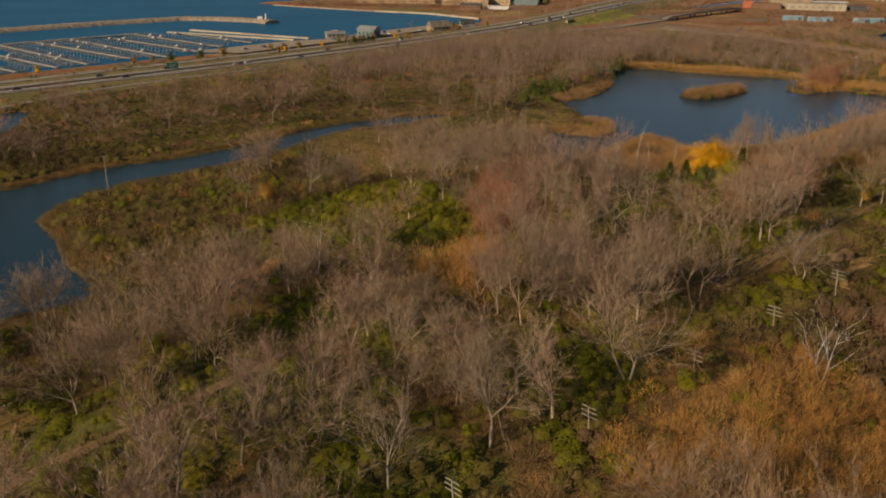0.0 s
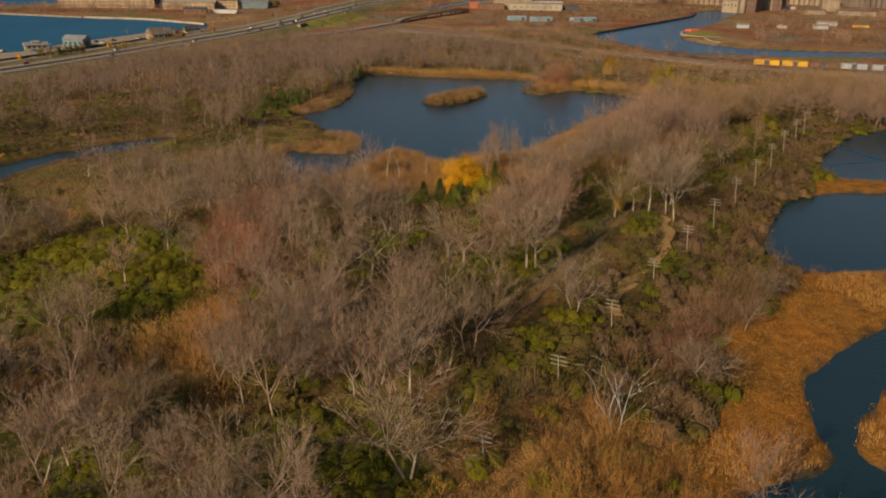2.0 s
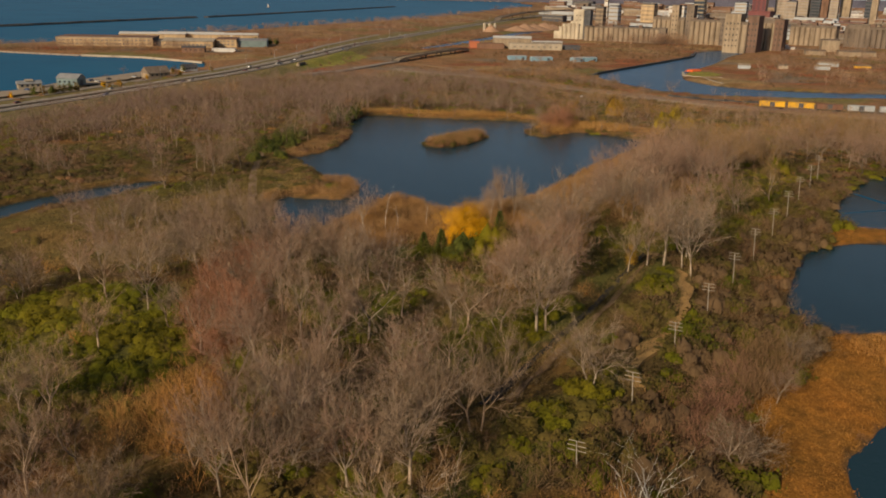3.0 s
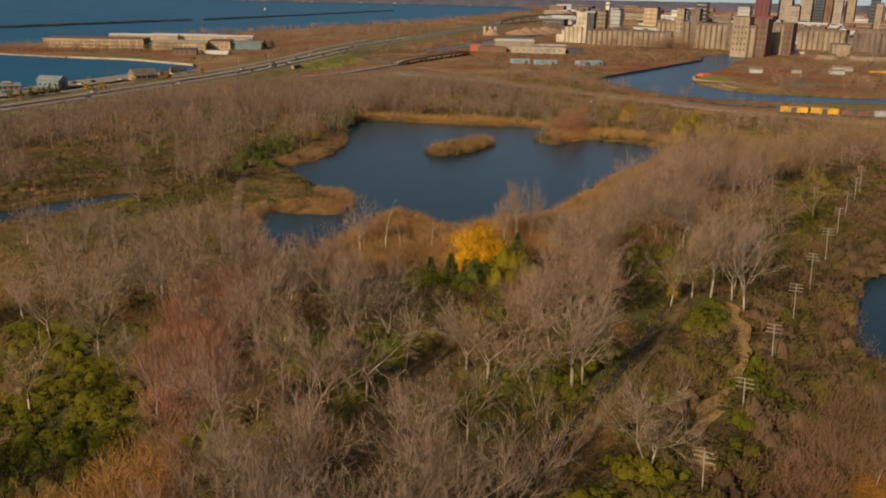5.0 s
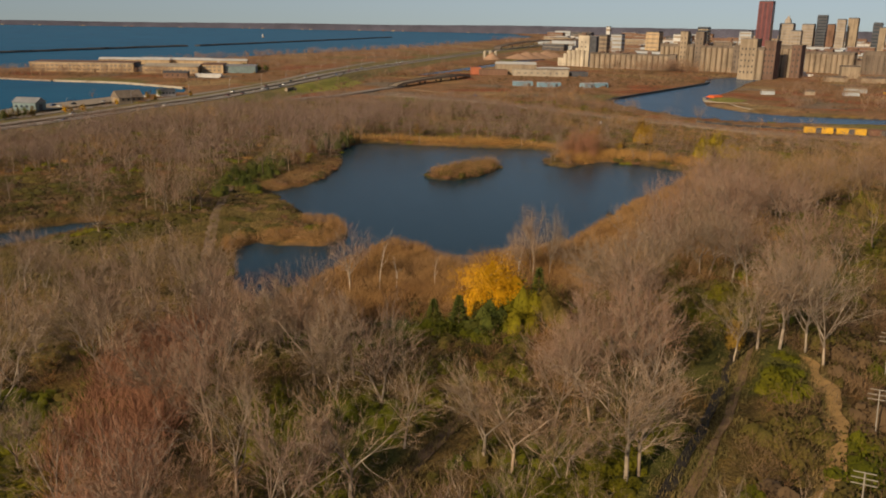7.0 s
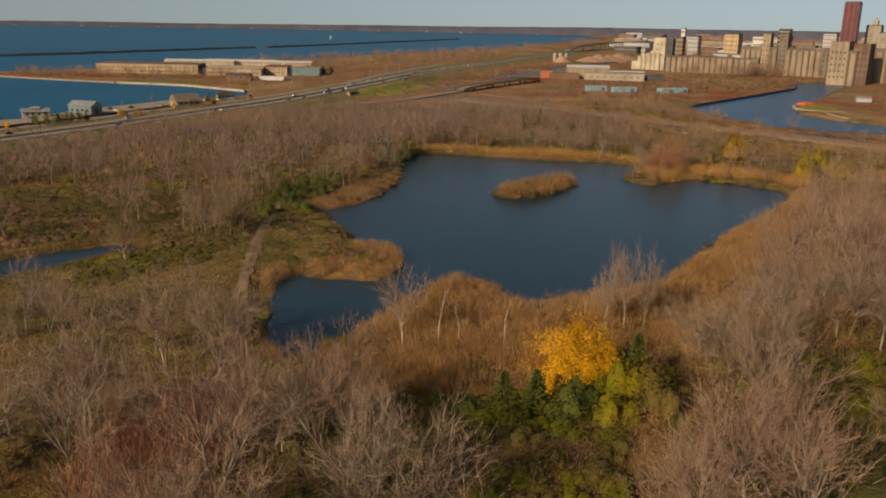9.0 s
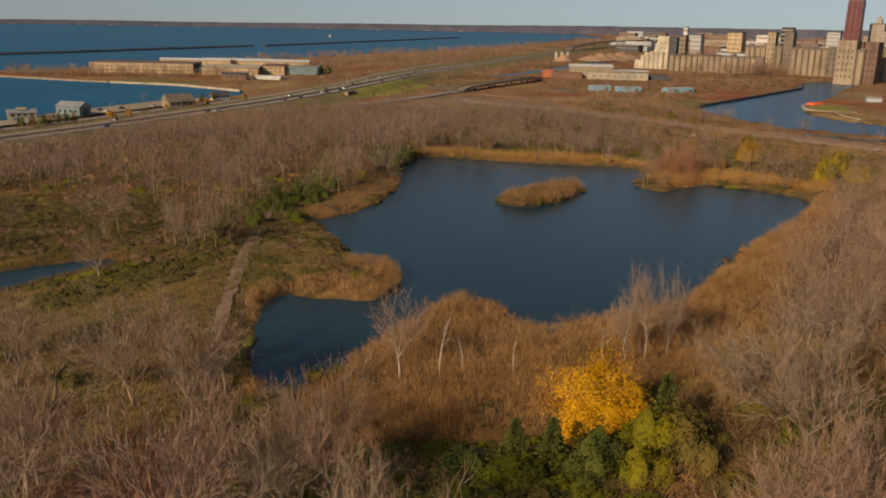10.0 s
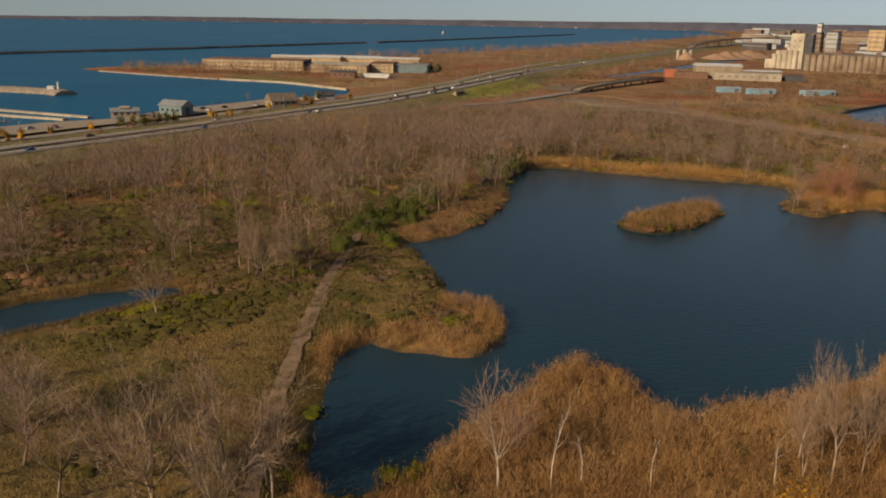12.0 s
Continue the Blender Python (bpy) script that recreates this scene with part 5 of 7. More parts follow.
for i, (x, y, h, r) in enumerate([(207, 470, 14.0, 8.5), (218, 481, 12.0, 7.0), (197, 462, 3.5, 4.0), (80, 500, 7.0, 4.0), (70, 470, 6.0, 3.5), (206, 482, 7, 5)]):
    ob = thing("rust_tree", "rounded rust-brown tree thick with twigs on the bank", "tree", "rust-brown bank trees", at=(x, y, float(ground_z(x, y))), turn=i * 1.3)
    part("crown", brush_of(560 + i, h, r, 40, 2600, 0.055).mesh("crown", M["brush_rose" if i in (0, 1) else "leaf_rust"]), None, ob)
for i, (x, y, h, r) in enumerate([(259, 503, 15.5, 6.5), (266, 518, 7, 4), (240, 491, 6, 4), (250, 540, 6, 4), (-58, 240, 8, 4.5), (150, 560, 8, 4), (109, 240, 9, 3.6), (118, 224, 7, 3)]):
    leafy_tree("golden_tree", x, y, h, r, "leaf_gold", "small golden autumn tree among brown brush", 580 + i, 4200 if i == 0 else 1500, 0.36, 0.08, group="golden trees")
for i, (x, y, h, r) in enumerate([(265, 456, 11.0, 6.0), (279, 465, 14.0, 6.5), (278, 450, 8.0, 5.5), (259, 449, 7.0, 5.0)]):
    leafy_tree("willow_bush", x, y, h, r, "leaf_willow", "broad yellow-green bush at the pond edge", 660 + i, 3600, 0.36, 0.0, group="yellow-green bushes")
for i, (x, y) in enumerate([(-247, 493), (-204, 533), (-196, 542), (-162, 588), (-133, 613), (-125, 614), (-121, 603), (-115, 625), (-78, 666), (-48, 691), (-39, 697), (-125, 596), (-100, 640), (30, 800), (4, 770), (-20, 742), (-44, 679), (-36, 690)]):
    leafy_tree("street_tree", x, y, 5.2, 2.2, "leaf_gold" if i % 3 else "leaf_yellow", "small round yellow street tree by the car park", 600 + i, 260, 0.7, 0.22, group="street trees by the harbour")
for i, (x, y) in enumerate([(-170, 560), (-158, 573), (-88, 655), (-83, 659), (-78, 657), (-73, 663), (-68, 664), (-63, 669), (-184, 548), (0, 790), (8, 800)]):
    leafy_tree("dark_street_tree", x, y, 7.5, 3.4, "leaf_olive" if i % 2 else "leaf_dark", "dark round tree at the edge of the car park", 630 + i, 240, 0.8, 0.12, group="dark trees by the harbour")
for i, (x, y) in enumerate([(86, 1118), (93, 1122), (100, 1127), (107, 1131), (114, 1135), (121, 1138), (97, 1136), (110, 1144)]):
    leafy_tree("terminal_tree", x, y, 9.5, 5.0, "leaf_dark", "dark evergreen clump beside the terminal", 640 + i, 320, 1.0, 0.1, group="evergreens by the terminal")
for i, (x, y, h, r) in enumerate([(35, 412, 4.5, 3.2), (38, 432, 5.0, 3.4), (46, 420, 4.0, 2.8), (43, 446, 5.0, 3.4), (50, 462, 5.0, 3.4), (43, 428, 3.5, 2.4), (46, 433, 4.0, 2.6), (55, 441, 4.0, 2.6), (49, 446, 4.2, 2.8), (58, 452, 4.5, 2.8), (55, 458, 4.0, 2.6), (64, 470, 4.5, 3.0), (60, 478, 4.5, 3.0), (96, 522, 5.0, 3.4), (101, 531, 5.5, 3.6), (90, 520, 5.0, 3.2), (92, 530, 5.0, 3.4), (106, 540, 5.0, 3.2), (84, 524, 5.0, 3.4)]):
    ob = thing("dark_bush", "dense dark green bush on the pond bank", "bush", "dark bushes on the bank", at=(x, y, float(ground_z(x, y)) - 0.1), turn=i * 1.1)
    part("crown", mound_mesh("crown", mound_of(900 + i, h * (1.5 if y > 500 else 1.15), r * 1.4, 700, 0.34), M["leaf_dark"]), None, ob)

# island cover
p, rng = jittered(112, 168, 424, 470, 1.7, 77)
p = p[(outline_dist(ISLAND, p[:, 0], p[:, 1]) < -1.0)]
isl_twig = [soft_brush(700 + i, 2.8, 1.9, 8, 90, 0.085) for i in range(4)]
isl_leaf = [mound_of(710 + i, 2.2, 1.9, 90, 0.3) for i in range(4)]
u = rng.uniform(0, 1, len(p))
for sel, pr, mat, nm, lb in ((u < 0.45, isl_twig, "brush_umber", "island_brush", "umber leafless brush covering the pond island"), ((u >= 0.45) & (u < 0.72), isl_leaf, "leaf_olive", "island_shrubs", "olive shrubs on the pond island"), (u >= 0.72, isl_twig, "brush_grey", "island_grey_brush", "grey-brown brush on the pond island")):
    q = p[sel]
    scatter_soup(nm, pr, q, rng.uniform(0.8, 1.5, len(q)), rng.uniform(0, 6.28, len(q)), M[mat], lb, "shrubs")


# ---- tracks, roads and rails ----
def ribbon(pts, offset, width, lift, thick=0.3, step=4.0, level=None, ragged=0.0):
    """A strip of road beside a line: top and two skirts."""
    c, side = along(pts, step)
    rng = np.random.default_rng(int(width * 10))
    g = Geo()
    jig = rng.normal(0, ragged, (len(c), 2))
    for _ in range(5 if ragged else 0):
        jig[1:-1] = 0.25 * jig[:-2] + 0.5 * jig[1:-1] + 0.25 * jig[2:]
    l = c + side * (offset - width / 2 + jig[:, :1])
    r = c + side * (offset + width / 2 + jig[:, 1:])
    zl = np.maximum(np.maximum(ground_z(l[:, 0], l[:, 1]), ground_z(r[:, 0], r[:, 1])), ground_z(c[:, 0], c[:, 1])) + lift if level is None else np.full(len(c), level)
    for _ in range(4):
        zl[1:-1] = 0.25 * zl[:-2] + 0.5 * zl[1:-1] + 0.25 * zl[2:]
    vs, fs = [], []
    for i in range(len(c)):
        vs += [(l[i, 0], l[i, 1], zl[i] - thick), (l[i, 0], l[i, 1], zl[i]), (r[i, 0], r[i, 1], zl[i]), (r[i, 0], r[i, 1], zl[i] - thick)]
    for i in range(len(c) - 1):
        a = 4 * i
        fs += [(a, a + 1, a + 5, a + 4), (a + 1, a + 2, a + 6, a + 5), (a + 2, a + 3, a + 7, a + 6)]
    return g.add(vs, fs)


def structure(name, geo, mat, label, category):
    return solid(name, geo, mat, label, category, kind="structure")


structure("trail", ribbon(TRAIL, 0, 2.8, 0.10, 0.5, 1.0, ragged=0.45), M["trail"], "dirt track through dry meadow beside the pond", "path")
structure("sandy_path", ribbon(PATHS[1], 0, 2.7, 0.25, 0.8, 1.2, ragged=1.5), M["sandy"], "pale sandy path beside the pole line", "path")
structure("wood_path", ribbon(PATHS[0], 0, 1.3, 0.30, 0.9, 1.5, ragged=0.5), M["dirt"], "narrow earth path through the wood", "path")
structure("wood_path_middle", ribbon(PATHS[2], 0, 2.0, 0.08, 0.5, 2.0, ragged=0.15), M["dirt"], "narrow earth path between green brambles", "path")
structure("wood_path_west", ribbon(PATHS[3], 0, 2.2, 0.08, 0.5, 2.0, ragged=0.15), M["dirt"], "narrow earth path under bare trees", "path")
structure("leaf_path", ribbon(PATHS[4], 0, 4.6, 0.2, 0.8, 1.2, ragged=1.5), M["litter"], "rust-orange leaf-strewn track beside green shrubs", "path")
# the bank's shade, laid on the ground as a black ribbon
structure("ditch", ribbon(SHADE_STRIP, 0, 1.5, 0.28, 0.9, 1.5, ragged=0.5), M["bank_shade"], "black strip painted as the shaded bank beside the earth path", "ditch")
HW = along(HIGHWAY, 8.0)
structure("road_east", ribbon(HIGHWAY, 6.6, 8.4, 0.35, 1.0, 8.0), M["asphalt"], "grey highway carriageway", "road")
structure("road_west", ribbon(HIGHWAY, -6.6, 8.4, 0.35, 1.0, 8.0), M["asphalt"], "grey highway carriageway", "road")
structure("road_frontage", ribbon(FRONTAGE, 0, 7.5, 0.30, 0.8, 8.0), M["asphalt"], "grey frontage road along the harbour", "road")
for nm, off in (("trim_line_a", 3.0), ("trim_line_b", 10.3), ("trim_line_c", -3.0), ("trim_line_d", -10.3)):
    structure(nm, ribbon(HIGHWAY, off, 0.35, 0.37, 0.02, 8.0), M["paint"], "pale painted road edge line", "road marking")
structure("median_barrier", ribbon(HIGHWAY, 0, 0.6, 1.15, 1.2, 8.0), M["concrete"], "low concrete median barrier", "barrier")
structure("guard_rail", ribbon(HIGHWAY, 11.6, 0.12, 0.95, 0.3, 8.0), M["steel"], "steel guard rail beside the highway", "barrier")
structure("bike_path", ribbon([(-260, 330), (-214, 384), (-194, 429), (-162, 469), (-120, 520)], 0, 3.2, 0.12, 0.4, 4.0), M["asphalt"], "narrow paved path in the grass verge", "path")
structure("railbed", ribbon(RAIL, 0, 15.0, 0.2, 0.8, 6.0), plain("ballast", (0.21, 0.165, 0.125), 0.95, 0.25, 0.1, bump=0.5), "grey-brown railway ballast", "railway")
for nm, off in (("track_a", -4.6), ("track_b", -3.2), ("track_c", 1.2), ("track_d", 2.6)):
    structure(nm, ribbon(RAIL, off, 0.14, 0.38, 0.16, 6.0), M["rust"], "rusty steel rail", "railway")
structure("service_road", ribbon([(230, 860), (258, 790), (272, 700), (276, 640), (280, 590), (318, 548), (360, 515), (440, 462)], 0, 6.0, 0.35, 0.8, 5.0), M["dirt"], "gravel service road beside the railway", "road")
structure("lot_harbour", Geo().add([(-186, 592, 2.55), (-150, 585, 2.55), (-92, 660, 2.6), (-34, 742, 2.6), (0, 806, 2.6), (-14, 818, 2.4), (-48, 770, 2.4), (-80, 728, 2.4), (-100, 682, 2.4), (-134, 660, 2.4)],
                                 [tuple(range(10))]), plain("pale_gravel", (0.29, 0.235, 0.17), 0.95, 0.12, 0.05), "pale gravel harbour car park", "car park")


# ---- poles ----
def utility_pole(x, y, h, turn, label, arms=4, group="poles along the corridor"):
    ob = thing("utility_pole", label, "utility pole", group, at=(x, y, float(ground_z(x, y)) - 0.2), turn=turn)
    if arms > 1:
        ob.matrix_basis = Matrix.Translation((x + 0.35, y, float(ground_z(x, y)) - 0.2)) @ Matrix.Rotation(radians(-4), 4, "Y") @ Matrix.Rotation(turn, 4, "Z")
    part("pole", Geo().rod((0, 0, 0), (0, 0, h), 0.12, 0.09, 8), M["wood_pole"], ob)
    for i in range(arms):
        z = h - 0.2 - 0.8 * i
        part("crossarm", Geo().box(0, 0.13, z, 3.0 if i else 2.6, 0.09, 0.10), M["wood_pole"], ob)
    return ob


for i, (x, y) in enumerate(POLES):
    utility_pole(x, y, 12.7 - float(ground_z(x, y)), radians(-47), "weathered wooden utility pole with bare crossarms", 3)
utility_pole(-108, 243, 13.0, 0.4, "tall thin weathered pole standing in the creek scrub", 1, group="")


def street_lamp(x, y, z, turn):
    ob = thing("street_lamp", "slim grey metal highway lamp post", "street lamp", "highway lamps", at=(x, y, z), turn=turn)
    part("post", Geo().rod((0, 0, -0.5), (0, 0, 10.0), 0.12, 0.07, 6), M["steel"], ob)
    part("arm", Geo().rod((0, 0, 9.9), (1.8, 0, 10.4), 0.06, 0.05, 5), M["steel"], ob)
    part("lamp_head", Geo().box(2.1, 0, 10.32, 0.7, 0.3, 0.14, 0.0, 0.3), M["grey"], ob)


c, side = HW
for i in range(24, len(c) - 60, 7):
    q = c[i] - side[i] * 12.6
    street_lamp(float(q[0]), float(q[1]), float(ground_z(q[0], q[1])), math.atan2(side[i][1], side[i][0]))


def road_sign(x, y, turn):
    z = float(ground_z(x, y))
    ob = thing("road_sign", "large green highway sign on two steel posts", "road sign", at=(x, y, z), turn=turn)
    for dx in (-2.2, 2.2):
        part("post", Geo().rod((dx, 0, -0.3), (dx, 0, 8.0), 0.12, 0.12, 6), M["steel"], ob)
    panel = part("panel", Geo().box(0, -0.2, 4.4, 6.4, 0.12, 3.4), M["sign_green"], ob)
    for zz, w in ((6.6, 4.2), (5.8, 4.8), (5.0, 3.0)):
        part("lettering_bar", Geo().box(0, -0.29, zz, w, 0.05, 0.35), M["white"], panel)


road_sign(-163, 482, radians(35))


# ---- vehicles ----
def car_model(mat):
    ob = thing("car", "", "car")
    b = Geo().box(0, 0, 0.35, 4.4, 1.8, 0.55, 0, 0.04).box(0, 0, 0.28, 4.2, 1.7, 0.1)
    part("body", b, mat, ob)
    cab = part("cabin", Geo().box(-0.2, 0, 0.9, 2.5, 1.6, 0.55, 0, 0.24), M["glass"], ob)
    part("roof", Geo().box(-0.2, 0, 1.44, 1.7, 1.15, 0.06), mat, cab)
    for dx in (-1.35, 1.35):
        for dy in (-0.8, 0.8):
            part("wheel", Geo().rod((dx, dy - 0.1, 0.33), (dx, dy + 0.1, 0.33), 0.33, 0.33, 10), M["black"], ob)
    return ob


PAINTS = [("white", M["white"]), ("dark grey", M["dark"]), ("silver", M["steel"]), ("red", M["red_clad"]), ("blue", plain("blue_car_paint", (0.05, 0.09, 0.2), 0.3, 0.05, 1.0, spec=0.6))]
MODELS = [(n, car_model(m)) for n, m in PAINTS]


def park(k, x, y, turn, where, group, up=0.06, z=None):
    n, proto = MODELS[k % len(MODELS)]
    zz = (float(ground_z(x, y)) + up) if z is None else z
    m = Matrix.Translation((x, y, zz)) @ Matrix.Rotation(turn, 4, "Z")
    if proto.get("used"):
        ob = copy_thing(proto, m)
    else:
        ob, proto["used"] = proto, True
        ob.matrix_basis = m
    tagged(ob, n + " car " + where, "car", group)


rng = np.random.default_rng(9)
for j in range(54):
    i = int(rng.integers(20, 190))
    lane = float(rng.choice([-8.5, -4.8, 4.8, 8.5]))
    q = c[i] + side[i] * lane
    z = float(max(ground_z(*(c[i] + side[i] * (math.copysign(6.6, lane) - 4.2))), ground_z(*(c[i] + side[i] * math.copysign(6.6, lane))), ground_z(*(c[i] + side[i] * (math.copysign(6.6, lane) + 4.2))))) + 0.35
    park(int(rng.integers(0, 5)), float(q[0]), float(q[1]), math.atan2(-side[i][0], side[i][1]) + (math.pi if lane < 0 else 0), "driving on the grey highway", "cars on the highway", z=z)
for j, (x, y) in enumerate([(-150, 604), (-140, 620), (-128, 634), (-118, 640), (-60, 730), (-55, 722), (-48, 738), (-30, 752), (-22, 764), (-96, 676), (-70, 712), (-8, 780), (-2, 792), (-14, 770)]):
    park(j, x, y, 0.9 + 1.57 * (j % 2), "parked on the gravel harbour car park", "cars on the harbour car park", z=2.62)
park(4, 263, 788, 1.7, "standing on the gravel service road", "cars by the railway", 0.4)
park(0, 281, 592, 1.2, "standing on the gravel service road", "cars by the railway", 0.4)


# ---- train ----
def boxcar(x, y, turn, mat, label, length=16.5):
    ob = thing("boxcar", label, "train car", "train cars on the siding", at=(x, y, float(ground_z(x, y)) + 0.75), turn=turn)
    g = Geo().box(0, 0, 1.0, length, 3.0, 3.3)
    for i in range(9):
        xx = -length / 2 + 0.5 + i * (length - 1) / 8
        g.box(xx, -1.53, 1.1, 0.16, 0.08, 3.1).box(xx, 1.53, 1.1, 0.16, 0.08, 3.1)
    part("body", g, mat, ob)
    part("roof", Geo().gable(0, 0, 4.3, length, 3.0, 0.35, 0, 0.08), mat, ob)
    door = part("door", Geo().box(0, -1.58, 1.15, 3.2, 0.1, 3.0), M["dark"], ob, "dark sliding door")
    part("rail", Geo().box(0, -1.62, 4.15, 6.6, 0.1, 0.1), M["dark"], door)
    part("underframe", Geo().box(0, 0, 0.75, length + 0.8, 2.4, 0.3), M["black"], ob)
    for dx in (-length / 2 + 2.2, length / 2 - 2.2):
        g = Geo()
        for k in (-0.85, 0.85):
            for s in (-0.75, 0.75):
                g.rod((dx + k, s - 0.06, 0.42), (dx + k, s + 0.06, 0.42), 0.42, 0.42, 10)
        part("bogie", g.box(dx, 0, 0.35, 2.6, 1.7, 0.3), M["black"], ob)


ta = math.atan2(-22, 37)
for j, (x, y, m, lb) in enumerate([(382, 512.8, "yellow", "yellow boxcar with a dark sliding door"), (397.5, 503.6, "yellow", "yellow boxcar with a dark sliding door"), (412.5, 494.4, "rust", "rusty brown boxcar"),
                                   (429, 484.5, "grey", "grey boxcar"), (446, 475, "grey", "grey boxcar")]):
    boxcar(x, y, ta, M[m], lb + " on the railway", 16.0)


# ---- harbour ----
def mound(pts, width, h, mat, name, label, step=5.0, rough=0.5, seed=1):
    cc, sd = along(pts, step)
    rng = np.random.default_rng(seed)
    prof = [(-0.5, -1.5), (-0.34, h * 0.45), (-0.16, h), (0.16, h), (0.34, h * 0.45), (0.5, -1.5)]
    g = Geo()
    vs, fs = [], []
    for i in range(len(cc)):
        for o, z in prof:
            q = cc[i] + sd[i] * (o * width + rng.normal(0, rough))
            vs.append((q[0], q[1], z + (rng.normal(0, rough * 0.5) if z > 0 else 0)))
    n = len(prof)
    for i in range(len(cc) - 1):
        for j in range(n - 1):
            a = n * i + j
            fs.append((a, a + 1, a + n + 1, a + n))
    fs += [tuple(range(n - 1, -1, -1)), tuple(range(n * (len(cc) - 1), n * len(cc)))]
    g.add(vs, fs)
    return solid(name, g, mat, label, "breakwater")


mound([(-560, 500), (-470, 625), (-395, 735), (-330, 815), (-276, 868), (-240, 868), (-190, 850), (-178, 838)], 22, 3.2, M["stone"], "breakwater", "rubble stone breakwater round the marina", 3.0, 0.3)
solid("beacon", Geo().cyl(-186, 846, 2.5, 1.2, 5.0, 10, 0.8).box(-192, 848, 3.0, 5, 3.5, 2.6).cyl(-186, 846, 7.5, 0.9, 1.2, 8), M["white"], "small white beacon hut on the breakwater head", "beacon")
mound([(-900, 800), (-443, 1366), (-246, 1590), (-7, 1920), (40, 1968)], 14, 3.2, M["stone_dark"], "outer_breakwater", "long dark stone breakwater far out in the lake", 20.0, 0.5, 2)
mound([(62, 1991), (380, 2480), (740, 3060)], 14, 3.2, M["stone_dark"], "outer_breakwater", "long dark stone breakwater far out in the lake", 20.0, 0.5, 3)
lh = thing("lighthouse", "white lighthouse far out on the lake", "lighthouse", at=(276, 2824, 0))
part("base", Geo().cyl(0, 0, -1, 5, 3.5, 12, 4.2), M["stone"], lh)
part("tower", Geo().cyl(0, 0, 2.5, 2.2, 7, 12, 1.6), M["white"], lh)
part("lantern", Geo().cyl(0, 0, 9.5, 1.3, 2, 10, 0.5), M["dark"], lh)
solid("seawall", ribbon([(-92, 992), (-30, 963), (26, 900)], 0, 3.0, 0, 2.2, 5.0, level=1.6), M["concrete_pale"], "pale concrete harbour seawall", "seawall")

solid("revetment", ribbon([(-226, 1081), (-190, 1055), (-145, 1025), (-94, 994)], 0, 3.0, 0, 2.0, 5.0, level=1.2), M["stone"], "pale stone revetment along the harbour point", "seawall")
finger = mesh_of("finger", Geo().box(0, 0, 0.35, 0.9, 8.6, 0.3).cyl(0, 4.2, -1.0, 0.18, 3.6, 6), M["wood_dock"])
hull = Geo().add([(-1.1, -3.5, 0.9), (1.1, -3.5, 0.9), (1.2, 0.5, 1.0), (0, 3.8, 1.2), (-1.2, 0.5, 1.0), (-0.8, -3.3, 0.0), (0.8, -3.3, 0.0), (0.8, 0.3, 0.0), (0, 2.8, 0.0), (-0.8, 0.3, 0.0)],
                 [(0, 1, 2, 3, 4), (5, 6, 1, 0), (6, 7, 2, 1), (7, 8, 3, 2), (8, 9, 4, 3), (9, 5, 0, 4)])
hull_me = mesh_of("hull", hull, M["white"])
cabin_me = mesh_of("cabin", Geo().box(0, -0.6, 1.0, 1.6, 3.0, 1.1, 0, 0.2), M["white"])
rng = np.random.default_rng(44)
for j, (ax, ay, bx, by) in enumerate([(-290, 523, -265, 502), (-316, 579, -249, 522), (-345, 637, -236, 538), (-327, 658, -219, 567), (-308, 679, -198, 578), (-278, 690, -182, 607), (-273, 722, -176, 639), (-238, 734, -159, 667)]):
    ln = math.hypot(bx - ax, by - ay)
    tn = math.atan2(by - ay, bx - ax)
    dk = thing("dock", "long grey wooden marina dock with finger piers", "dock", "marina docks", at=(ax, ay, 0), turn=tn)
    part("deck", Geo().box(ln / 2, 0, 0.4, ln, 2.2, 0.35), M["wood_dock"], dk)
    n = int(ln / 5.2)
    for i in range(n):
        for s in (-1, 1):
            o = part("finger", finger, None, dk)
            o.matrix_basis = Matrix.Translation((2.5 + i * 5.2, s * 5.2, 0)) @ Matrix.Rotation(0 if s > 0 else math.pi, 4, "Z")
            if rng.uniform() < 0.10:
                px = 2.5 + i * 5.2 + 2.4
                w = Matrix.Translation((ax, ay, 0)) @ Matrix.Rotation(tn, 4, "Z") @ Matrix.Translation((px, s * 5.4, 0.05)) @ Matrix.Rotation(0 if s > 0 else math.pi, 4, "Z")
                bt = thing("motor_boat", "small white motor boat moored at the dock", "boat", "boats in the marina")
                bt.matrix_basis = w
                part("hull", hull_me, None, bt)
                part("cabin", cabin_me, None, bt)
for ax, ay, bx, by in ((-345, 637, -270, 726), (-236, 762, -120, 702), (-250, 742, -130, 690)):
    ln = math.hypot(bx - ax, by - ay)
    solid("pier", Geo().box((ax + bx) / 2, (ay + by) / 2, -0.8, ln, 3.2, 1.9, math.atan2(by - ay, bx - ax)), M["concrete_pale"], "pale concrete marina pier", "pier", "marina piers")


def windows_on(parent, w, h, n, rows, y, z0, dz, mat, sw=1.6, sh=1.4, x0=0.0):
    me = mesh_of("window", Geo().box(0, 0, 0, sw, 0.25, sh), mat)
    for r in range(rows):
        for i in range(n):
            o = part("window", me, None, parent)
            o.location = (x0 - w / 2 + (i + 0.5) * w / n, y, z0 + r * dz)


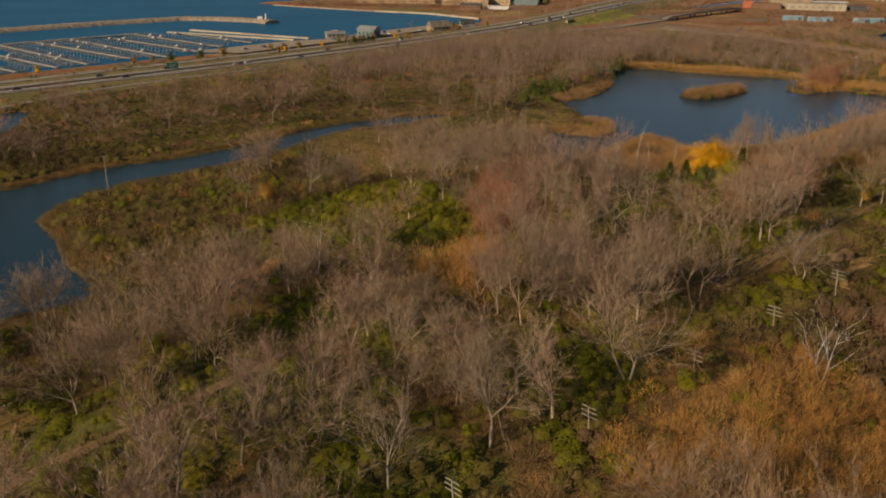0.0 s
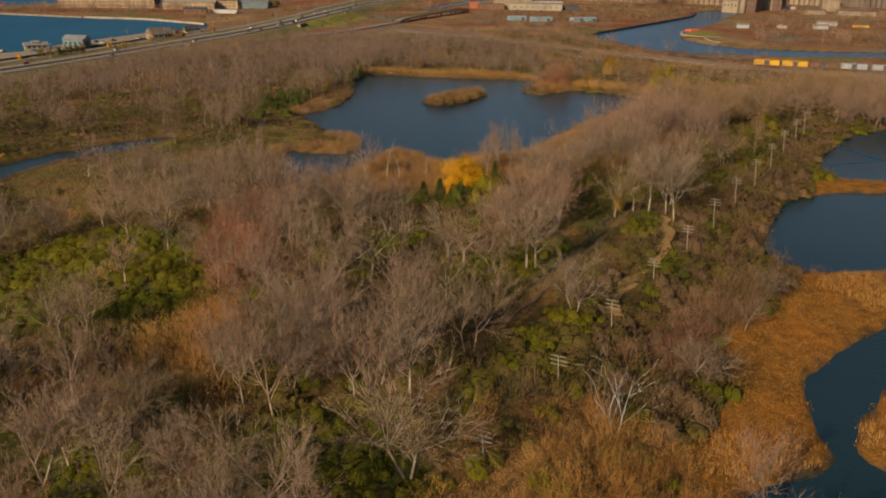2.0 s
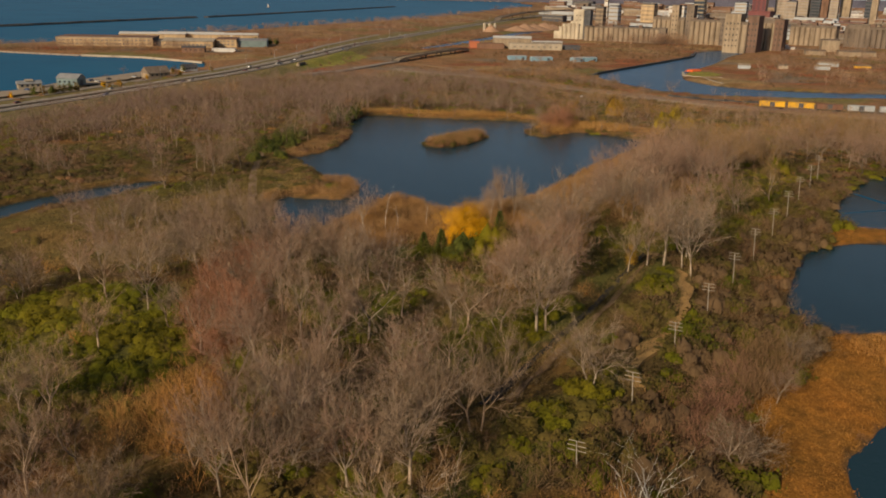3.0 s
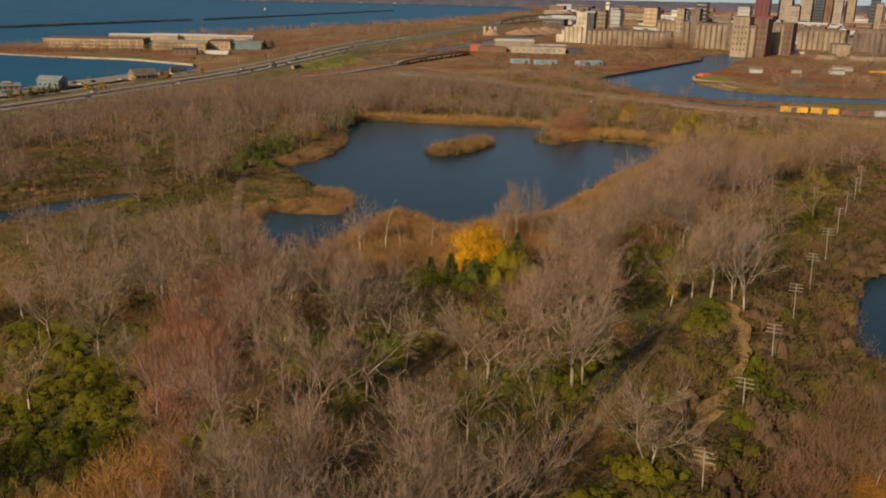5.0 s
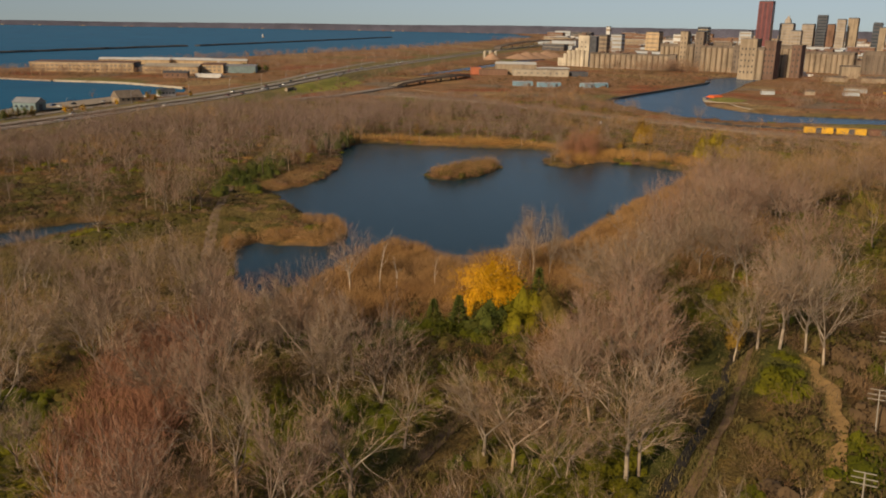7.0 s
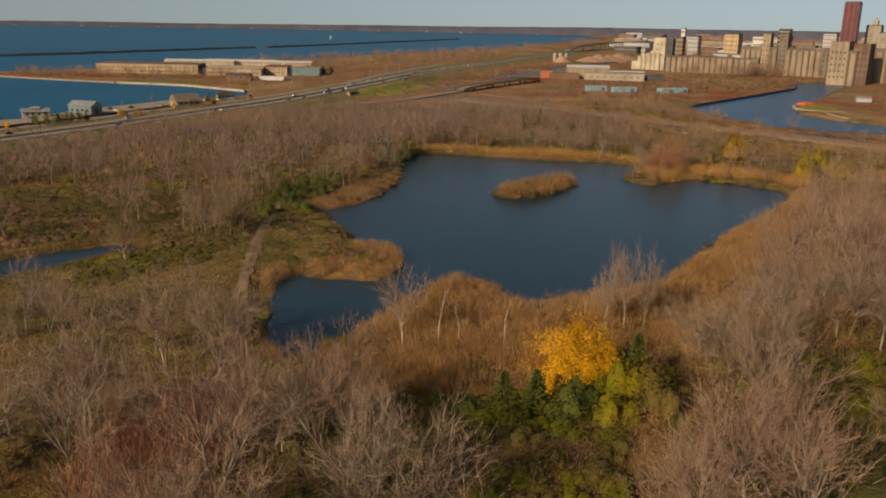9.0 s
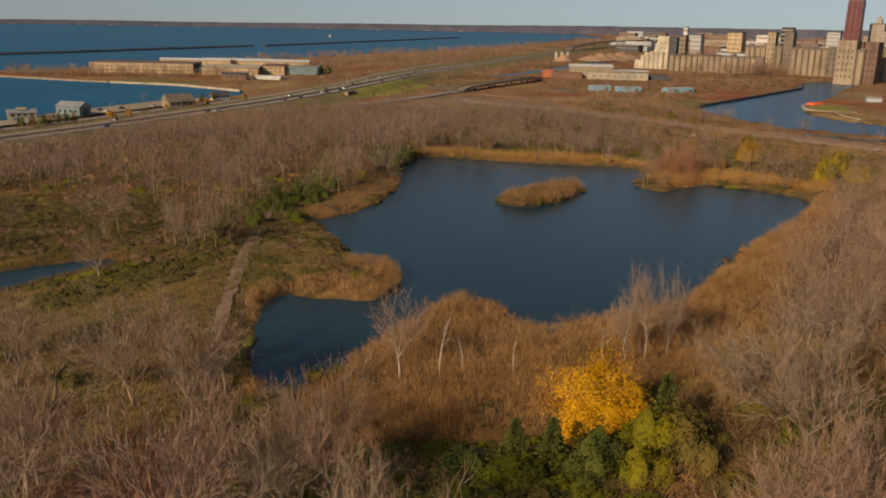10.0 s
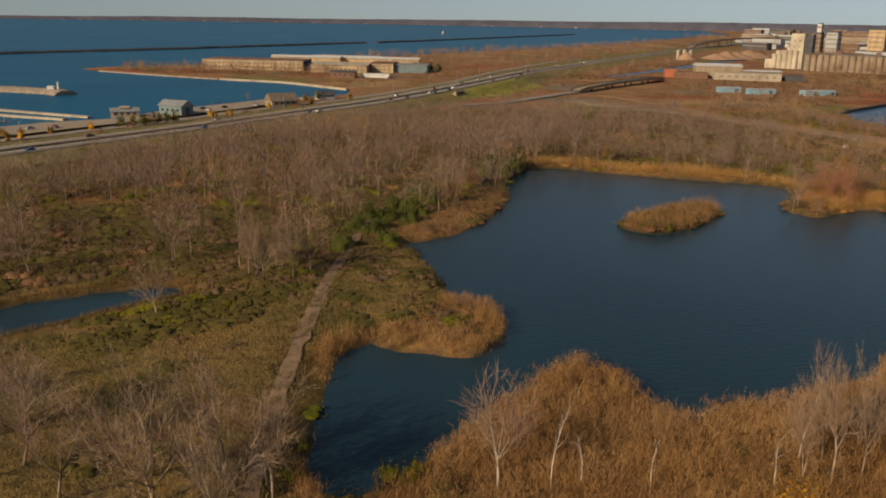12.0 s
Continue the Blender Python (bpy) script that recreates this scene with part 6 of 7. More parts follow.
def gabled_house(name, x, y, z, w, d, h, rh, turn, wall, roof, label, n=4):
    ob = thing(name, label, "building", at=(x, y, z), turn=turn)
    wl = part("wall", Geo().box(0, 0, -0.5, w, d, h + 0.5).add([(-w / 2, -d / 2, h), (-w / 2, d / 2, h), (-w / 2, 0, h + rh), (w / 2, -d / 2, h), (w / 2, d / 2, h), (w / 2, 0, h + rh)], [(0, 2, 1), (3, 4, 5)]), M[wall], ob)
    part("roof", Geo().gable(0, 0, h - 0.05, w, d, rh + 0.2, 0, 0.6), M[roof], ob)
    windows_on(wl, w * 0.9, h, n, 1, -d / 2 - 0.05, h * 0.4, 3, M["glass"])
    part("door", Geo().box(w / 2 + 0.05, 0, 0, 0.2, d * 0.35, h * 0.75), M["dark"], wl)
    return ob


gabled_house("boat_house", -71, 706, 2.5, 16, 11, 5.2, 2.8, -0.45, "teal", "steel_roof", "large grey-green gabled boat house with a grey metal roof")
gabled_house("harbour_office", -97, 692, 2.4, 15, 8, 3.2, 1.8, 0.3, "concrete_pale", "steel_roof", "low pale harbour office with a grey roof")
solid("cupola", Geo().box(-97, 692, 5.4, 4.5, 4, 2.0, 0.3).gable(-97, 692, 7.4, 4.5, 4, 1.0, 0.3, 0.5), M["concrete_pale"], "pale glazed lookout on the harbour office", "cupola")
gabled_house("restaurant", -14, 756, 2.5, 18, 12, 3.6, 4.6, 0.5, "concrete", "concrete_dark", "tan building with a steep brown roof by the harbour")
gabled_house("shed", 12, 806, 2.5, 12, 8, 3.5, 2.0, 0.5, "white", "dark", "small white shed beside the highway")


# ---- terminal ----
def terminal():
    ob = thing("terminal_building", "long tan brick harbour terminal with flat roofs", "building", at=(-75, 1135, 2.0), turn=radians(-9))
    a = part("wall", Geo().box(0, 0, -1, 108, 44, 10.0), M["brick_buff"], ob)
    part("roof", Geo().box(0, 0, 9.0, 109, 45, 0.7), M["brick"], ob, "brown flat roof")
    part("parapet", Geo().box(0, -22.4, 8.6, 109, 0.5, 0.9), M["concrete_pale"], ob)
    windows_on(a, 104, 9, 22, 2, -22.1, 1.4, 4.0, M["window_dim"], 3.2, 1.5)
    for i in range(12):
        part("pilaster", Geo().box(-52 + 104 * i / 11, -22.2, -1, 1.0, 0.5, 9.8), M["brick_buff"], ob)
    # dark sheet and block fill the gap between halls with painted shade
    part("end_door", Geo().box(54.2, 0, 0, 0.5, 36, 8.6), M["dark"], a, "dark sheet for the shade on the end wall")
    part("loading_bay", Geo().box(60, -2, -1, 12, 30, 7.4), M["dark"], ob, "dark block painted as the shaded gap between the halls")
    b = part("wall", Geo().box(96, -12, -1, 58, 56, 8.0), M["brick_buff"], ob)
    part("roof", Geo().gable(96, -12, 7.0, 58, 56, 2.4, 0, 0.8), M["concrete_pale"], ob, "pale low-pitched roof")
    windows_on(b, 54, 8, 12, 1, -40.1, 2.4, 4.6, M["window_dim"], 3.2, 1.8, 96)
    for i in range(3):
        part("roof_monitor", Geo().gable(40 + 45 * i, 60 + 12 * (i % 2), 9.5, 80, 16, 2.2), M["white"], ob, "white sheet-metal roof monitor")
        part("hall", Geo().box(40 + 45 * i, 60 + 12 * (i % 2), -1, 80, 15, 10.6), M["brick_buff"], ob)
    c1 = part("annex", Geo().box(138, 0, -1, 24, 40, 9.5), M["brick_buff"], ob)
    part("annex_roof", Geo().box(138, 0, 8.5, 25, 41, 0.6), M["brick"], ob)
    windows_on(c1, 20, 8, 4, 2, -20.1, 1.8, 3.6, M["window_dim"], 3.0, 1.6, 138)
    part("grey_block", Geo().box(168, 2, -1, 34, 34, 8.0), M["teal"], ob, "grey-green sheet-clad block")
    part("grey_roof", Geo().box(168, 2, 7.0, 35, 35, 0.6), M["steel_roof"], ob)
    part("white_ramp", Geo().box(150, 60, -1, 34, 8, 10.5, 0.3, 0.1), M["white"], ob)

terminal()
gabled_house("gatehouse", 20, 1018, 1.8, 24, 11, 5, 1.6, -0.2, "brick", "dark", "small brick gatehouse beside the terminal")
solid("white_trailer", Geo().box(52, 1022, 1.2, 26, 9, 4, -0.2).box(52, 1022, 5.2, 26.4, 9.4, 0.3, -0.2), M["white"], "long white storage building", "building")


# ---- industry and grain elevators ----
def elevator(x, y, turn, length, depth, h, mat, label, head=None, gallery=3.5, z=2.0):
    ob = thing("grain_elevator", label, "grain elevator", "grain elevators on the canal", at=(x, y, z), turn=turn)
    n = max(2, round(length / 7.5))
    r = length / n / 2
    me = mesh_of("silo", Geo().cyl(0, 0, -2, r * 0.99, h + 2, 16), mat, False)
    for i in range(n):
        for s in (-1, 1):
            o = part("silo", me, None, ob)
            o.location = (-length / 2 + r + 2 * r * i, s * (depth / 2 - r), 0)
    part("core", Geo().box(0, 0, -2, length - 2 * r, depth - 2.2 * r, h + 1.8), mat, ob)
    part("gallery", Geo().box(0, 0, h, length * 0.99, depth * 0.8, gallery), M["concrete_dark"], ob)
    for i in range(max(1, int(length / 26))):
        part("roof_gear", Geo().box(-length * 0.35 + 22 * i, 0, h + gallery + 0.5, 5 + 2 * (i % 3), depth * 0.4, 2.0 + 1.5 * (i % 2)), M["elev_rust_shade"], ob)
    part("gallery_roof", Geo().box(0, 0, h + gallery, length, depth * 0.86, 0.5), M["concrete_dark"], ob)
    if head:
        hx, hw, hd, hh, hm = head
        t = part("headhouse", Geo().box(hx, 0, -2, hw, hd, hh + 2), M[hm], ob)
        part("head_roof", Geo().box(hx, 0, hh, hw + 0.6, hd + 0.6, 0.6), M["concrete_dark"], t)
        k = max(2, int(hw / 4.5))
        windows_on(t, hw * 0.9, hh, k, int(hh / 8), -hd / 2 - 0.08, 6, 7.0, M["pane_dark"], 1.5, 2.4, hx)
    return ob


E = streaked("sunlit_silo_concrete", (0.275, 0.215, 0.15), 0.3)
# the dark right-hand headhouse paints the shaded end face
elevator(640, 1200, radians(-38), 112, 18, 19, E, "long low concrete grain elevator with ribbed silos", (60, 10, 19, 21, "concrete_dark"), 1.5)
elevator(770, 1283, radians(-44), 52, 20, 29, E, "tall tan grain elevator with a headhouse", (10, 11, 22, 52, "concrete"), 4.0)
# separate dark tower added for the elevator's end face in shade
elevator(796, 1262, radians(-46), 14, 22, 28, M["concrete_dark"], "dark elevator tower standing for a shaded end face", (0, 12, 22, 52, "concrete_dark"), 3.0)
elevator(744, 1140, radians(-46), 46, 20, 32, E, "tan concrete grain elevator with tall silos", (28, 12, 22, 36, "concrete_dark"), 2.5)
elevator(706, 1012, radians(-50), 30, 24, 34, E, "weathered grain elevator beside the canal", (-4, 20, 24.5, 47, "concrete"), 3.0)
# rusty annex; its dark colour also paints the side away from the sun
elevator(724, 1000, radians(-52), 14, 22, 32, M["elev_rust_shade"], "rusty brown elevator annex darkened as a shaded side", (0, 14, 24, 45, "elev_rust_shade"), 3.0)
elevator(770, 1036, radians(-52), 32, 20, 35, E, "tan concrete grain elevator with tall silos", (18, 12, 22, 40, "elev_rust_shade"), 4.0)
elevator(912, 1112, radians(-55), 66, 24, 26, E, "broad tan grain elevator", None, 3.0)
elevator(985, 1060, radians(-52), 96, 24, 26, M["concrete_dark"], "long tan grain elevator with dark roof gear", (-30, 30, 20, 31, "concrete_dark"), 3.0)
M["mill_white"] = streaked("limewashed_concrete", (0.47, 0.405, 0.305), 0.2)
we = thing("white_elevator", "stepped white concrete mill tower lit by the sun", "grain elevator", "grain elevators on the canal", at=(592, 1262, 2), turn=radians(-40))
tw = part("tower", Geo().box(6, 2, -2, 16, 16, 46), M["mill_white"], we)
windows_on(tw, 12, 40, 2, 3, -6.1, 20, 7.0, M["pane_dark"], 1.4, 1.8, 6)
# dark block paints the white tower's side turned from the sun
part("tower_side", Geo().box(19, 4, -2, 10, 16, 45), M["dark"], we)
part("head_gear", Geo().box(4, 2, 44, 6, 6, 4).rod((10, 2, 44), (10, 2, 52), 0.3, 0.2, 6), M["elev_rust_shade"], we)
for i in range(5):
    part("silo", Geo().cyl(-20 + 6.4 * i, -7, -2, 3.3, 20 + (5 if i > 1 else 0), 16), M["mill_white"], we)
for i in range(4):
    part("silo", Geo().cyl(-17 + 6.4 * i, 0, -2, 3.3, 24 + (4 if i > 1 else 0), 16), M["mill_white"], we)
part("low_block", Geo().box(-27, 2, -2, 10, 14, 13), M["mill_white"], we)


def works(x, y, z, turn):
    ob = thing("factory", "low factory of white sheds and red brick", "building", at=(x, y, z), turn=turn)
    part("brick_wing", Geo().box(-38, 0, -1, 34, 18, 7), M["brick"], ob)
    part("brick_end", Geo().box(-58, 6, -1, 12, 16, 9), plain("red_brick", (0.36, 0.12, 0.06), 0.9, 0.2, 0.1), ob)
    w = part("white_shed", Geo().box(18, -8, -1, 66, 16, 8), M["concrete_pale"], ob)
    windows_on(w, 60, 6, 8, 1, -16.1, 2.5, 3, M["window_dim"], 3.0, 1.6, 18)
    part("high_shed", Geo().box(-8, 18, -1, 48, 22, 13), M["concrete"], ob)
    part("high_roof", Geo().gable(-8, 18, 12, 48, 22, 2.6), M["white"], ob)
    part("back_shed", Geo().box(36, 16, -1, 40, 22, 9), M["concrete_dark"], ob)
    part("back_roof", Geo().box(36, 16, 8, 41, 23, 0.6), M["white"], ob)
    part("dark_yard", Geo().box(66, 0, -1, 20, 18, 6), M["dark"], ob)


works(420, 1060, 2.0, radians(-14))
for x, y, ln, tn in ((354, 903, 19, -0.06), (376, 888, 23, -0.06), (413, 878, 12, 0.2), (429, 880, 14, 0.1)):
    ob = thing("storage_unit", "pale blue metal storage building in the yard", "building", "blue storage buildings", at=(x, y, 1.6), turn=tn)
    part("wall", Geo().box(0, 0, -0.5, ln, 8, 4.6), M["blue"], ob)
    part("roof", Geo().gable(0, 0, 4.1, ln, 8, 0.7, 0, 0.2), M["grey"], ob)
    part("door", Geo().box(ln * 0.3, -4.05, 0, 3, 0.12, 3), M["dark"], ob)
    part("end_wall", Geo().box(ln / 2 + 0.05, 0, -0.4, 0.1, 7.8, 4.3), M["teal"], ob)
rng = np.random.default_rng(12)
for x, y, r, h in ((527, 1462, 16, 12), (588, 1496, 26, 9), (610, 1512, 30, 12), (638, 1535, 34, 10), (672, 1566, 30, 12), (704, 1600, 24, 7)):
    g = Geo()
    n = 22
    vs = [(x, y, h + 2)]
    for k, f in ((0.33, 0.68), (0.66, 0.34), (1.0, 0.0)):
        for i in range(n):
            a = 2 * math.pi * i / n
            q = r * k * rng.uniform(0.9, 1.1)
            vs.append((x + q * math.cos(a), y + q * math.sin(a), 1 + h * f * rng.uniform(0.92, 1.05)))
    fs = [(0, 1 + i, 1 + (i + 1) % n) for i in range(n)]
    for k in range(2):
        for i in range(n):
            a, b = 1 + k * n + i, 1 + k * n + (i + 1) % n
            fs.append((a, a + n, b + n, b))
    solid("sand_cone", g.add(vs, fs), M["sand"], "conical pile of pale sand by the canal", "sand pile", "sand piles", smooth=True)
for i in range(3):
    solid("white_silo", Geo().cyl(520 + 8 * i, 1478 - 5 * i, 2, 2.6, 12, 12).cyl(520 + 8 * i, 1478 - 5 * i, 14, 2.6, 2.0, 12, 0.6), M["concrete_pale"], "pale storage silo beside the sand", "silo", "white silos")


# ---- bridges ----
def viaduct(name, pts, width, z0, z1, label, step=22.0):
    ob = thing(name, label, "bridge")
    cc, sd = along(pts, 10.0)
    k = np.linspace(0, 1, len(cc))
    zz = z0 + (z1 - z0) * np.sin(np.pi * np.clip(k, 0, 1)) ** 0.35
    vs, fs = [], []
    for i in range(len(cc)):
        l, r = cc[i] - sd[i] * width / 2, cc[i] + sd[i] * width / 2
        vs += [(l[0], l[1], zz[i] - 1.3), (l[0], l[1], zz[i] + 0.9), (l[0] + sd[i][0] * 0.4, l[1] + sd[i][1] * 0.4, zz[i]), (r[0] - sd[i][0] * 0.4, r[1] - sd[i][1] * 0.4, zz[i]), (r[0], r[1], zz[i] + 0.9), (r[0], r[1], zz[i] - 1.3)]
    for i in range(len(cc) - 1):
        for j in range(6):
            a, b = 6 * i + j, 6 * i + (j + 1) % 6
            fs.append((a, b, b + 6, a + 6))
    part("deck", Geo().add(vs, fs), M["concrete" if name == "ramp_bridge" else "concrete_dark"], ob)
    for i in range(2, len(cc) - 1, max(1, int(step / 10))):
        if zz[i] > 4.0:
            for s in (-0.32, 0.32):
                q = cc[i] + sd[i] * width * s
                part("pier", Geo().box(q[0], q[1], 0.0, 1.4, 1.4, zz[i] - 1.2), M["concrete_dark"], ob)
    return ob


structure("road_ramp", ribbon([(110, 770), (142, 796), (168, 826), (193, 856), (226, 896)], 0, 8.0, 0.9, 2.6, 5.0), M["asphalt"], "grey ramp road climbing to the bridge", "road")
viaduct("ramp_bridge", [(214, 882), (231, 902), (270, 948), (310, 995), (336, 1026)], 9, 3.4, 6.2, "concrete ramp bridge on dark piers", 40)
viaduct("skyway", [(700, 1900), (860, 2110), (1060, 2300), (1320, 2420), (1700, 2500)], 16, 4, 18, "long elevated highway bridge in the distance", 90)
for x, y, tn in ((98, 843, 1.02), (166, 985, 1.12)):
    ob = thing("underpass", "concrete underpass beneath the highway with a dark panel as its shade", "bridge", "highway underpasses", at=(x, y, 1.0), turn=tn)
    # no hole here: a dark panel paints the shade inside the underpass
    part("opening", Geo().box(0, -16.3, 0.0, 12, 1.0, 4.2), M["dark"], ob)
    part("lintel", Geo().box(0, -16.6, 4.2, 15, 1.4, 1.1), M["concrete"], ob)
    part("abutment", Geo().box(-7.6, -17.0, -1, 3, 3, 5.4), M["concrete"], ob)
    part("abutment", Geo().box(7.6, -17.0, -1, 3, 3, 5.4), M["concrete"], ob)


# ---- downtown ----
def high_rise(x, y, w, d, h, turn, mat, label, cols=6, rows=8, win="window_dim", spire=0.0, stripes=False, z=2.0):
    ob = thing("high_rise", label, "building", "downtown towers", at=(x, y, z), turn=turn)
    b = part("tower", Geo().box(0, 0, -2, w, d, h + 2), M[mat], ob)
    part("roof", Geo().box(0, 0, h, w * 0.92, d * 0.92, 2.2), M["dark"], ob)
    if stripes:
        me = mesh_of("window_strip", Geo().box(0, 0, 4, w / cols * 0.55, 0.8, h - 8), M[win])
        for i in range(cols):
            o = part("window_strip", me, None, b)
            o.location = (-w / 2 + (i + 0.5) * w / cols, -d / 2 - 0.1, 0)
            o = part("window_strip", me, None, b)
            o.matrix_basis = Matrix.Translation((w / 2 + 0.1, -d / 2 + (i + 0.5) * d / cols, 0)) @ Matrix.Rotation(math.pi / 2, 4, "Z")
    else:
        me = mesh_of("glazing_band", Geo().box(0, 0, 0, w * 0.9, 0.8, h / rows * 0.34), M["glass" if mat == "dark" else "brick" if mat == "brick" else "concrete"])
        ms = mesh_of("glazing_band", Geo().box(0, 0, 0, 0.8, d * 0.9, h / rows * 0.34), M["glass" if mat == "dark" else "brick" if mat == "brick" else "concrete"])
        for i in range(rows):
            o = part("glazing_band", me, None, b)
            o.location = (0, -d / 2 - 0.1, (i + 0.35) * h / rows)
            o = part("glazing_band", ms, None, b)
            o.location = (w / 2 + 0.1, 0, (i + 0.35) * h / rows)
    if spire:
        part("crown_block", Geo().box(0, 0, h, w * 0.45, d * 0.45, spire * 0.6, 0, 0.15), M[mat], ob)
        part("dome", Geo().cyl(0, 0, h + spire * 0.6, w * 0.17, spire * 0.4, 10, w * 0.05), M[mat], ob)
    return ob


D = radians(-52)
high_rise(1536, 2082, 36, 26, 126, D, "red_clad", "tall dark red office tower with dark window strips", 3, win="strip_dark", stripes=True)
solid("tower_podium", Geo().box(1530, 2070, 0, 66, 50, 26, D).box(1530, 2070, 26, 68, 52, 1.5, D), M["red_clad"], "dark red podium below the tower", "building")
high_rise(1644, 2125, 36, 30, 70, D, "stone_hazed", "stepped pale stone city hall with a domed crown", 6, 9, spire=22)
for x, y, w, d, h, m, lb, rows in [(1622, 2014, 30, 24, 69, "stone_hazed", "pale stone office block", 9), (1646, 1993, 24, 20, 92, "dark", "dark glass office tower", 12), (1631, 1940, 17, 18, 70, "brick", "brown brick office tower", 9),
                                   (1615, 1888, 20, 18, 82, "stone_hazed", "cream apartment tower", 12), (1668, 1907, 24, 20, 86, "concrete", "tan office tower with setbacks", 11), (1675, 1832, 20, 18, 75, "dark", "dark office tower", 9),
                                   (1615, 1752, 14, 14, 64, "concrete", "tan office tower", 8), (1537, 1954, 26, 20, 52, "stone_hazed", "pale office block", 6), (1243, 1923, 26, 20, 56, "glass", "dark glass office block", 6),
                                   (1041, 1697, 34, 20, 42, "white", "white industrial block", 4), (889, 1555, 26, 22, 47, "brick_buff", "buff brick mill", 6), (1001, 1951, 9, 9, 53, "white", "white slender tower", 4),
                                   (879, 1676, 20, 18, 40, "grey", "grey mill building", 5), (808, 1601, 16, 14, 39, "concrete_dark", "dark mill tower", 5), (1323, 1867, 28, 20, 49, "grey", "grey glass hospital block", 6), (1720, 1800, 26, 20, 80, "stone_hazed", "pale office tower", 10),
                                   (1760, 1700, 24, 20, 62, "brick", "brown office tower", 8)]:
    high_rise(x, y, w, d, h, D, m, lb + " in the distant downtown", 5, rows)
rng = np.random.default_rng(71)
mats = ["brick", "concrete", "grey", "white", "grey", "brick", "concrete_dark", "dark"]
for i in range(360):
    a = rng.uniform(0.42, 0.98)
    r = 1 / rng.uniform(1 / 4500, 1 / 1750) if i < 290 else rng.uniform(1420, 2000)
    if a < 0.52 and r < 2000:
        continue
    x, y = 20 + r * math.sin(a), 93 + r * math.cos(a)
    w, d, h = rng.uniform(18, 60) * (1 + r / 6000), rng.uniform(14, 34), rng.uniform(6, 17) * (0.8 + r / 5000)
    m = mats[int(rng.integers(len(mats)))]
    ob = thing("town_block", "low " + M[m].name.replace("_", " ") + " block of the distant town", "building", "low town blocks", at=(x, y, 1.5), turn=D + rng.normal(0, 0.15))
    part("wall", Geo().box(0, 0, -1, w, d, h), M[m], ob)
    part("roof", Geo().box(0, 0, h - 1, w * 1.01, d * 1.01, 0.6), M[mats[int(rng.integers(len(mats)))]], ob)
    part("glazing_band", Geo().box(0, -d / 2 - 0.1, h * 0.45, w * 0.9, 0.4, h * 0.14), M["window_dim"], ob)

for i in range(80):
    a, r = rng.uniform(0.56, 0.99), rng.uniform(1800, 2120)
    x, y = 20 + r * math.sin(a), 93 + r * math.cos(a)
    w, d, h = rng.uniform(18, 56), rng.uniform(14, 30), rng.uniform(7, 19) * (1.5 if rng.uniform() < 0.12 else 1.0)
    m = ("brick", "concrete_dark", "concrete", "grey", "elev_rust_shade", "brick")[int(rng.integers(6))]
    ob = thing("mill_block", "weathered " + M[m].name.replace("_", " ") + " mill block behind the elevators", "building", "mill blocks", at=(x, y, 1.5), turn=D + rng.normal(0, 0.1))
    part("wall", Geo().box(0, 0, -1, w, d, h), M[m], ob)
    part("roof", Geo().box(0, 0, h - 1, w * 1.01, d * 1.01, 0.6), M[("concrete_dark", "concrete_pale", "white", "red_clad")[i % 4]], ob)
    part("roof_house", Geo().box(rng.uniform(-0.3, 0.3) * w, 0, h - 0.4, w * 0.25, d * 0.5, rng.uniform(2, 6)), M[m], ob)

# ---- canal bank things ----
solid("orange_tarp", Geo().box(490, 773, 1.0, 20, 8, 1.6, 0.5, 0.3), M["orange"], "bright orange tarpaulin heap on the canal bank", "tarpaulin")
solid("canal_edge", ribbon([(366, 745), (378, 762), (432, 806), (515, 873), (597, 941), (640, 1002)], 0, 2.0, 0, 3.0, 6.0, level=1.7), M["stone_dark"], "dark steel sheet-pile edge of the canal", "seawall")
mound([(352, 592), (370, 566), (394, 548), (420, 534)], 9, 2.6, M["stone_dark"], "coal_bank", "low dark bank of coal beside the railway", 3.0, 0.5, 5)
solid("canal_wall", ribbon([(470, 760), (457, 740), (453, 722), (462, 713), (478, 708)], 0, 2.2, 0, 2.0, 4.0, level=1.9), M["concrete_pale"], "pale concrete bank wall", "seawall")
solid("canal_wall", ribbon([(457, 702), (450, 682), (449, 664)], 0, 2.2, 0, 2.0, 4.0, level=1.9), M["concrete_pale"], "pale concrete bank wall", "seawall")
sh = thing("ship", "white tour boat moored on the canal", "boat", at=(800, 1062, 0.0), turn=radians(-42))
part("hull", Geo().box(0, 0, -0.5, 62, 12, 5, 0, -0.05), M["white"], sh)
part("deck_house", Geo().box(-2, 0, 4.5, 50, 10, 3, 0, 0.04), M["white"], sh)
part("upper_deck", Geo().box(-4, 0, 7.5, 40, 9, 2.6, 0, 0.04), M["grey"], sh)
for x, y, w, d, h, m in ((677, 805, 20, 10, 4, "grey"), (560, 790, 12, 8, 4, "grey"), (700, 780, 16, 7, 3, "yellow"), (826, 930, 44, 20, 6, "concrete"), (780, 950, 24, 16, 6, "concrete"), (600, 780, 9, 6, 4, "concrete_pale"), (640, 770, 14, 8, 4, "grey"), (845, 1000, 22, 16, 16, "concrete")):
    ob = thing("canal_shed", "low weathered shed on the canal bank", "building", "canal sheds", at=(x, y, 1.5), turn=-0.5)
    part("wall", Geo().box(0, 0, -0.6, w, d, h), M[m], ob)
    part("roof", Geo().gable(0, 0, h - 0.6, w, d, 1.6, 0, 0.3), M["concrete" if m == "grey" else "concrete_dark"], ob)


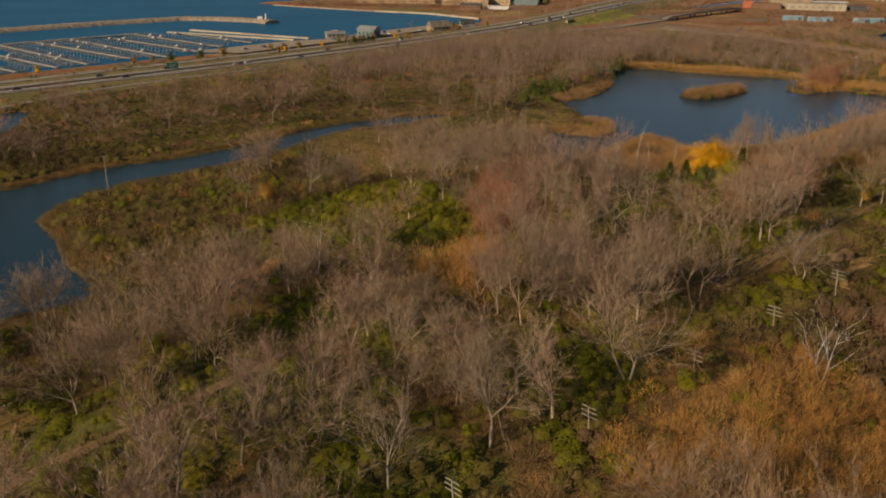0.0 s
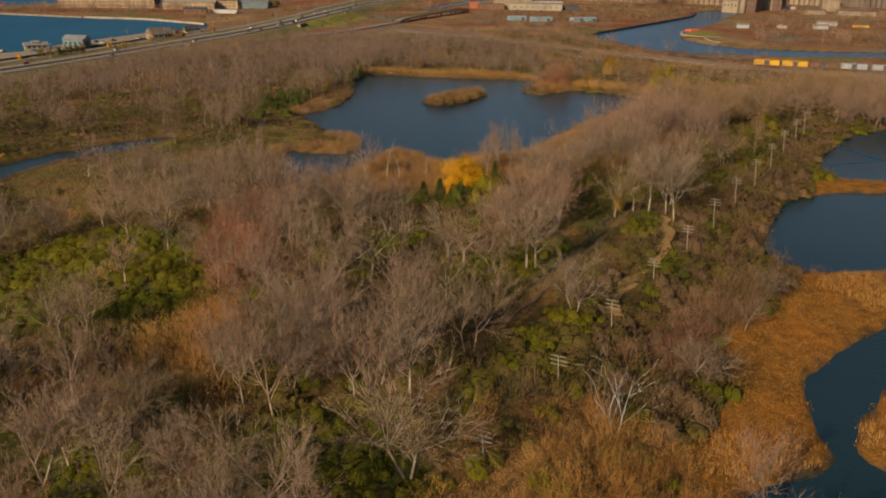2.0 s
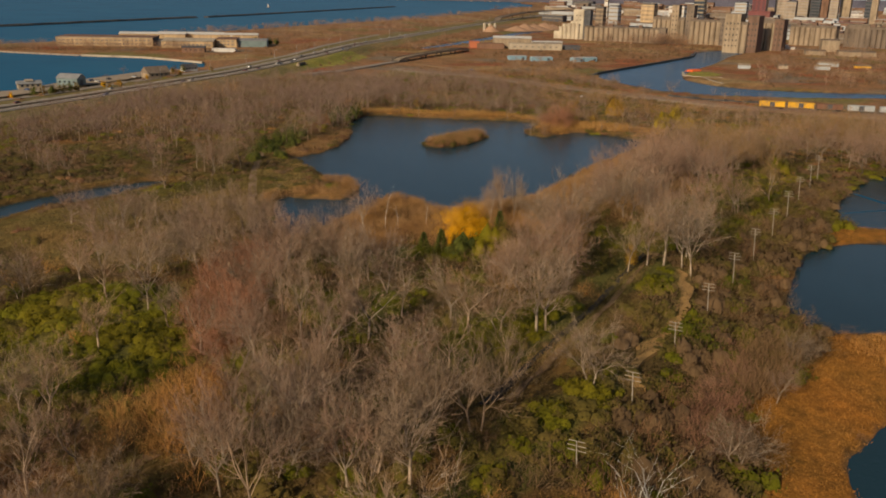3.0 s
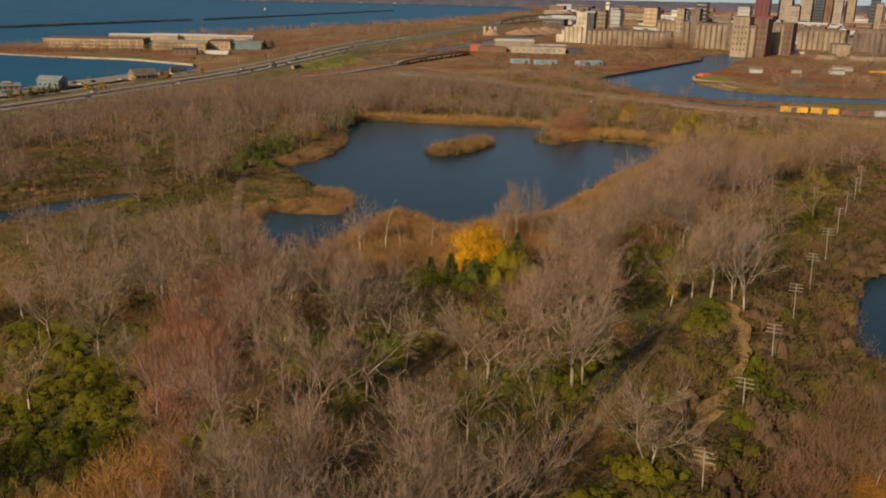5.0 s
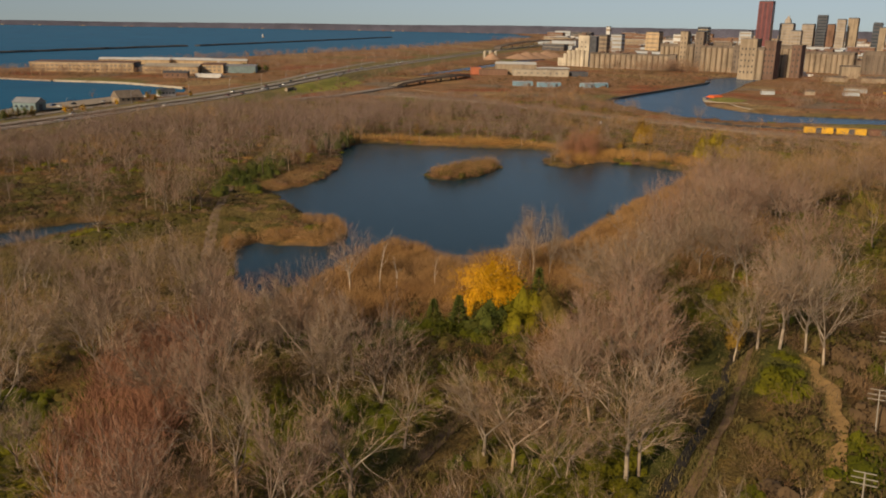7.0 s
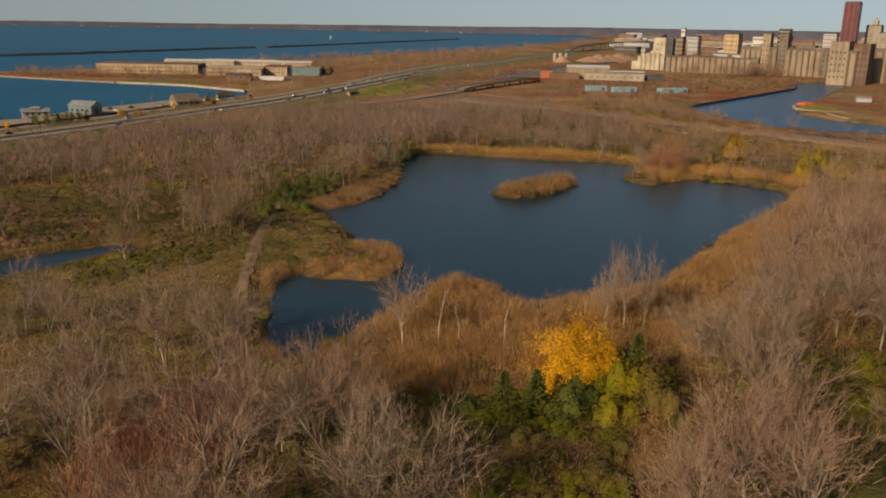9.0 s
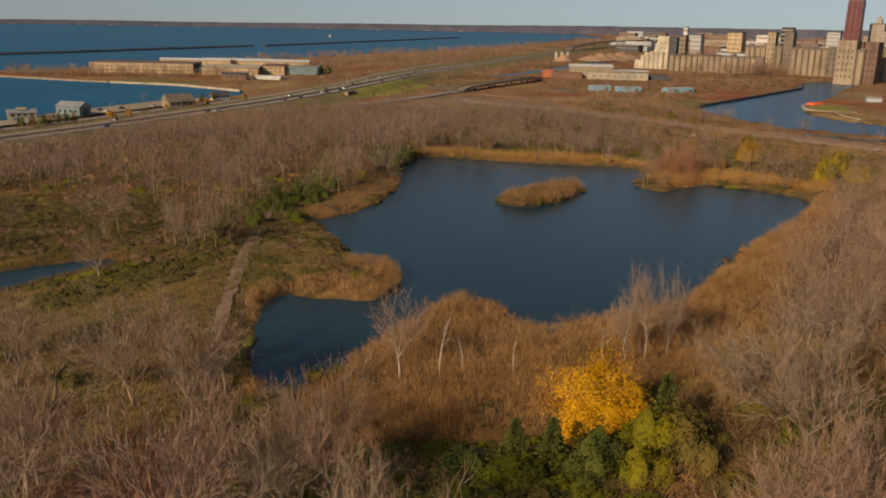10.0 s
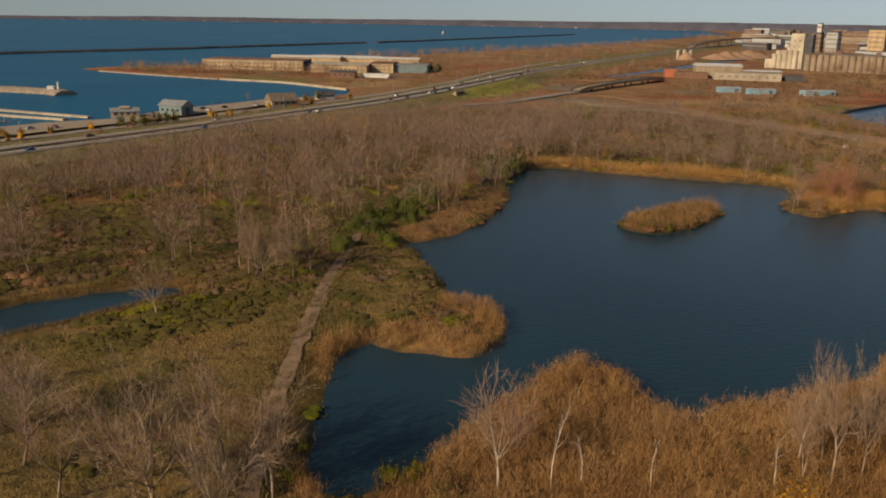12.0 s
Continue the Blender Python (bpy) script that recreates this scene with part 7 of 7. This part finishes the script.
# ---- far scrub and trees beyond the preserve ----
def far_scrub():
    rng = np.random.default_rng(88)
    tree = [grow_tree(800 + i, 9, 1.0, 0.5, 2, 0.22) for i in range(4)]
    tw = []
    for w, t in tree:
        v, f = t.arrays()
        m = rng.permutation(len(f))[:56]
        s = Soup()
        s.add(v[f[m]].reshape(-1, 3), np.arange(3 * len(m)).reshape(-1, 3))
        prism(s, np.array([0, 0, -0.3]), np.array([0.1, 0, 5.0]), 0.18, 0.1, 3)
        tw.append(s.arrays())
    bush = [mound_of(820 + i, 1.8, 2.6, 10, 0.6, 1.4, 0.3, lobes=1, spikes=8) for i in range(5)]
    zones = [  # outline, trees, bushes
        ([(-200, 1062), (-60, 1035), (12, 1030), (10, 1075), (-130, 1098), (-215, 1100)], 170, 60), ([(100, 1150), (190, 1190), (500, 1640), (720, 2050), (560, 2000), (300, 1700), (60, 1420), (-60, 1270)], 520, 200), ([(-40, 1290), (40, 1400), (260, 1680), (480, 1940), (760, 2370), (800, 2340), (540, 1930), (320, 1680), (90, 1400), (0, 1290)], 420, 0),
        ([(480, 1090), (600, 1120), (720, 1120), (760, 1085), (600, 960), (520, 900), (440, 850), (400, 870), (480, 1000)], 40, 420), ([(200, 1010), (330, 1060), (480, 1300), (520, 1400), (400, 1300), (240, 1090)], 30, 160),
        ([(460, 640), (520, 720), (600, 820), (760, 980), (900, 1000), (800, 800), (640, 600)], 260, 420), ([(280, 760), (330, 850), (430, 840), (360, 770), (340, 700)], 40, 140), ([(560, 1140), (690, 1160), (720, 1125), (600, 1130)], 90, 40),
        ([(420, 480), (640, 520), (900, 600), (900, 420), (620, 380)], 120, 300), ([(60, 830), (140, 830), (200, 900), (240, 1000), (190, 1000), (110, 900)], 6, 40), ([(-10, 1000), (40, 920), (160, 1040), (150, 1100), (60, 1080)], 10, 60),
        ([(300, 830), (322, 960), (400, 1030), (510, 1020), (480, 900), (420, 850)], 6, 230), ([(200, 1010), (300, 1040), (330, 1100), (260, 1090)], 10, 80),
        ([(900, 1250), (1500, 1700), (1900, 1500), (1300, 900)], 260, 0), ([(560, 1450), (900, 1900), (1300, 1900), (900, 1400)], 330, 0), ([(760, 2000), (960, 2700), (2200, 3000), (2400, 2300), (1400, 1900)], 480, 0)]
    tp, bp, size = [], [], []
    for poly, nt, nb in zones:
        poly = np.array(poly, dtype=float)
        lo, hi = poly.min(0), poly.max(0)
        q = rng.uniform(lo, hi, (6 * (nt + nb) + 200, 2))
        q = q[(outline_dist(poly, q[:, 0], q[:, 1]) < 0) & (water_dist(q[:, 0], q[:, 1]) > 2) & (line_dist(HIGHWAY, q[:, 0], q[:, 1]) > 30)]
        tp.append(q[:nt])
        size.append(np.full(len(q[:nt]), 1.7 if nt in (90, 330) else 2.2 if nt == 480 else 1.1))
        bp.append(q[nt:nt + int(nb * 1.0)])
    tp, bp, size = np.concatenate(tp), np.concatenate(bp), np.concatenate(size)
    half = len(tp) // 2
    order = rng.permutation(len(tp))
    for sel, mat in ((order[:half], "twig_pink"), (order[half:], "twig_grey")):
        scatter_soup("distant_trees", tw, tp[sel], size[sel] * rng.uniform(0.6, 1.25, len(sel)), rng.uniform(0, 6.28, len(sel)), M[mat], "distant leafless brown trees", "woodland")
    order = rng.permutation(len(bp))
    half = len(bp) // 2
    for sel, mat in ((order[:half], "leaf_rust"), (order[half:], "brush_grey")):
        scatter_soup("distant_brush", bush, bp[sel], rng.uniform(0.4, 1.3, len(sel)) ** 1.3, rng.uniform(0, 6.28, len(sel)), M[mat], "low rusty brush on the open ground", "shrubs")


far_scrub()


# ---- houses on the far shore ----
rng = np.random.default_rng(93)
for i in range(46):
    a = radians(rng.uniform(-26, 26))
    r = rng.uniform(4655, 4685)
    solid("shore_house", Geo().box(r * math.sin(a), r * math.cos(a), -0.5, rng.uniform(6, 16), 8, rng.uniform(3, 6), -a), M["concrete" if i % 3 else "brick"], "tiny pale house on the far shore", "house", "houses on the far shore")
